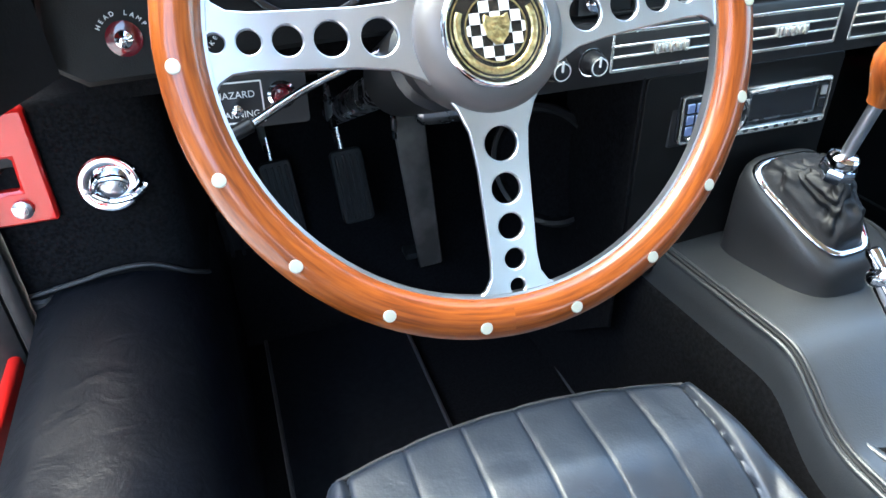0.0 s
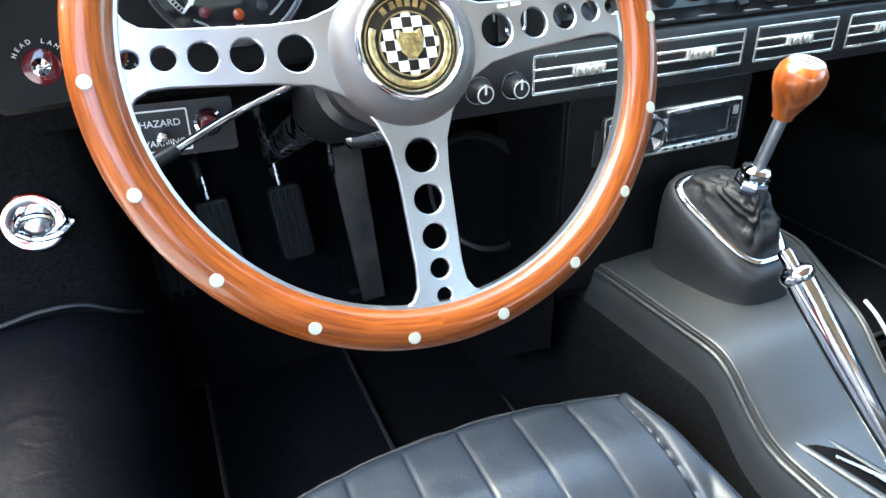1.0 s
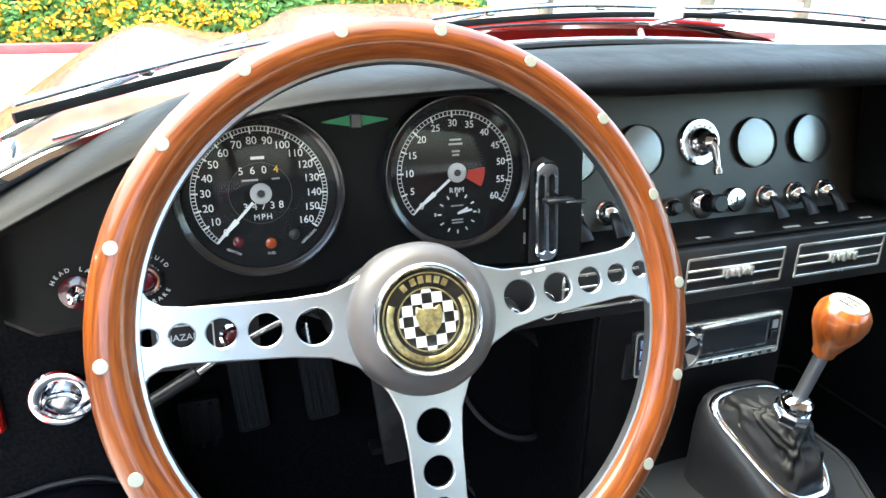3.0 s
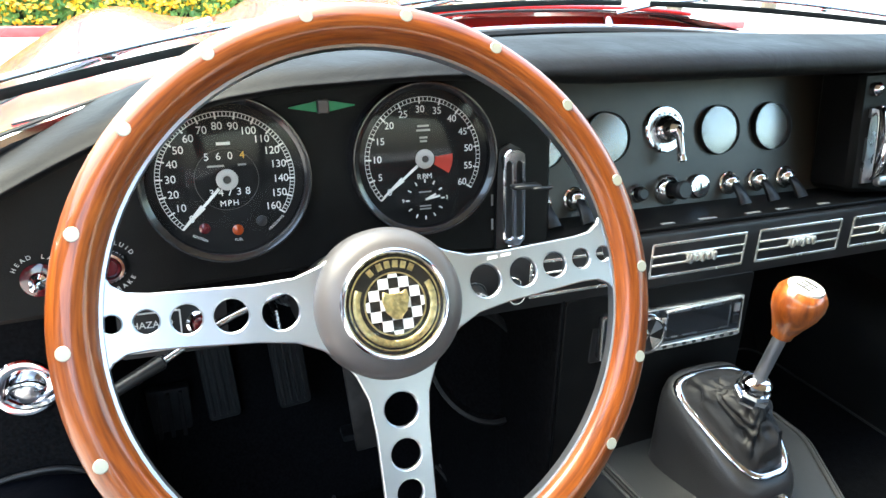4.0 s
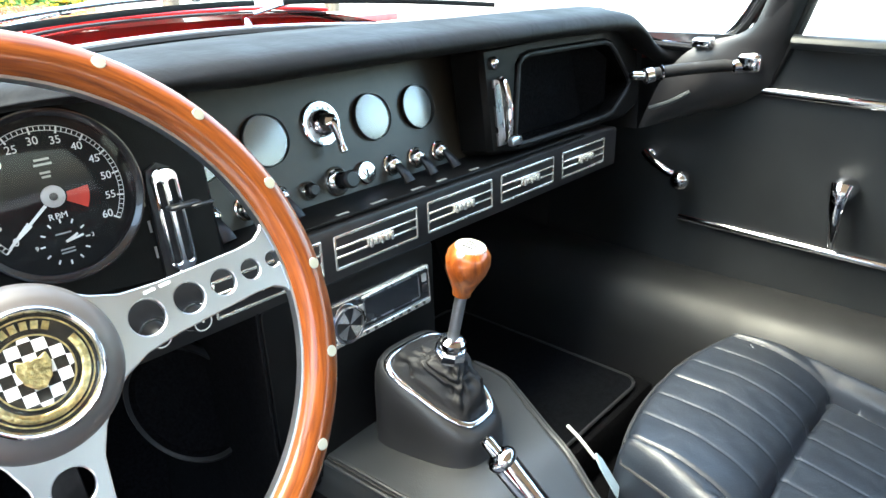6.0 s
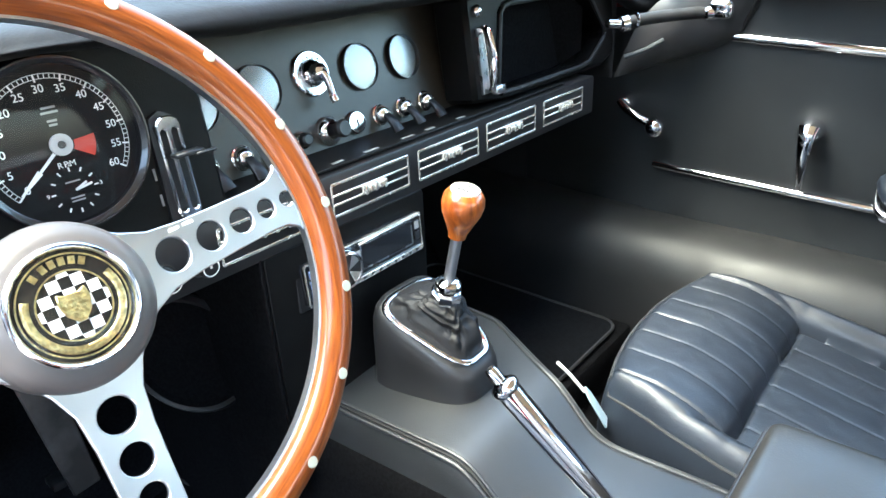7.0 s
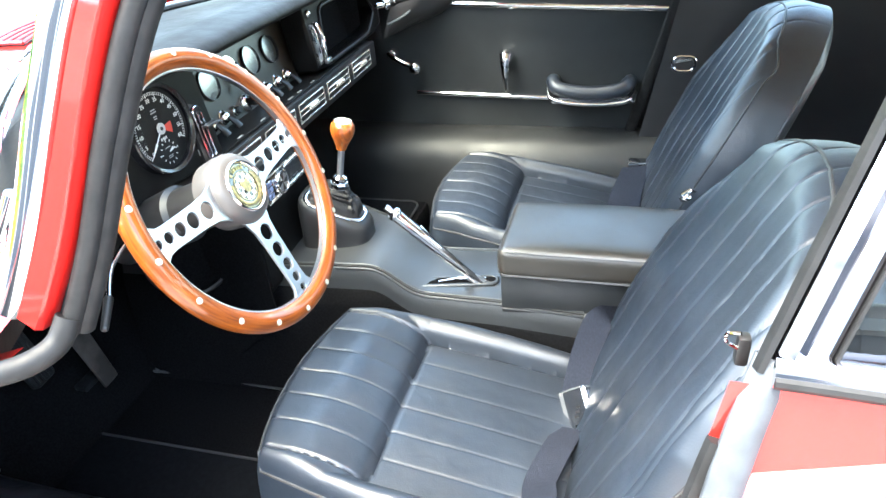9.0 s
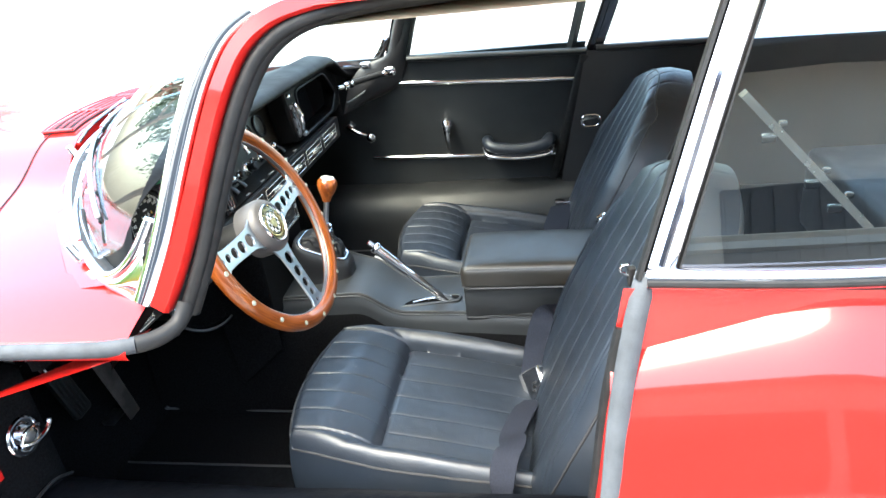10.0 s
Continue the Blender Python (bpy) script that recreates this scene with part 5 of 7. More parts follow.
def vent(x0, x1, z0=0.708, z1=0.746, y=0.1365):
    cx, cz, w, h = (x0 + x1) / 2, (z0 + z1) / 2, x1 - x0, z1 - z0
    v = unit
    m = axes((cx, y, cz), (1, 0, 0), (0, 0, 1))
    bm = bmesh.new()
    prism(bm, rounded(-w / 2, -h / 2, w / 2, h / 2, 0.002, 2), 0.008, m, [rounded(-w / 2 + 0.0028, -h / 2 + 0.0032, w / 2 - 0.0028, h / 2 - 0.0032, 0.001, 2)], bevel=0.0005)
    f = part("outlet_frame", bm, BRIGHT, v, "chrome outlet frame")
    bm = bmesh.new()
    prism(bm, rounded(-w / 2 + 0.002, -h / 2 + 0.002, w / 2 - 0.002, h / 2 - 0.002, 0.001, 2), 0.002, Matrix.Translation((0, 0.006, 0)) @ m)
    part("outlet_back", bm, RUBBER, f)
    for k in range(7):
        bm = bmesh.new()
        box(bm, (cx - w / 2 + w * (k + 1) / 8, y + 0.0075, cz), (0.0012, 0.005, h - 0.01))
        part("vane", bm, PLASTIC, f)
    for s in (-1, 1):
        bm = bmesh.new()
        box(bm, (cx, y + 0.001, cz + s * h * 0.13), (w - 0.004, 0.003, 0.0026), 0.0008, 1)
        part("blade", bm, BRIGHT, f)
    bm = bmesh.new()
    box(bm, (cx, y - 0.001, cz + 0.0005), (w * 0.30, 0.004, 0.0085), 0.0012, 2)
    for s in range(5):
        box(bm, (cx + (s - 2) * w * 0.062, y - 0.0042, cz + 0.0005), (w * 0.036, 0.005, 0.0105 if s % 2 == 0 else 0.0075), 0.0014, 2)
    part("tab", bm, BRIGHT, f, "bright moulded thumb tab")


for x0, x1 in ((-0.190, -0.070), (-0.055, 0.065), (0.081, 0.200), (0.217, 0.337), (0.358, 0.474)):
    vent(x0, x1)
for x in (-0.247, -0.211):
    bm = bmesh.new()
    lathe(bm, [(0.0125, 0), (0.0125, 0.002), (0.0105, 0.003), (0.0095, 0.016), (0.008, 0.018), (0, 0.018)], axes((x, 0.1375, 0.722), (1, 0, 0), (0, 0, 1)), 28)
    k = part("control_knob", bm, PLASTIC, unit)
    bm = bmesh.new()
    lathe(bm, [(0.0128, 0.0), (0.0128, 0.003), (0.0118, 0.003)], axes((x, 0.1372, 0.722), (1, 0, 0), (0, 0, 1)), 28)
    part("knob_ring", bm, CHROME, k)
    bm = bmesh.new()
    box(bm, (x, 0.119, 0.7265), (0.0018, 0.0012, 0.009))
    part("pointer_mark", bm, WHITE, k)
    bm = bmesh.new()
    lathe(bm, [(0.0070, 0.0181), (0.0070, 0.0186), (0.0080, 0.0184), (0.0080, 0.0178)], axes((x, 0.1375, 0.722), (1, 0, 0), (0, 0, 1)), 28)
    part("knob_line", bm, WHITE, k)

# hazard panel and stalk under the driver's panel
haz = thing("hazard_switch_panel", (-0.5, 0.165, 0.72), "small black hazard warning panel with a red lamp", "switch panel")
HZ = axes((-0.500, 0.168, 0.716), (1, 0, -0.03), (0.03, 0.12, 1))
bm = bmesh.new()
prism(bm, rounded(-0.042, -0.022, 0.042, 0.022, 0.003, 2), 0.03, HZ)
part("panel", bm, PLASTIC, haz)
bm = bmesh.new()
prism(bm, rounded(-0.038, -0.0175, 0.006, 0.0165, 0.001, 2), 0.001, HZ @ Matrix.Translation((0, 0, 0.0012)), [rounded(-0.0368, -0.0163, 0.0048, 0.0153, 0.001, 2)])
part("plate_edge", bm, WHITE, haz)
letters("HAZARD", 0.0078, HZ @ Matrix.Translation((-0.016, 0.0055, 0.0006)), WHITE, haz)
letters("WARNING", 0.0074, HZ @ Matrix.Translation((-0.016, -0.0105, 0.0006)), WHITE, haz)
bm = bmesh.new()
lathe(bm, [(0.0035, 0), (0.003, 0.010), (0.0042, 0.018), (0, 0.021)], HZ @ Matrix.Translation((-0.016, -0.003, 0)), 16)
part("toggle", bm, CHROME, haz)
bm = bmesh.new()
lathe(bm, [(0.0115, 0), (0.0115, 0.004), (0.009, 0.006), (0.008, 0.003)], HZ @ Matrix.Translation((0.021, 0.0035, 0)), 28)
part("lamp_ring", bm, CHROME, haz)
bm = bmesh.new()
lathe(bm, [(0.0085, 0.002), (0.006, 0.007), (0, 0.0085)], HZ @ Matrix.Translation((0.021, 0.0035, 0)), 24)
part("lens", bm, REDLENS, haz)

# ---- steering wheel and column ----
TILT = radians(24)
WC = Vector((-0.365, 0, 0.798))
WM = axes(WC, (1, 0, 0), (0, math.sin(TILT), math.cos(TILT)))
wheel = thing("steering_wheel", WC, "wood-rimmed steering wheel with drilled alloy spokes and riveted rim", "steering wheel")


def ring_path(r, z, n=96):
    return [WM @ Vector((r * math.sin(2 * math.pi * k / n), r * math.cos(2 * math.pi * k / n), z)) for k in range(n)]


bm = bmesh.new()
sweep(bm, ring_path(0.1762, 0.0), circle(0.0135, 20, 0.0130), True, tuple(WM.col[2].xyz))
uv = bm.loops.layers.uv.new("grain")
inv = WM.inverted()
for f_ in bm.faces:
    ref = None
    for lp in f_.loops:
        q_ = inv @ lp.vert.co
        th = math.atan2(q_.x, q_.y)
        ph = math.atan2(q_.z, math.hypot(q_.x, q_.y) - 0.1762)
        if ref is None:
            ref = (th, ph)
        th += 2 * math.pi * round((ref[0] - th) / (2 * math.pi))
        ph += 2 * math.pi * round((ref[1] - ph) / (2 * math.pi))
        lp[uv].uv = (th * 0.18, ph * 0.0135)
rim = part("rim", bm, RIMWOOD, wheel, "varnished laminated wood rim", 80)
bm = bmesh.new()
sweep(bm, ring_path(0.1629, 0.0), [(-0.0016, -0.0034), (0.0016, -0.0034), (0.0016, 0.0034), (-0.0016, 0.0034)], True, tuple(WM.col[2].xyz))
part("rim_core", bm, ALLOY, wheel, "bright alloy core showing round the inner edge")
for k in range(18):
    a = -10 + 20 * k
    bm = bmesh.new()
    c = polar(0.1797, a)
    lathe(bm, [(0.0041, 0.0095), (0.0041, 0.0126), (0.0036, 0.0131), (0, 0.0132)], WM @ Matrix.Translation(c), 14)
    part("rivet", bm, RIVET, rim)


def spoke(deg):
    """One drilled spoke, drawn along +x and turned to its place."""
    up = [(0.030, 0.034), (0.043, 0.0255), (0.058, 0.0195), (0.080, 0.0172), (0.110, 0.0165), (0.138, 0.0160), (0.150, 0.0172), (0.157, 0.0215), (0.162, 0.030), (0.172, 0.032)]
    lo = [(x, -y) for x, y in reversed(up)]
    holes = [ring_pts(0.0665, 0, 0.0109, 24), ring_pts(0.0945, 0, 0.0098, 24), ring_pts(0.1187, 0, 0.0085, 20), ring_pts(0.1397, 0, 0.0068, 20), ring_pts(0.1575, 0, 0.0052, 16)]
    bm = bmesh.new()
    prism(bm, up[::-1] + lo[::-1], 0.0045, WM @ pose(0, 0, 0.002, 0, 0, deg), holes, bevel=0.0008)
    return part("spoke", bm, ALLOY, wheel, "drilled polished alloy spoke", 30)


for d in (4.5, 176.0, 269.0):
    spoke(d)
bm = bmesh.new()
lathe(bm, [(0.046, -0.03), (0.048, -0.012), (0.0478, 0.001), (0.0465, 0.007), (0.043, 0.0125), (0.038, 0.0155), (0.0345, 0.0165), (0.034, 0.010), (0, 0.010)], WM, 64)
part("hub", bm, HUBGREY, wheel, "satin grey metal hub", 60)
bm = bmesh.new()
lathe(bm, [(0.0345, 0.010), (0.0345, 0.0175), (0.0325, 0.0195), (0.0305, 0.0180), (0.0300, 0.012)], WM, 64)
horn = part("horn_push", bm, CHROME, wheel, "chrome ringed horn push with a chequered badge", 60)
BM = WM @ Matrix.Translation((0, 0, 0.0150))
bm = bmesh.new()
lathe(bm, [(0.0302, -0.003), (0.0302, 0), (0, 0.0)], BM, 48)
part("badge_ground", bm, BADGE_BLACK, horn)
for r0 in (0.0285, 0.0195):
    bm = bmesh.new()
    lathe(bm, [(r0, 0.0), (r0, 0.0008), (r0 - 0.0008, 0.0008), (r0 - 0.0008, 0.0)], BM, 56)
    part("badge_line", bm, GOLD, horn)
# chequer, squares kept inside the inner ring
q = 0.0064
for i in range(-3, 4):
    for j in range(-3, 4):
        if (i + j) % 2 == 0:
            continue
        pts = [(q * (i - 0.5), q * (j - 0.5)), (q * (i + 0.5), q * (j - 0.5)), (q * (i + 0.5), q * (j + 0.5)), (q * (i - 0.5), q * (j + 0.5))]
        if min(math.hypot(*p) for p in pts) > 0.0175:
            continue
        cl = []
        for x, y in pts:
            d = math.hypot(x, y)
            s = min(1, 0.0186 / d) if d else 1
            cl.append((x * s, y * s))
        bm = bmesh.new()
        bm.faces.new([bm.verts.new(BM @ Vector((x, y, 0.0006))) for x, y in cl])
        part("check", bm, BADGE_WHITE, horn)
bm = bmesh.new()
prism(bm, [(-0.0075, 0.008), (-0.004, 0.0062), (0.004, 0.0062), (0.0075, 0.008), (0.0085, 0.002), (0.0065, -0.005), (0.002, -0.0098), (-0.002, -0.0098), (-0.0065, -0.005), (-0.0085, 0.002)], 0.002, BM @ Matrix.Translation((0, 0.0005, 0.0026)), bevel=0.0006)
part("badge_relief", bm, GOLD, horn, "plain gilt relief shape")
bm = bmesh.new()
sweep(bm, [BM @ (polar(0.0242, a) + Vector((0, 0, 0.0008))) for a in range(62, 299, 6)], circle(0.0022, 8, 0.0010), up=tuple(WM.col[2].xyz))
part("badge_wreath", bm, GOLD, horn)
for a in (-38, -22, -10, 2, 14, 26):
    bm = bmesh.new()
    box(bm, (0, 0, 0.0008), (0.0034, 0.0044, 0.0004), m=BM @ Matrix.Translation(polar(0.0243, a + 4)) @ pose(0, 0, 0, 0, 0, -a - 4))
    part("print_bar", bm, GOLD, horn)
bm = bmesh.new()
lathe(bm, [(0.0300, 0.003), (0.02, 0.0052), (0, 0.006)], BM, 40)
g = part("badge_dome", bm, LENS, horn)
g.visible_shadow = False
for k in range(2):
    bm = bmesh.new()
    box(bm, (0.074 + 0.010 * k, 0.0140, 0.0023), (0.0075, 0.0022, 0.0002), m=WM @ pose(0, 0, 0, 0, 0, 4.5))
    part("print_bar", bm, WHITE, wheel)

column = thing("steering_column", (-0.36, 0.1, 0.75), "black steering column shroud with a chrome stalk", "steering column")
ax = -WM.col[2].xyz
bm = bmesh.new()
rod(bm, WC + ax * 0.03, WC + ax * 0.10, 0.030, 0.034, 28, 0.004)
part("boss", bm, PLASTIC, column)
bm = bmesh.new()
rod(bm, WC + ax * 0.09, WC + ax * 0.24, 0.040, 0.036, 28, 0.010)
part("shroud", bm, PLASTIC, column)
bm = bmesh.new()
rod(bm, WC + ax * 0.22, WC + ax * 0.70, 0.020, 0.020, 20)
part("shaft", bm, STEEL, column)
bm = bmesh.new()
tube(bm, smooth_path([(-0.39, 0.15, 0.752), (-0.42, 0.15, 0.741), (-0.464, 0.145, 0.727), (-0.512, 0.115, 0.715)], 4), 0.0035, 10)
stalk = part("stalk", bm, CHROME, column, "chrome indicator stalk")
bm = bmesh.new()
rod(bm, (-0.508, 0.118, 0.716), (-0.556, 0.09, 0.706), 0.006, 0.0045, 16, 0.002)
part("stalk_tip", bm, PLASTIC, stalk)
bm = bmesh.new()
rod(bm, (-0.37, 0.15, 0.70), (-0.30, 0.14, 0.70), 0.018, 0.018, 20, 0.004)
part("clamp", bm, STEEL, column)

# ---- pedals ----
def pedal(x, y, z, w, h, lean, stem_top, label):
    t = thing("pedal", (x, y, z), label, "pedal", "pedals")
    m = pose(x, y, z, -lean, 0, 0) @ pose(0, 0, 0, 90, 0, 0) @ pose(0, 0, 0, 0, 0, 4)
    bm = bmesh.new()
    prism(bm, rounded(-w / 2, -h / 2, w / 2, h / 2, 0.008, 4), 0.014, m, bevel=0.002)
    p = part("pad", bm, RUBBER, t, "ribbed rubber pad")
    for k in range(4):
        bm = bmesh.new()
        box(bm, (-w / 2 + w * (k + 0.8) / 4.6, 0, 0.002), (w * 0.10, h * 0.88, 0.005), 0.001, 1, m)
        part("rib", bm, RUBBER, p)
    bm = bmesh.new()
    tube(bm, [m @ Vector((0, 0, -0.012)), m @ Vector((-0.006, h * 0.8, -0.02)), Vector(stem_top)], 0.006, 10)
    part("stem", bm, STEEL, t)


pedal(-0.372, 0.505, 0.447, 0.048, 0.112, 14, (-0.41, 0.50, 0.74), "ribbed black rubber brake pedal on a steel stem")
pedal(-0.472, 0.560, 0.415, 0.048, 0.122, 14, (-0.50, 0.55, 0.74), "ribbed black rubber clutch pedal on a steel stem")
gas = thing("pedal", (-0.27, 0.5, 0.4), "long worn steel accelerator pedal", "pedal", "pedals")
bm = bmesh.new()
prism(bm, [(-0.019, -0.125), (0.019, -0.125), (0.025, 0.125), (-0.025, 0.125)], 0.006, pose(-0.272, 0.495, 0.425, -12, 0, 0) @ pose(0, 0, 0, 90, 0, 0) @ pose(0, 0, 0, 0, 0, 3), bevel=0.002)
part("plate", bm, material("worn_pedal", (0.10, 0.085, 0.075), 0.5, metal=0.3, vary=0.5, scale=18, rough_vary=0.15), gas, "worn brown-grey plate")
bm = bmesh.new()
box(bm, (-0.272, 0.522, 0.300), (0.05, 0.03, 0.012), 0.003)
part("hinge", bm, RUBBER, gas)
bm = bmesh.new()
rod(bm, (-0.305, 0.50, 0.515), (-0.305, 0.50, 0.58), 0.004, 0.004, 10)
part("link", bm, STEEL, gas)
foot = thing("foot_rest", (-0.56, 0.58, 0.33), "dark ribbed foot rest pad", "foot rest")
bm = bmesh.new()
box(bm, (-0.545, 0.57, 0.34), (0.06, 0.02, 0.15), 0.005)
part("pad", bm, RUBBER, foot)
for k in range(3):
    bm = bmesh.new()
    box(bm, (-0.562 + 0.017 * k, 0.558, 0.34), (0.006, 0.006, 0.14), 0.001, 1)
    part("rib", bm, RUBBER, foot)

# bonnet release
rel = thing("bonnet_release", (-0.657, 0.33, 0.59), "round chrome plate with a folding pull handle", "release handle")
RM = axes((-0.657, 0.331, 0.590), (1, 0, 0), (0, 0.12, 1))
bm = bmesh.new()
lathe(bm, [(0.031, 0), (0.031, 0.003), (0.029, 0.005), (0.023, 0.0055), (0.019, 0.004), (0, 0.003)], RM, 40)
part("plate", bm, CHROME, rel)
bm = bmesh.new()
lathe(bm, [(0.014, 0.003), (0.013, 0.010), (0.008, 0.013), (0, 0.0135)], RM @ Matrix.Translation((0.004, 0, 0)), 28)
part("boss", bm, STEEL, rel)
bm = bmesh.new()
tube(bm, smooth_path([RM @ Vector(p) for p in ((-0.016, -0.006, 0.010), (0.0, -0.014, 0.016), (0.022, -0.012, 0.018), (0.034, -0.004, 0.020), (0.038, 0.002, 0.020))], 4), 0.0038, 8)
tube(bm, smooth_path([RM @ Vector(p) for p in ((-0.016, -0.006, 0.010), (-0.008, 0.008, 0.014), (0.010, 0.010, 0.016), (0.02, 0.004, 0.016))], 4), 0.0032, 8)
part("handle", bm, CHROME, rel)
bm = bmesh.new()
lathe(bm, [(0.004, 0.004), (0.0035, 0.0065), (0, 0.007)], RM @ Matrix.Translation((-0.025, -0.004, 0)), 12)
part("screw", bm, STEEL, rel)

# ---- tunnel, console, gear lever, handbrake ----
TUN_Z = [(-0.80, 0.445), (-0.27, 0.447), (-0.130, 0.452), (-0.105, 0.462), (-0.055, 0.494), (-0.035, 0.499), (0.60, 0.502)]
TUN_L = [(-0.80, 0.100), (-0.45, 0.100), (-0.27, 0.084), (-0.112, 0.088), (-0.045, 0.081), (0.15, 0.096), (0.60, 0.106)]
TUN_R = [(-0.80, 0.092), (-0.24, 0.090), (-0.11, 0.076), (-0.03, 0.100), (0.084, 0.160), (0.60, 0.170)]


def tun(y):
    """Height and half widths of the tunnel top at y."""
    return tuple(sum(lerp_table(y + d, tb) for d in (-0.012, -0.004, 0.004, 0.012)) / 4 for tb in (TUN_Z, TUN_L, TUN_R))


bm = bmesh.new()
N = 110
rows = []
carpets = {-1: [], 1: []}
for i in range(N + 1):
    y = 0.50 - 1.25 * i / N
    z, l, r = tun(y)
    sec = [(-l - 0.012, z - 0.050), (-l - 0.007, z - 0.030), (-l - 0.003, z - 0.008), (-l + 0.004, z - 0.0005), (-l + 0.012, z), (-l * 0.4, z + 0.003), (0, z + 0.004), (r * 0.4, z + 0.003), (r - 0.012, z), (r - 0.004, z - 0.0005), (r + 0.003, z - 0.008), (r + 0.007, z - 0.030), (r + 0.012, z - 0.050)]
    rows.append([bm.verts.new((x, y, zz)) for x, zz in sec])
    for side, w in ((-1, l), (1, r)):
        carpets[side].append([(side * (w + dx), y, zz) for dx, zz in ((0.009, z - 0.044), (0.0155, z - 0.049), (0.022, z - 0.09), (0.036, 0.20))])
for a, b in zip(rows, rows[1:]):
    for j in range(len(a) - 1):
        bm.faces.new((a[j], a[j + 1], b[j + 1], b[j]))
tunnel = solid("tunnel", bm, TUNNEL, "transmission tunnel trimmed in black vinyl with stitched edges", "tunnel", "structure", angle=50)
for side in (-1, 1):
    bm = bmesh.new()
    rows = [[bm.verts.new(q) for q in row] for row in carpets[side]]
    for a, b in zip(rows, rows[1:]):
        for j in range(3):
            bm.faces.new((a[j], a[j + 1], b[j + 1], b[j]))
    part("side_carpet", bm, CARPET, tunnel, "black carpet down the tunnel side", 60)
    for dx, dz, rad, mt in ((0.0025, -0.0045, 0.0026, TUNNEL), (-0.0045, 0.0, 0.0026, TUNNEL), (-0.0008, -0.0012, 0.0014, THREAD)):
        bm = bmesh.new()
        pts = []
        for i in range(90):
            y = 0.135 - 0.56 * i / 89
            z, l, r = tun(y)
            pts.append((side * ((l if side < 0 else r) + dx), y, z + dz))
        tube(bm, pts, rad, 8)
        part("stitched_welt", bm, mt, tunnel)

console = thing("centre_console", (-0.03, 0.13, 0.5), "black vertical radio console under the dash", "console")
bm = bmesh.new()
box(bm, (-0.03, 0.21, 0.585), (0.238, 0.14, 0.245), 0.006, 2)
part("body", bm, PANEL, console)
bm = bmesh.new()
prism(bm, rounded(-0.147, 0.475, 0.087, 0.698, 0.006, 3), 0.004, axes((0, 0.1375, 0), (1, 0, 0), (0, 0, 1)), bevel=0.001)
part("front_panel", bm, PANEL, console, "satin black front panel")
bm = bmesh.new()
prism(bm, [(-0.138, 0.40), (-0.255, 0.30), (-0.285, 0.70), (-0.138, 0.70)], 0.004, axes((-0.152, 0, 0), (0, -1, 0), (0, 0, 1)), bevel=0.001)
part("side_panel", bm, CARPET, console)
radio = thing("car_radio", (-0.02, 0.135, 0.655), "black and silver car radio with a round knob", "radio")
RD = axes((-0.019, 0.137, 0.652), (1, 0, 0), (0, 0.05, 1))
bm = bmesh.new()
prism(bm, rounded(-0.096, -0.030, 0.096, 0.030, 0.003, 3), 0.03, RD, bevel=0.0015)
part("surround", bm, PLASTIC, radio)
bm = bmesh.new()
prism(bm, rounded(-0.089, -0.024, 0.089, 0.024, 0.003, 3), 0.010, RD @ Matrix.Translation((0, 0, 0.008)), bevel=0.0012)
part("fascia", bm, DISPLAY, radio)
bm = bmesh.new()
prism(bm, rounded(-0.089, -0.024, 0.089, 0.024, 0.003, 3), 0.004, RD @ Matrix.Translation((0, 0, 0.009)), [rounded(-0.0878, -0.0222, 0.0878, 0.0226, 0.003, 3)])
part("bright_edge", bm, BRIGHT, radio)
bm = bmesh.new()
prism(bm, rounded(-0.012, -0.012, 0.072, 0.019, 0.002, 3), 0.002, RD @ Matrix.Translation((0, 0, 0.0095)), [rounded(-0.0105, -0.0105, 0.0705, 0.0165, 0.002, 3)])
part("screen_frame", bm, STEEL, radio)
bm = bmesh.new()
box(bm, (0.030, 0.003, 0.0085), (0.081, 0.027, 0.002), 0.0005, 1, RD)
part("screen", bm, DISPLAY, radio, "dark display")
bm = bmesh.new()
tube(bm, smooth_path([RD @ Vector(q) for q in ((-0.014, 0.0195, 0.010), (0.010, 0.0222, 0.012), (0.050, 0.0226, 0.012), (0.084, 0.0222, 0.011))], 4), 0.0017, 8)
part("top_rail", bm, BRIGHT, radio)
bm = bmesh.new()
box(bm, (0.004, -0.0198, 0.0095), (0.168, 0.0042, 0.003), 0.0008, 1, RD)
part("button_strip", bm, BRIGHT, radio, "bright strip of buttons")
KNOB = RD @ Matrix.Translation((-0.037, 0, 0))
bm = bmesh.new()
lathe(bm, [(0.0215, 0.006), (0.0218, 0.013), (0.0205, 0.0165), (0.0180, 0.0165), (0.0172, 0.013)], KNOB, 40)
knob_ring = part("knob", bm, CHROME, radio, "round silver knob")
bm = bmesh.new()
lathe(bm, [(0.0174, 0.012), (0.0170, 0.0145), (0.0050, 0.0150), (0, 0.0150)], KNOB, 40)
part("knob_face", bm, PLASTIC, knob_ring)
for k in range(4):
    a0 = radians(20 + 90 * k)
    bm = bmesh.new()
    prism(bm, [(0.001 * math.cos(a0), 0.001 * math.sin(a0))] + [(0.0168 * math.cos(a0 + radians(9 * j)), 0.0168 * math.sin(a0 + radians(9 * j))) for j in range(6)], 0.0006, KNOB @ Matrix.Translation((0, 0, 0.0158)))
    part("knob_sector", bm, BRIGHT if k % 2 else STEEL, knob_ring)
bm = bmesh.new()
box(bm, (-0.0155, 0.009, 0.0095), (0.006, 0.008, 0.002), 0.0006, 1, RD)
part("key", bm, GREY, radio)
KEYBLUE = material("pale_blue_key", (0.15, 0.20, 0.36), 0.25, coat=1.0)
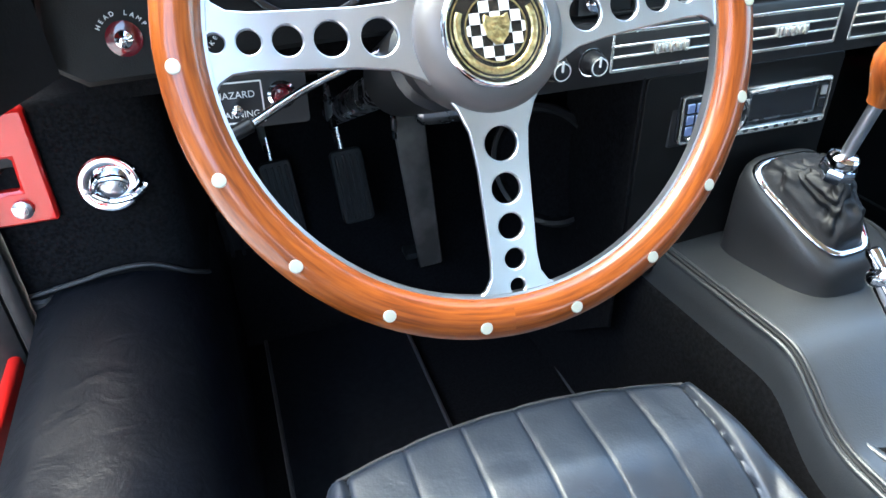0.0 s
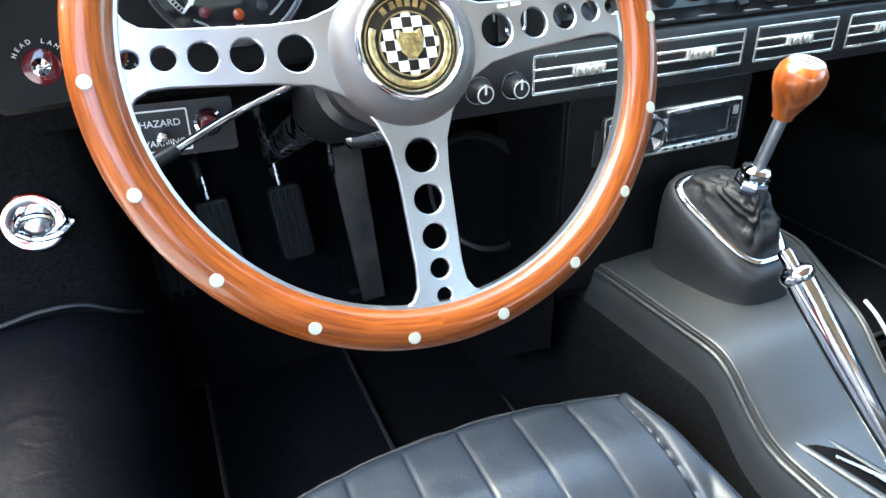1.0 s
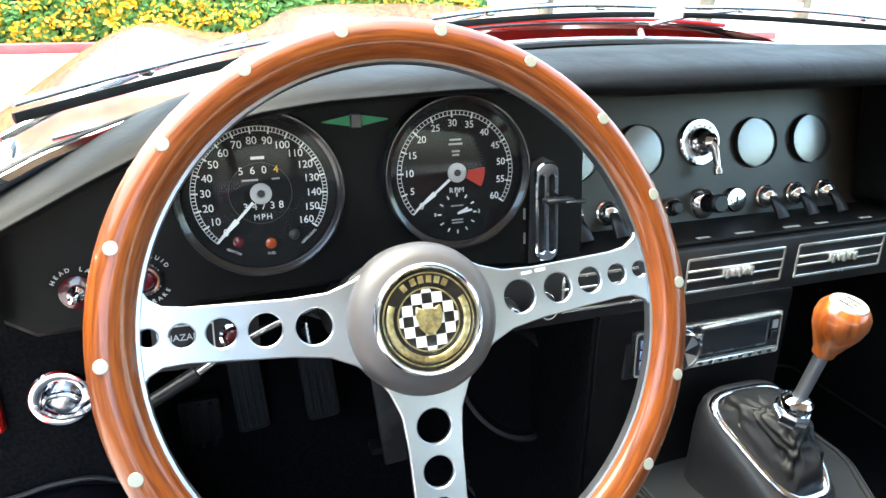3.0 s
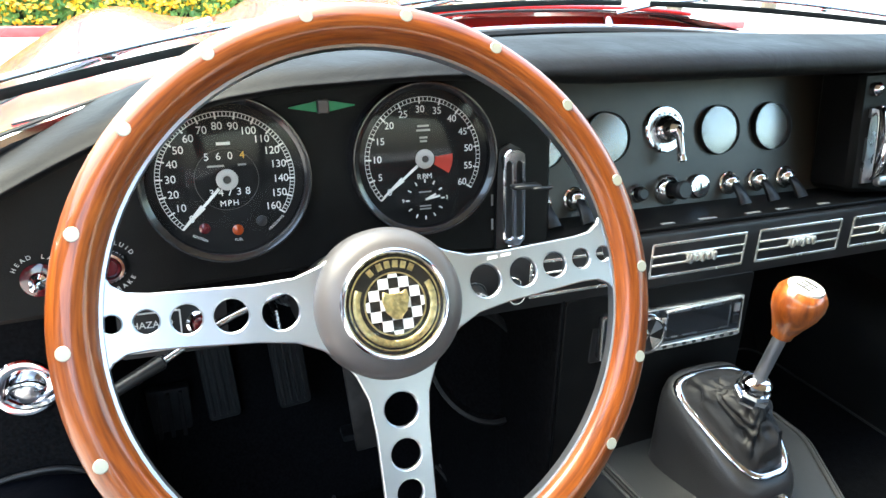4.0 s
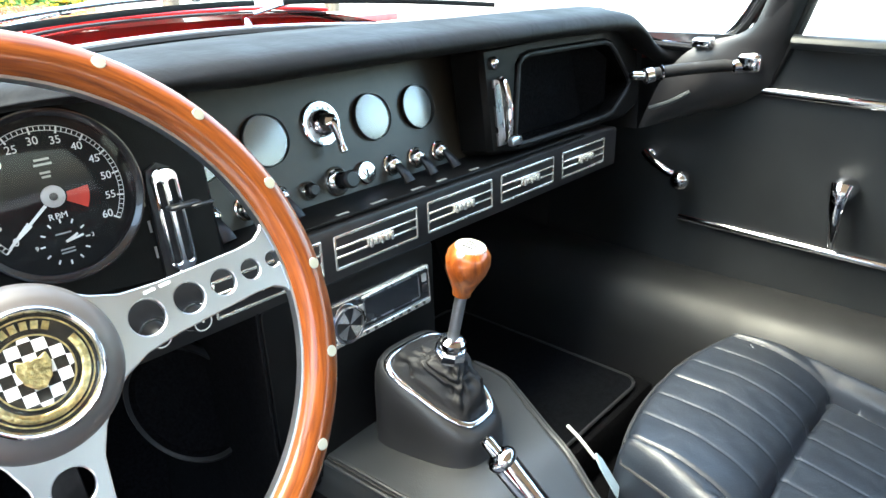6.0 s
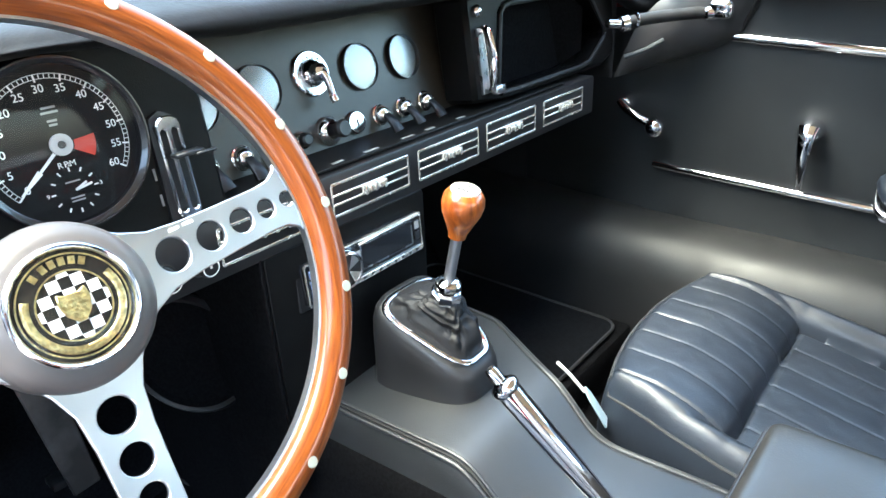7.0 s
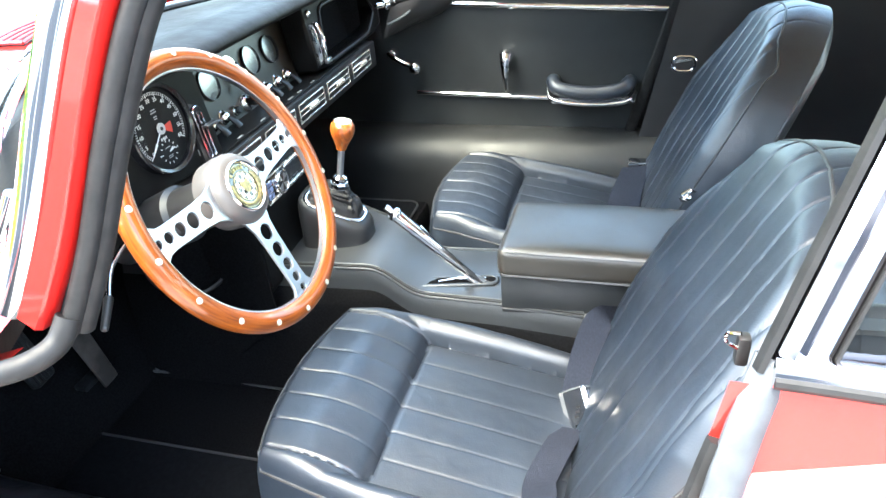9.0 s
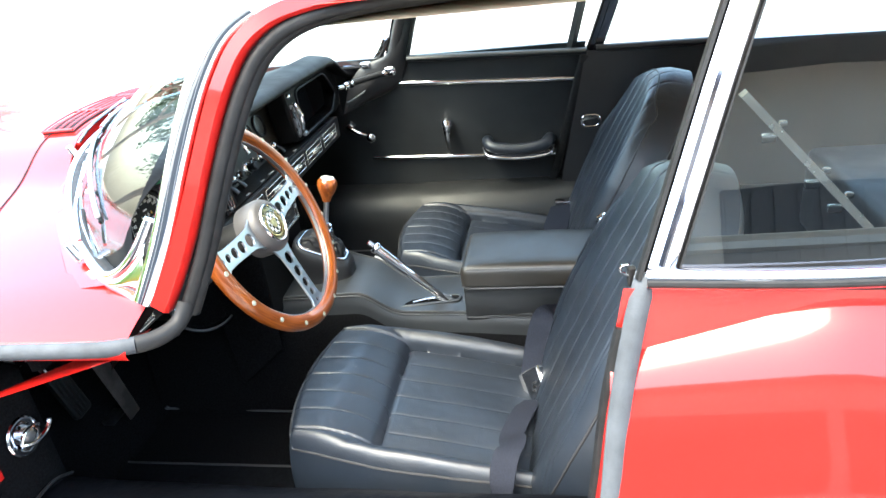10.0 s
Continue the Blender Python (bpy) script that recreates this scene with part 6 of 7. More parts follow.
for i in range(2):
    for j in range(3):
        bm = bmesh.new()
        box(bm, (-0.080 + 0.0105 * i, 0.012 - 0.0115 * j, 0.0090), (0.0085, 0.0095, 0.002), 0.0008, 1, RD)
        part("key", bm, KEYBLUE, radio)
for i in range(8):
    bm = bmesh.new()
    box(bm, (-0.012 + 0.0125 * i, -0.0198, 0.0112), (0.0045, 0.0030, 0.0010), m=RD)
    part("key", bm, PLASTIC, radio)
for z_ in (0.010, -0.003):
    bm = bmesh.new()
    box(bm, (0.080, z_, 0.0095), (0.008, 0.010, 0.002), 0.0008, 1, RD)
    part("side_key", bm, GREY if z_ > 0 else PLASTIC, radio)

# speaker in the footwell side
spk = thing("speaker", (-0.13, 0.33, 0.55), "round black loudspeaker on the footwell side", "speaker")
SM = axes((-0.168, 0.285, 0.545), (0.55, -0.835, 0), (0.05, 0.03, 1))
bm = bmesh.new()
lathe(bm, [(0.078, -0.02), (0.078, 0.006), (0.074, 0.010), (0.069, 0.008), (0.066, 0.002), (0.03, 0.000), (0, 0.001)], SM, 48)
part("grille", bm, CARPET, spk)
bm = bmesh.new()
lathe(bm, [(0.0785, 0.002), (0.0785, 0.007), (0.0745, 0.0108), (0.0700, 0.009), (0.0690, 0.004)], SM, 48)
part("rim", bm, PLASTIC, spk)

# gear lever housing
gear = thing("gear_lever", (0.015, 0.05, 0.5), "wooden-knobbed gear lever in a leather boot with a chrome ring", "gear lever")


def oval(a, ex):
    c, q = math.cos(a), math.sin(a)
    return math.copysign(abs(c) ** ex, c), math.copysign(abs(q) ** ex, q)


def housing_pt(u, grow, rise):
    """grow: metres beyond the boot ring; rise: 0 on the tunnel, 1 at the ring's plane."""
    px, py = oval(2 * math.pi * u, 2 / 3.6)
    x = 0.0165 - 0.003 * py + (0.0385 + 0.0115 * py + grow) * px
    y = 0.0595 + (0.0500 + grow * (1.0 if py < 0 else 1.4)) * py
    top = 0.5500 + 0.60 * (y - 0.02)
    base = tun(y)[0] - 0.003
    return Vector((x, y, base * (1 - rise) + top * rise))


HOUSING = [(0.0150, 0.00), (0.0135, 0.06), (0.0128, 0.30), (0.0124, 0.60), (0.0115, 0.78), (0.0095, 0.89), (0.0065, 0.965), (0.0025, 0.995), (-0.004, 1.0)]
bm = bmesh.new()
grid(bm, lambda u, v: housing_pt(u, *HOUSING[round(v * 8)]), 72, 8, True)
part("housing", bm, VINYL, gear, "moulded black gear lever housing", 70)
bm = bmesh.new()
tube(bm, [housing_pt(k / 60, 0.0150, 0.02) for k in range(60)], 0.0022, 6, True)
part("base_welt", bm, PIPE, gear)


def ring_pt(k, n=40, s=1.0, lift=0.0):
    px, py = oval(2 * math.pi * k / n, 2 / 4.0)
    x = 0.0165 - 0.004 * py + (0.0385 + 0.0125 * py) * px * s
    y = 0.0585 + 0.0485 * py * s
    return Vector((x, y, 0.551 + 0.60 * (y - 0.02) + lift))


bm = bmesh.new()
sweep(bm, [ring_pt(k) for k in range(40)], circle(0.005, 10, 0.0035), True)
part("boot_ring", bm, CHROME, gear, "chrome boot ring")
COL = Vector((0.014, 0.046, 0.618))


def boot_pt(u, v):
    base = ring_pt(u * 40, 40, 0.96, -0.002)
    a = 2 * math.pi * u
    top = COL + Vector((0.013 * math.cos(a), 0.013 * math.sin(a), -0.002))
    f = v ** 0.8
    p = base.lerp(top, f)
    p.z += 0.010 * math.sin(math.pi * f) * (1 - f)
    w = math.sin(math.pi * min(1, f * 1.04)) ** 0.6
    n3 = noise.noise(Vector((math.cos(a) * 1.6 + 2, math.sin(a) * 1.6, v * 3.4 + a * 0.25)))
    n4 = noise.noise(Vector((math.cos(a) * 4 + 4, math.sin(a) * 4, v * 8)))
    fold = abs(math.sin(2.6 * math.pi * v + 3.2 * n3 + 1.6 * math.sin(a * 2 + 0.5))) ** 1.3
    return p + (0.007 * n3 + 0.0022 * n4 + 0.0045 * fold - 0.002) * w * Vector((math.cos(a), math.sin(a), 0.45))


bm = bmesh.new()
grid(bm, boot_pt, 96, 36, True)
part("boot", bm, BOOT, gear, "creased black leather boot", 70)
KN = Vector((0.019, 0.024, 0.723))
m = aim(COL, KN)
bm = bmesh.new()
lathe(bm, [(0.0100, 0.006), (0.0145, 0.0075), (0.0150, 0.010), (0.0145, 0.0145), (0.0100, 0.018), (0, 0.018)], m, 28)
part("collar", bm, CHROME, gear)
bm = bmesh.new()
lathe(bm, [(0.009, -0.012), (0.0172, -0.008), (0.0178, -0.004), (0.0178, 0.002), (0.0160, 0.005), (0.010, 0.006)], m, 8)
part("lock_nut", bm, CHROME, gear, "faceted chrome nut", 20)
L = (KN - COL).length
bm = bmesh.new()
lathe(bm, [(0.0062, 0.01), (0.0062, L - 0.03)], m, 18)
part("rod", bm, ALLOY, gear)
bm = bmesh.new()
lathe(bm, [(0, L - 0.036), (0.0095, L - 0.036), (0.0105, L - 0.030), (0.015, L - 0.020), (0.0210, L - 0.006), (0.0226, L + 0.004), (0.0212, L + 0.012), (0.0170, L + 0.0175), (0.0150, L + 0.0185)], m, 36)
knob = part("knob", bm, KNOBWOOD, gear, "varnished wooden knob", 60)
bm = bmesh.new()
lathe(bm, [(0.0162, L + 0.0172), (0.0150, L + 0.0198), (0, L + 0.0208)], m, 32)
part("shift_plate", bm, material("pale_disc", (0.42, 0.41, 0.38), 0.5, vary=0.3, scale=260),  knob, "pale disc with a shift pattern")
for px in (-0.006, 0, 0.006):
    bm = bmesh.new()
    box(bm, (px, 0, L + 0.0206), (0.0011, 0.013, 0.0008), m=m)
    part("pattern_line", bm, PLASTIC, knob)
bm = bmesh.new()
box(bm, (0, 0, L + 0.0206), (0.014, 0.0011, 0.0008), m=m)
part("pattern_line", bm, PLASTIC, knob)

hb = thing("handbrake", (-0.04, -0.2, 0.45), "chrome fly-off handbrake lever rising from the tunnel", "handbrake")
B0, B1 = Vector((-0.034, -0.238, 0.441)), Vector((-0.086, -0.080, 0.632))
d = (B1 - B0).normalized()
bm = bmesh.new()
lathe(bm, [(0.006, 0), (0.0078, 0.02), (0.0090, 0.08), (0.0112, 0.150), (0.0118, 0.222), (0.0105, 0.229), (0, 0.230)], aim(B0, B1), 28)
part("lever_arm", bm, CHROME, hb, "tapered chrome lever")
bm = bmesh.new()
lathe(bm, [(0.0118, 0.222), (0.0134, 0.225), (0.0136, 0.229), (0.0115, 0.232), (0.008, 0.234)], aim(B0, B1), 28)
box(bm, (0, 0, 0.2285), (0.030, 0.0052, 0.0052), 0.0015, 2, aim(B0, B1))
part("collar", bm, CHROME, hb)
bm = bmesh.new()
lathe(bm, [(0.0060, 0.230), (0.0060, 0.246), (0.0048, 0.249), (0, 0.249)], aim(B0, B1), 20)
part("button", bm, CHROME, hb)
SLOT = axes((-0.039, -0.186, 0.4535), (0.978, 0.21, 0.0), (-0.21, 0.978, 0.0))
slot = rounded(-0.0125, -0.076, 0.0125, 0.076, 0.0122, 6)


def slot_rim(u, v):
    """Soft moulded lip that rolls over into the slot."""
    k = u * len(slot)
    x, y = slot[int(k) % len(slot)]
    a = math.pi * v
    f = 1.0 + 0.004 * math.cos(a) / 0.0125
    g_ = 1.0 + 0.004 * math.cos(a) / 0.076
    return SLOT @ Vector((x * f, y * g_, 0.0032 * math.sin(a) - 0.0015))


bm = bmesh.new()
grid(bm, slot_rim, len(slot), 8, True)
part("slot_frame", bm, TUNNEL, hb, "raised slot rim", 80)
# Flat dark plate on the tunnel stands in for the slot's shaded depth
bm = bmesh.new()
prism(bm, slot, 0.002, SLOT @ Matrix.Translation((0, 0, 0.0006)))
part("slot_shade_plate", bm, CARPET, hb)
for k in range(3):
    bm = bmesh.new()
    tube(bm, smooth_path([SLOT @ Vector(q) for q in ((0.003 * k - 0.003, 0.034 - 0.010 * k, 0.002), (0.003 - 0.002 * k, -0.012, 0.005), (0.002 * k - 0.002, -0.055, 0.003))], 4), 0.0014, 6)
    part("cable_strand", bm, STEEL, hb)
bm = bmesh.new()
prism(bm, [(-0.012, -0.008), (0.030, -0.010), (0.038, 0.002), (0.030, 0.008), (-0.010, 0.012)], 0.005, axes((-0.034, -0.235, 0.450), (-0.17, 0.76, 0.62), (0.2, -0.62, 0.76)), bevel=0.001)
part("pivot", bm, STEEL, hb)

# armrest
arm = thing("armrest", (-0.01, -0.42, 0.45), "padded black leather armrest on a console box", "armrest")
bm = bmesh.new()
box(bm, (-0.010, -0.455, 0.472), (0.166, 0.35, 0.085), 0.006, 2)
part("box", bm, TUNNEL, arm)


def soft_box(bm, c, s, r, nx=16, ny=24, bulge=0.008):
    """Upholstered block: rounded edges and a slightly domed top."""
    t = bmesh.new()
    bmesh.ops.create_cube(t, size=1, matrix=Matrix.Diagonal((*s, 1)))
    bmesh.ops.bevel(t, geom=t.edges[:], offset=r, segments=5, profile=0.5, affect="EDGES")
    long = [e for e in t.edges if e.calc_length() > 0.03]
    bmesh.ops.subdivide_edges(t, edges=long, cuts=7, use_grid_fill=True)
    for v in t.verts:
        if v.co.z > 0:
            fx, fy = max(0, 1 - (2 * v.co.x / s[0]) ** 2), max(0, 1 - (2 * v.co.y / s[1]) ** 2)
            v.co.z += bulge * fx ** 0.5 * fy ** 0.5
    bmesh.ops.translate(t, vec=c, verts=t.verts)
    return join(bm, t)


bm = bmesh.new()
soft_box(bm, (-0.018, -0.445, 0.543), (0.188, 0.335, 0.056), 0.018, bulge=0.008)
part("pad", bm, LID, arm, "padded leather lid", 70)
bm = bmesh.new()
tube(bm, [(x - 0.018, y - 0.445, 0.522) for x, y in rounded(-0.0912, -0.1648, 0.0912, 0.1648, 0.018)], 0.0032, 6, True)
part("piping", bm, PIPE, arm)
bm = bmesh.new()
tube(bm, [(x - 0.018, y - 0.445, 0.5655) for x, y in rounded(-0.0890, -0.1627, 0.0890, 0.1627, 0.018)], 0.0020, 6, True)
part("piping", bm, PIPE, arm)
for zz in (0.440, 0.512):
    bm = bmesh.new()
    tube(bm, [(-0.0935, -0.283, zz), (-0.0938, -0.45, zz - 0.001), (-0.0935, -0.62, zz)], 0.0018, 6)
    part("box_welt", bm, PIPE, arm)


# ---- seats ----
def flute(x, pitch):
    """Pillow of one flute: 0 at the crown, -1 in the seam."""
    f = abs((x / pitch) % 1 - 0.5) * 2
    return -(0.35 * f ** 4 + 0.65 * max(0.0, (f - 0.88) / 0.12) ** 2)


def roll(d, w, h):
    """Height of an upholstered roll at distance d from its seam."""
    s = max(0.0, min(1.0, d / w))
    return h * math.sqrt(max(0.0, 1 - (1 - s) ** 2.6)) if d > 0 else 0.0


def seam(d, w=0.0026):
    return math.exp(-(d / w) ** 2)


def seat(name, loc, label, out=0.0):
    s = thing(name, loc, label, "car seat", "front seats")
    ox, oy = loc[0], loc[1]
    HW, FRONT, REAR = 0.214, 0.0, -0.515
    IN, FI, PITCH = 0.156, -0.195, 0.052

    def cushion_pt(u, v):
        a, b = u * 2 - 1, v * 2 - 1
        k = 0.55 if b < 0 else 0.25
        x = HW * a * math.sqrt(max(0, 1 - k * b * b / 2))
        yc, hl = (FRONT + REAR) / 2, (FRONT - REAR) / 2
        y = yc - hl * b * math.sqrt(max(0, 1 - k * a * a / 2))
        edge = min((1 - abs(a)) * HW, (1 - abs(b)) * hl)
        t = min(1, edge / 0.040)
        prof = math.sqrt(max(0, 1 - (1 - t) ** 2.6))
        sink = 0.072 * max(0, (-0.10 - y) / 0.40) ** 1.2
        top = 0.430 - sink
        dx, dy = abs(x) - IN, y - FI
        side_h, front_h = roll(dx, 0.045, 0.037), roll(dy, 0.130, 0.040)
        top += max(side_h, front_h) + 0.10 * min(side_h, front_h)
        top += (0.0019 if dy < 0 else 0.0024) * flute(x, PITCH) if dx < 0 else 0.0
        top -= 0.0045 * seam(dx) + (0.005 * seam(dy, 0.0035) if dx < 0 else 0)
        top += 0.0012 * noise.noise(Vector((x * 12 + ox * 9, y * 12, 1.7))) + 0.0006 * noise.noise(Vector((x * 45, y * 45 + ox * 20, 4.2)))
        z = 0.30 + (top - 0.30) * prof
        return Vector((ox + x, oy + y, z))

    bm = bmesh.new()
    grid(bm, cushion_pt, 230, 130)
    part("cushion", bm, SEAT, s, "fluted black leather cushion", 80)
    bm = bmesh.new()
    pts = []
    n = 80
    for i in range(n + 1):
        f = i / n
        if f < 0.35:
            u, v = 0.03, 0.95 - (0.95 - 0.04) * f / 0.35
        elif f < 0.65:
            u, v = 0.03 + 0.94 * (f - 0.35) / 0.30, 0.04
        else:
            u, v = 0.97, 0.04 + 0.91 * (f - 0.65) / 0.35
        pts.append(cushion_pt(u, v) + Vector((0, 0, 0.001)))
    tube(bm, pts, 0.0024, 6)
    part("piping", bm, PIPE, s)
    bm = bmesh.new()
    box(bm, (ox, oy - 0.24, 0.275), (0.38, 0.42, 0.07), 0.02, 3)
    part("base", bm, VINYL, s)
    for q in (-1, 1):
        bm = bmesh.new()
        box(bm, (ox + q * 0.15, oy - 0.22, 0.225), (0.03, 0.42, 0.03), 0.004)
        part("runner", bm, STEEL, s)

    # backrest: v runs up, u across
    P0, P1 = Vector((0, -0.485, 0.335)), Vector((0, -0.735, 0.868))
    up = (P1 - P0).normalized()
    nrm = Vector((0, up.z, -up.y))
    H = (P1 - P0).length

    def half(v, a=0.0):
        return (out if a < 0 else 0.0) - 0.045 * max(0.0, 1 - v / 0.24) ** 2 + 0.212 + 0.018 * math.sin(math.pi * min(1, v * 1.15)) - 0.040 * max(0, v - 0.55) / 0.45

    def back_pt(u, v, back=False):
        a, bb = u * 2 - 1, v * 2 - 1
        k = 0.86
        vv = 0.5 + 0.5 * bb * (math.sqrt(max(0, 1 - k * a * a / 2)) if bb > 0 else 1.0)
        x = half(vv, a) * a * math.sqrt(max(0, 1 - k * max(0, bb) ** 2.6 / 2))
        edge = min((1 - abs(a)) * half(vv, a), (1 - v) * H)
        t = min(1, max(0, edge) / 0.062)
        prof = math.sqrt(max(0, 1 - (1 - t) ** 2.0))
        base = P0 + up * (H * vv) + nrm * (0.010 * math.sin(math.pi * vv))
        if back:
            d = -0.050 - 0.035 * prof * (1 - 0.5 * vv)
        else:
            d = -0.050 + 0.086 * prof
            IW = 0.186 - 0.085 * max(0, vv - 0.45)
            dx = abs(x) - IW - (out if x < 0 else 0.0)
            d += 0.012 * (min(abs(x), 0.2) / 0.2) ** 2 * prof + roll(dx, 0.025, 0.007) * prof
            if dx < 0:
                p = IW / 3
                d += 0.0052 * flute(x + p / 2, p) * prof
            d -= 0.0045 * seam(dx) * prof
            d += prof * 0.0022 * noise.noise(Vector((x * 10 + ox * 7, vv * 6, 3.1))) + prof * 0.0008 * noise.noise(Vector((x * 40, vv * 22 + ox * 20, 9.2)))
        p = base + nrm * d
        return Vector((ox + x, oy + p.y, p.z))

    bm = bmesh.new()
    grid(bm, lambda u, v: back_pt(u, v), 230, 80)
    part("backrest", bm, SEAT, s, "fluted black leather backrest", 80)
    bm = bmesh.new()
    grid(bm, lambda u, v: back_pt(u, v, True), 40, 40)
    part("back_shell", bm, VINYL, s, "", 80)
    bm = bmesh.new()
    path = [back_pt(0.035, 0.03 + 0.90 * k / 30) for k in range(31)] + [back_pt(0.035 + 0.93 * k / 40, 0.955) for k in range(1, 40)] + [back_pt(0.965, 0.93 - 0.90 * k / 30) for k in range(31)]
    tube(bm, path, 0.0022, 6)
    part("piping", bm, PIPE, s)
    for u in (0.0, 1.0):
        bm = bmesh.new()
        tube(bm, [back_pt(u, 0.04 + 0.86 * k / 30) for k in range(31)], 0.0022, 6)
        part("piping", bm, PIPE, s)
    return s


seat("driver_seat", (-0.335, 0.028, 0.2), "black leather bucket seat with fluted cushion and backrest", 0.045)
seat("passenger_seat", (0.345, -0.030, 0.2), "black leather bucket seat beyond the tunnel")

# seat belt on the driver's seat
belt = thing("seat_belt", (-0.26, -0.43, 0.40), "black webbing belt with a chrome buckle on the driver's seat", "seat belt")
strap = [(-0.024, -0.0012), (0.024, -0.0012), (0.024, 0.0012), (-0.024, 0.0012)]
bm = bmesh.new()
sweep(bm, smooth_path([(-0.128, -0.47, 0.38), (-0.140, -0.472, 0.470), (-0.165, -0.452, 0.482), (-0.195, -0.436, 0.436), (-0.240, -0.428, 0.398)], 6), strap, up=(-0.55, 0.25, 0.80))
part("webbing", bm, BELT, belt)
bm = bmesh.new()
sweep(bm, smooth_path([(-0.292, -0.424, 0.372), (-0.345, -0.410, 0.384), (-0.42, -0.396, 0.398), (-0.480, -0.402, 0.432), (-0.520, -0.392, 0.436), (-0.550, -0.385, 0.400), (-0.560, -0.382, 0.34)], 6), strap, up=(-0.1, 0.25, 1))
part("webbing", bm, BELT, belt)
KM = axes((-0.270, -0.430, 0.386), (0.60, 0.295, 0.55), (0.206, 0.626, -0.56))
bm = bmesh.new()
prism(bm, rounded(-0.037, -0.028, 0.037, 0.028, 0.004, 3), 0.016, KM, bevel=0.002)
buckle = part("buckle", bm, CHROME, belt, "chrome buckle")
# Lid colour is darkened and blued in place of the dark reflections on chrome
bm = bmesh.new()
prism(bm, rounded(-0.034, -0.025, 0.034, 0.016, 0.003, 3), 0.003, KM @ Matrix.Translation((0, 0, 0.003)), bevel=0.001)
part("buckle_lid", bm, material("dark_reflection_steel", (0.16, 0.175, 0.21), 0.16, metal=1.0), buckle, "polished lid toned dark for its reflection")
for k in range(3):
    bm = bmesh.new()
    box(bm, (-0.007 + 0.007 * k, -0.002 - 0.004 * k, 0.0034), (0.0035, 0.008, 0.0006), m=KM)
    part("print_bar", bm, PLASTIC, buckle)

pbelt = thing("seat_belt", (0.30, -0.52, 0.42), "dark blue-black webbing belt lying across the passenger seat", "seat belt")
bm = bmesh.new()
sweep(bm, smooth_path([(0.16, -0.505, 0.44), (0.22, -0.49, 0.425), (0.32, -0.475, 0.418), (0.42, -0.48, 0.425), (0.50, -0.50, 0.45)], 6), [(-0.038, -0.0015), (0.038, -0.0015), (0.038, 0.0015), (-0.038, 0.0015)], up=(0, 0.3, 1))
part("webbing", bm, BELT, pbelt)
bm = bmesh.new()
box(bm, (0.515, -0.50, 0.455), (0.03, 0.045, 0.012), 0.003, 2)
part("buckle", bm, CHROME, pbelt)

socket = thing("belt_socket", (0.105, -0.60, 0.58), "round chrome belt anchor beside the armrest", "belt anchor")
bm = bmesh.new()
lathe(bm, [(0.011, 0), (0.012, 0.005), (0.010, 0.009), (0.006, 0.010), (0.005, 0.007), (0, 0.006)], pose(0.098, -0.585, 0.575, -20, 10, 0), 28)
part("boss", bm, CHROME, socket)
bm = bmesh.new()
tube(bm, smooth_path([(0.088, -0.575, 0.588), (0.098, -0.590, 0.594), (0.108, -0.600, 0.588)], 4), 0.004, 8)
part("bail", bm, CHROME, socket)

tag = thing("plastic_tag", (0.165, -0.06, 0.36), "pale blue plastic tag on a cord beside the passenger seat", "tag")
bm = bmesh.new()
prism(bm, [(-0.010, -0.03), (0.010, -0.03), (0.008, 0.015), (0.003, 0.028), (-0.003, 0.028), (-0.008, 0.015)], 0.003, pose(0.150, -0.075, 0.435, 60, 0, 25), bevel=0.0008)
part("label", bm, material("pale_blue_plastic", (0.45, 0.62, 0.72), 0.4, vary=0.05, scale=40), tag)
bm = bmesh.new()
tube(bm, smooth_path([(0.146, -0.060, 0.450), (0.143, -0.040, 0.470), (0.146, -0.02, 0.478)], 4), 0.0022, 6)
part("cord", bm, WHITE, tag)

striker = thing("door_striker", (-0.63, -0.56, 0.82), "small chrome door striker on the rear post", "striker")
bm = bmesh.new()
box(bm, (-0.622, -0.574, 0.826), (0.012, 0.010, 0.026), 0.003, 2, None)
part("plate", bm, PLASTIC, striker)
bm = bmesh.new()
tube(bm, smooth_path([(-0.630, -0.570, 0.846), (-0.626, -0.562, 0.842), (-0.625, -0.562, 0.834), (-0.627, -0.570, 0.830)], 4), 0.0016, 8)
part("loop", bm, CHROME, striker)

release = thing("seat_release", (0.58, -0.62, 0.72), "oval chrome recess on the rear side trim", "release catch")
RL = axes((0.641, -0.590, 0.655), (0, -1, 0), (-0.1, 0, 1))
bm = bmesh.new()
prism(bm, rounded(-0.030, -0.022, 0.030, 0.022, 0.020, 6), 0.008, RL, [rounded(-0.022, -0.014, 0.022, 0.014, 0.013, 6)], bevel=0.002)
part("rim", bm, CHROME, release)
bm = bmesh.new()
prism(bm, rounded(-0.024, -0.016, 0.024, 0.016, 0.014, 6), 0.004, RL @ Matrix.Translation((0, 0, -0.003)))
part("dish", bm, BRIGHT, release)

prop = thing("luggage_rail", (-0.3, -0.9, 0.82), "slanting chrome rail with clips in the luggage space", "rail")
A0, A1 = Vector((-0.30, -0.766, 0.954)), Vector((-0.30, -1.06, 0.628))
bm = bmesh.new()
sweep(bm, [A0, A1], [(-0.006, -0.010), (0.006, -0.010), (0.006, 0.010), (-0.006, 0.010)], up=(1, 0, 0))
part("bar", bm, BRIGHT, prop)
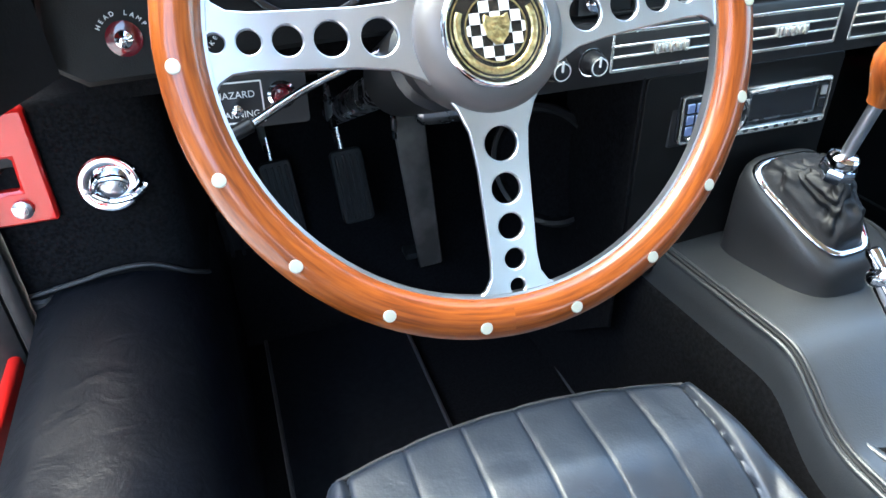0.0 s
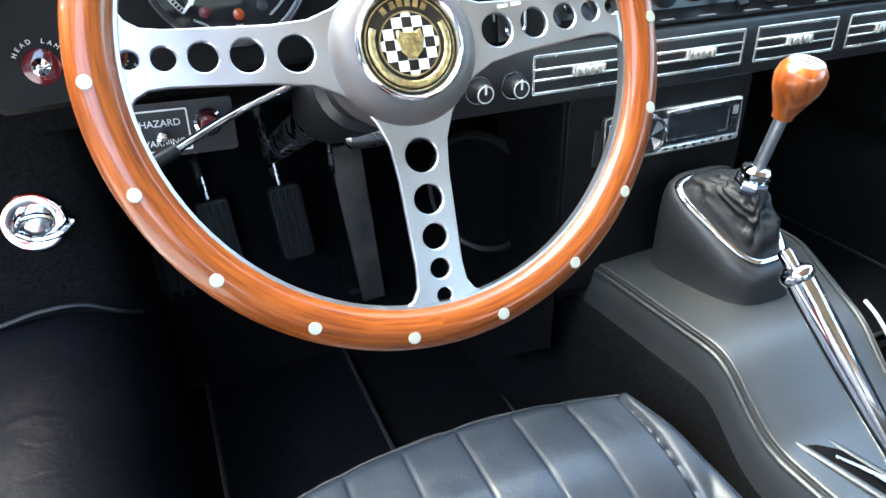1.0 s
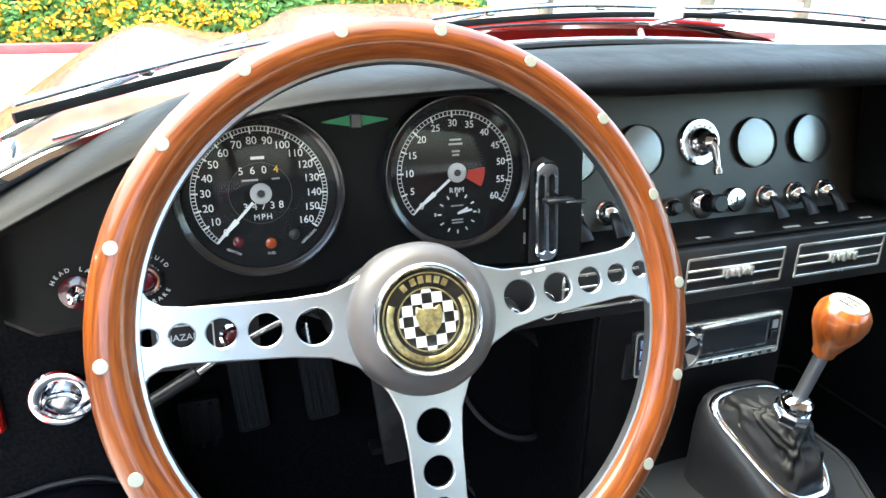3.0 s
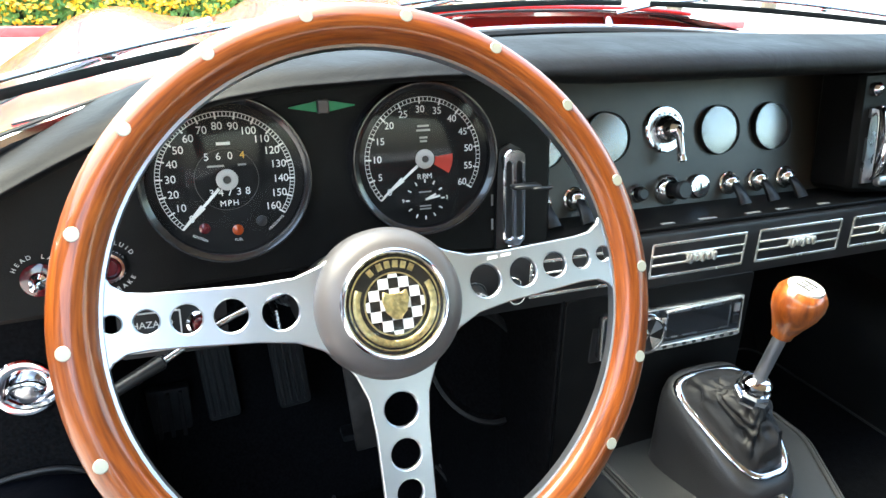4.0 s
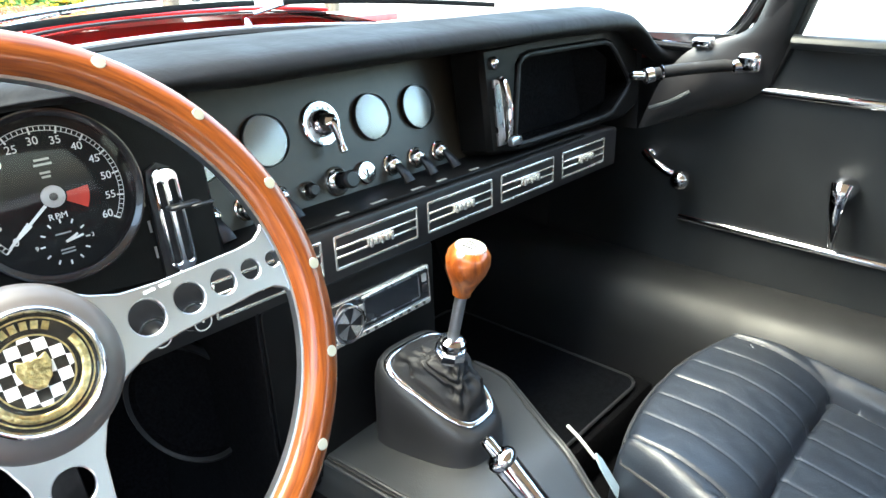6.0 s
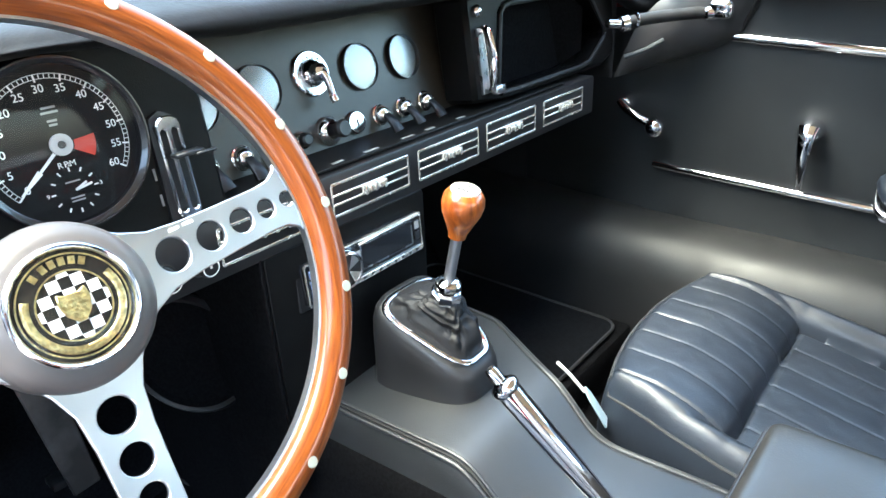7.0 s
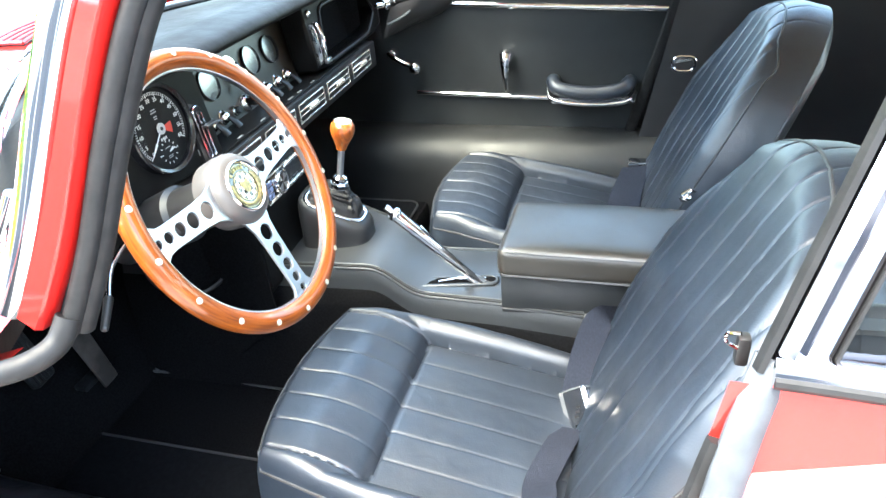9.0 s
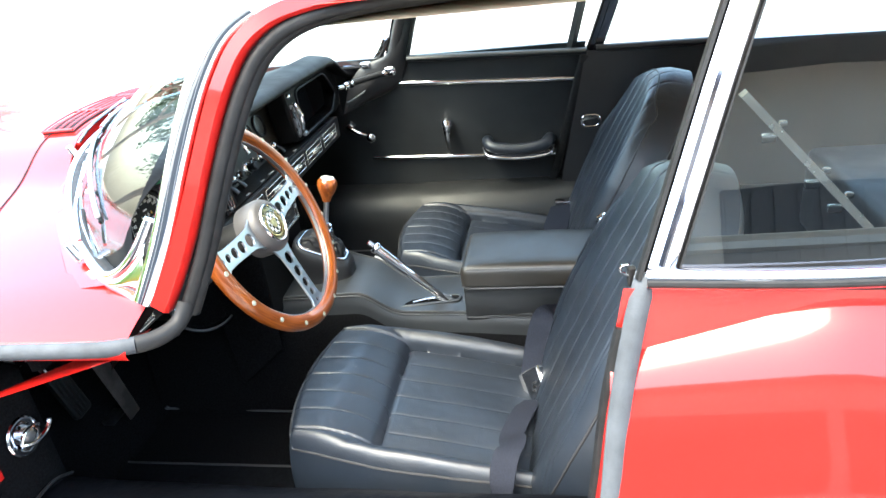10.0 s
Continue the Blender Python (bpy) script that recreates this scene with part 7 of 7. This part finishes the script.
for f in (0.18, 0.42, 0.55):
    bm = bmesh.new()
    c = A0.lerp(A1, f)
    box(bm, tuple(c + Vector((-0.004, 0.012, -0.012))), (0.010, 0.022, 0.014), 0.003, 2)
    box(bm, tuple(c + Vector((-0.004, -0.006, 0.010))), (0.010, 0.012, 0.010), 0.003, 2)
    part("clip", bm, CHROME, prop)
bm = bmesh.new()
box(bm, (-0.05, -1.25, 0.56), (0.7, 0.35, 0.20), 0.02, 3)
solid("luggage_box", bm, VINYL, "black trimmed box at the back of the luggage deck", "box")

# ---- outside ----
bm = bmesh.new()
box(bm, (-2.0, 11.7, 0.07), (26, 0.25, 0.15), 0.03)
solid("kerb", bm, KERB, "red painted kerb in front of the flower hedge", "kerb", "structure")

rng = random.Random(4)
bm = bmesh.new()
verts, faces = [], []


def leaf_at(p, s, verts, faces):
    d = Vector((rng.uniform(-1, 1), rng.uniform(-1, 1), rng.uniform(-0.2, 1))).normalized()
    r = d.orthogonal().normalized()
    q = Vector(p)
    i = len(verts)
    verts += [q - r * s * 0.4, q + d * s * 0.6 - r * 0.0, q + r * s * 0.4, q - d * s * 0.6]
    faces.append((i, i + 1, i + 2, i + 3))


def hedge_h(x):
    return 2.5 + 0.16 * math.sin(x * 0.9) + 0.12 * math.sin(x * 2.3 + 1)


for k in range(64000):
    x = rng.uniform(-13, 4.6)
    t = rng.random()
    y = 12.0 + 2.2 * t
    z = 0.1 + (hedge_h(x) - 0.1) * min(1, (t * 2.0) ** 0.7) * rng.uniform(0.55, 1.0)
    leaf_at((x, y, z), rng.uniform(0.07, 0.17), verts, faces)
# Added dark sheet behind the leaves closes gaps and stands in for inner shade
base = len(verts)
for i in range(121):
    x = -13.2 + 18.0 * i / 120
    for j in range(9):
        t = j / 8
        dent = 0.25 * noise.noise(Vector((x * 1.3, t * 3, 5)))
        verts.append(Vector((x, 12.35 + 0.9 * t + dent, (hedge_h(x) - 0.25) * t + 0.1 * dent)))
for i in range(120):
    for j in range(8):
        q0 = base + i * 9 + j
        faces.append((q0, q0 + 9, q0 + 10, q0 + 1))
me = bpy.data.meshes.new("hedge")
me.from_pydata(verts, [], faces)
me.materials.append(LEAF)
me.materials.append(HEDGE_SHADE)
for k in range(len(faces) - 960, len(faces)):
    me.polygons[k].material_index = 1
hedge = tagged(new("hedge", me), "green flowering hedge behind the kerb", "hedge", "", "stuff")
verts, faces = [], []
for k in range(2600):
    x = rng.uniform(-13, 4.6)
    if noise.noise(Vector((x * 0.5, 0, 7))) + 0.25 * rng.random() < -0.05:
        continue
    t = rng.random() ** 1.5
    y = 11.95 + 1.8 * t
    z = 0.15 + 1.7 * min(1, (t * 2.0) ** 0.7) * rng.uniform(0.75, 1.02)
    for j in range(9):
        leaf_at((x + rng.gauss(0, 0.06), y + rng.gauss(0, 0.05), z + rng.gauss(0, 0.05)), rng.uniform(0.05, 0.09), verts, faces)
me = bpy.data.meshes.new("flowers")
me.from_pydata(verts, [], faces)
me.materials.append(FLOWER)
tagged(new("flowers", me), "yellow flower heads scattered over the hedge", "flowers", "", "stuff")

# trees round the drive, mirrored in the paint and the windscreen
TREE_LEAF = material("tree_leaf", (0.055, 0.105, 0.03), 0.55, second=(0.03, 0.065, 0.02), scale=0.8)
BARK = material("tree_bark", (0.16, 0.12, 0.085), 0.9, vary=0.4, scale=6, bump=0.8, bump_scale=30, stretch=(1, 1, 0.25))


def tree(x, y, h, seed):
    """Tapered trunk, forked limbs and a crown of leaf clumps with gaps."""
    r = random.Random(seed)
    t = thing("tree", (x, y, 0), "leafy green tree standing across the concrete drive", "tree", "trees round the drive")
    base = Vector((x, y, -0.05))
    top = base + Vector((r.uniform(-0.4, 0.4), r.uniform(-0.4, 0.4), h * 0.82))
    trunk_path = smooth_path([base, base.lerp(top, 0.35) + Vector((0.12, -0.08, 0)), base.lerp(top, 0.7) + Vector((-0.10, 0.1, 0)), top], 5)
    bm = bmesh.new()
    sweep(bm, trunk_path, lambda k: circle(0.22 * (1 - 0.85 * k) + 0.02, 10), up=(1, 0, 0))
    part("trunk", bm, BARK, t)
    tips = [top]
    for k in range(11):
        a = 2.4 * k + r.uniform(-0.3, 0.3)
        p = base.lerp(top, 0.30 + 0.058 * k)
        reach = h * (0.30 - 0.014 * k) * r.uniform(0.8, 1.15)
        q = p + Vector((math.cos(a) * reach, math.sin(a) * reach, reach * r.uniform(0.35, 0.75)))
        bm = bmesh.new()
        sweep(bm, smooth_path([p, p.lerp(q, 0.5) + Vector((0, 0, -0.1)), q], 4), lambda f: circle(0.075 * (1 - 0.8 * f) + 0.008, 7), up=(0.3, 0.2, 1))
        part("limb", bm, BARK, t)
        tips += [q, p.lerp(q, 0.7), p.lerp(q, 0.45) + Vector((0, 0, 0.4))]
    vs, fs = [], []
    g = h / 8
    for c in tips:
        for j in range(5):
            e = c + Vector((r.gauss(0, 0.5), r.gauss(0, 0.5), r.gauss(0.1, 0.42))) * g
            for n in range(26):
                d = Vector((r.gauss(0, 1), r.gauss(0, 1), r.gauss(0, 0.8)))
                q = e + d * 0.27 * g
                o = d.orthogonal().normalized() * r.uniform(0.09, 0.16) * g
                w = Vector((r.uniform(-1, 1), r.uniform(-1, 1), r.uniform(-0.6, 0.6))).normalized() * r.uniform(0.07, 0.13) * g
                m0 = len(vs)
                vs += [q - o, q + w, q + o, q - w]
                fs.append((m0, m0 + 1, m0 + 2, m0 + 3))
    me = bpy.data.meshes.new("crown")
    me.from_pydata(vs, [], fs)
    me.materials.append(TREE_LEAF)
    crown = new("crown", me)
    crown.parent = t
    crown.matrix_parent_inverse = t.matrix_world.inverted()


for x, y, h, k in ((-2.9, 17.0, 7.0, 1), (-6.0, 18.0, 8.0, 2), (9.0, 18.5, 11.5, 3), (13.0, 16.5, 12.0, 4), (17.5, 17.5, 12.5, 5)):
    tree(x, y, h, k)

# building on the driver's side, seen in the window's reflection
bld = thing("garage_building", (-6.6, -4, 0), "pale plastered building with dark panelled garage doors", "building", kind="structure")
bm = bmesh.new()
box(bm, (-6.8, -4, 1.75), (0.4, 24, 3.5))
part("wall", bm, WALL, bld)
bm = bmesh.new()
box(bm, (-6.5, -4, 3.55), (1.0, 24.4, 0.12), 0.02, 1)
part("eave", bm, DOORGREY, bld)
for k in range(5):
    y0 = -13.0 + 4.4 * k
    bm = bmesh.new()
    box(bm, (-6.58, y0, 1.15), (0.06, 3.9, 2.3), 0.01, 1)
    d_ = part("garage_door", bm, DOORGREY, bld, "dark panelled garage door")
    for j in range(12):
        bm = bmesh.new()
        box(bm, (-6.54, y0 - 1.79 + 0.325 * j, 1.15), (0.03, 0.27, 2.2), 0.01, 1)
        part("panel", bm, DOORGREY, d_)
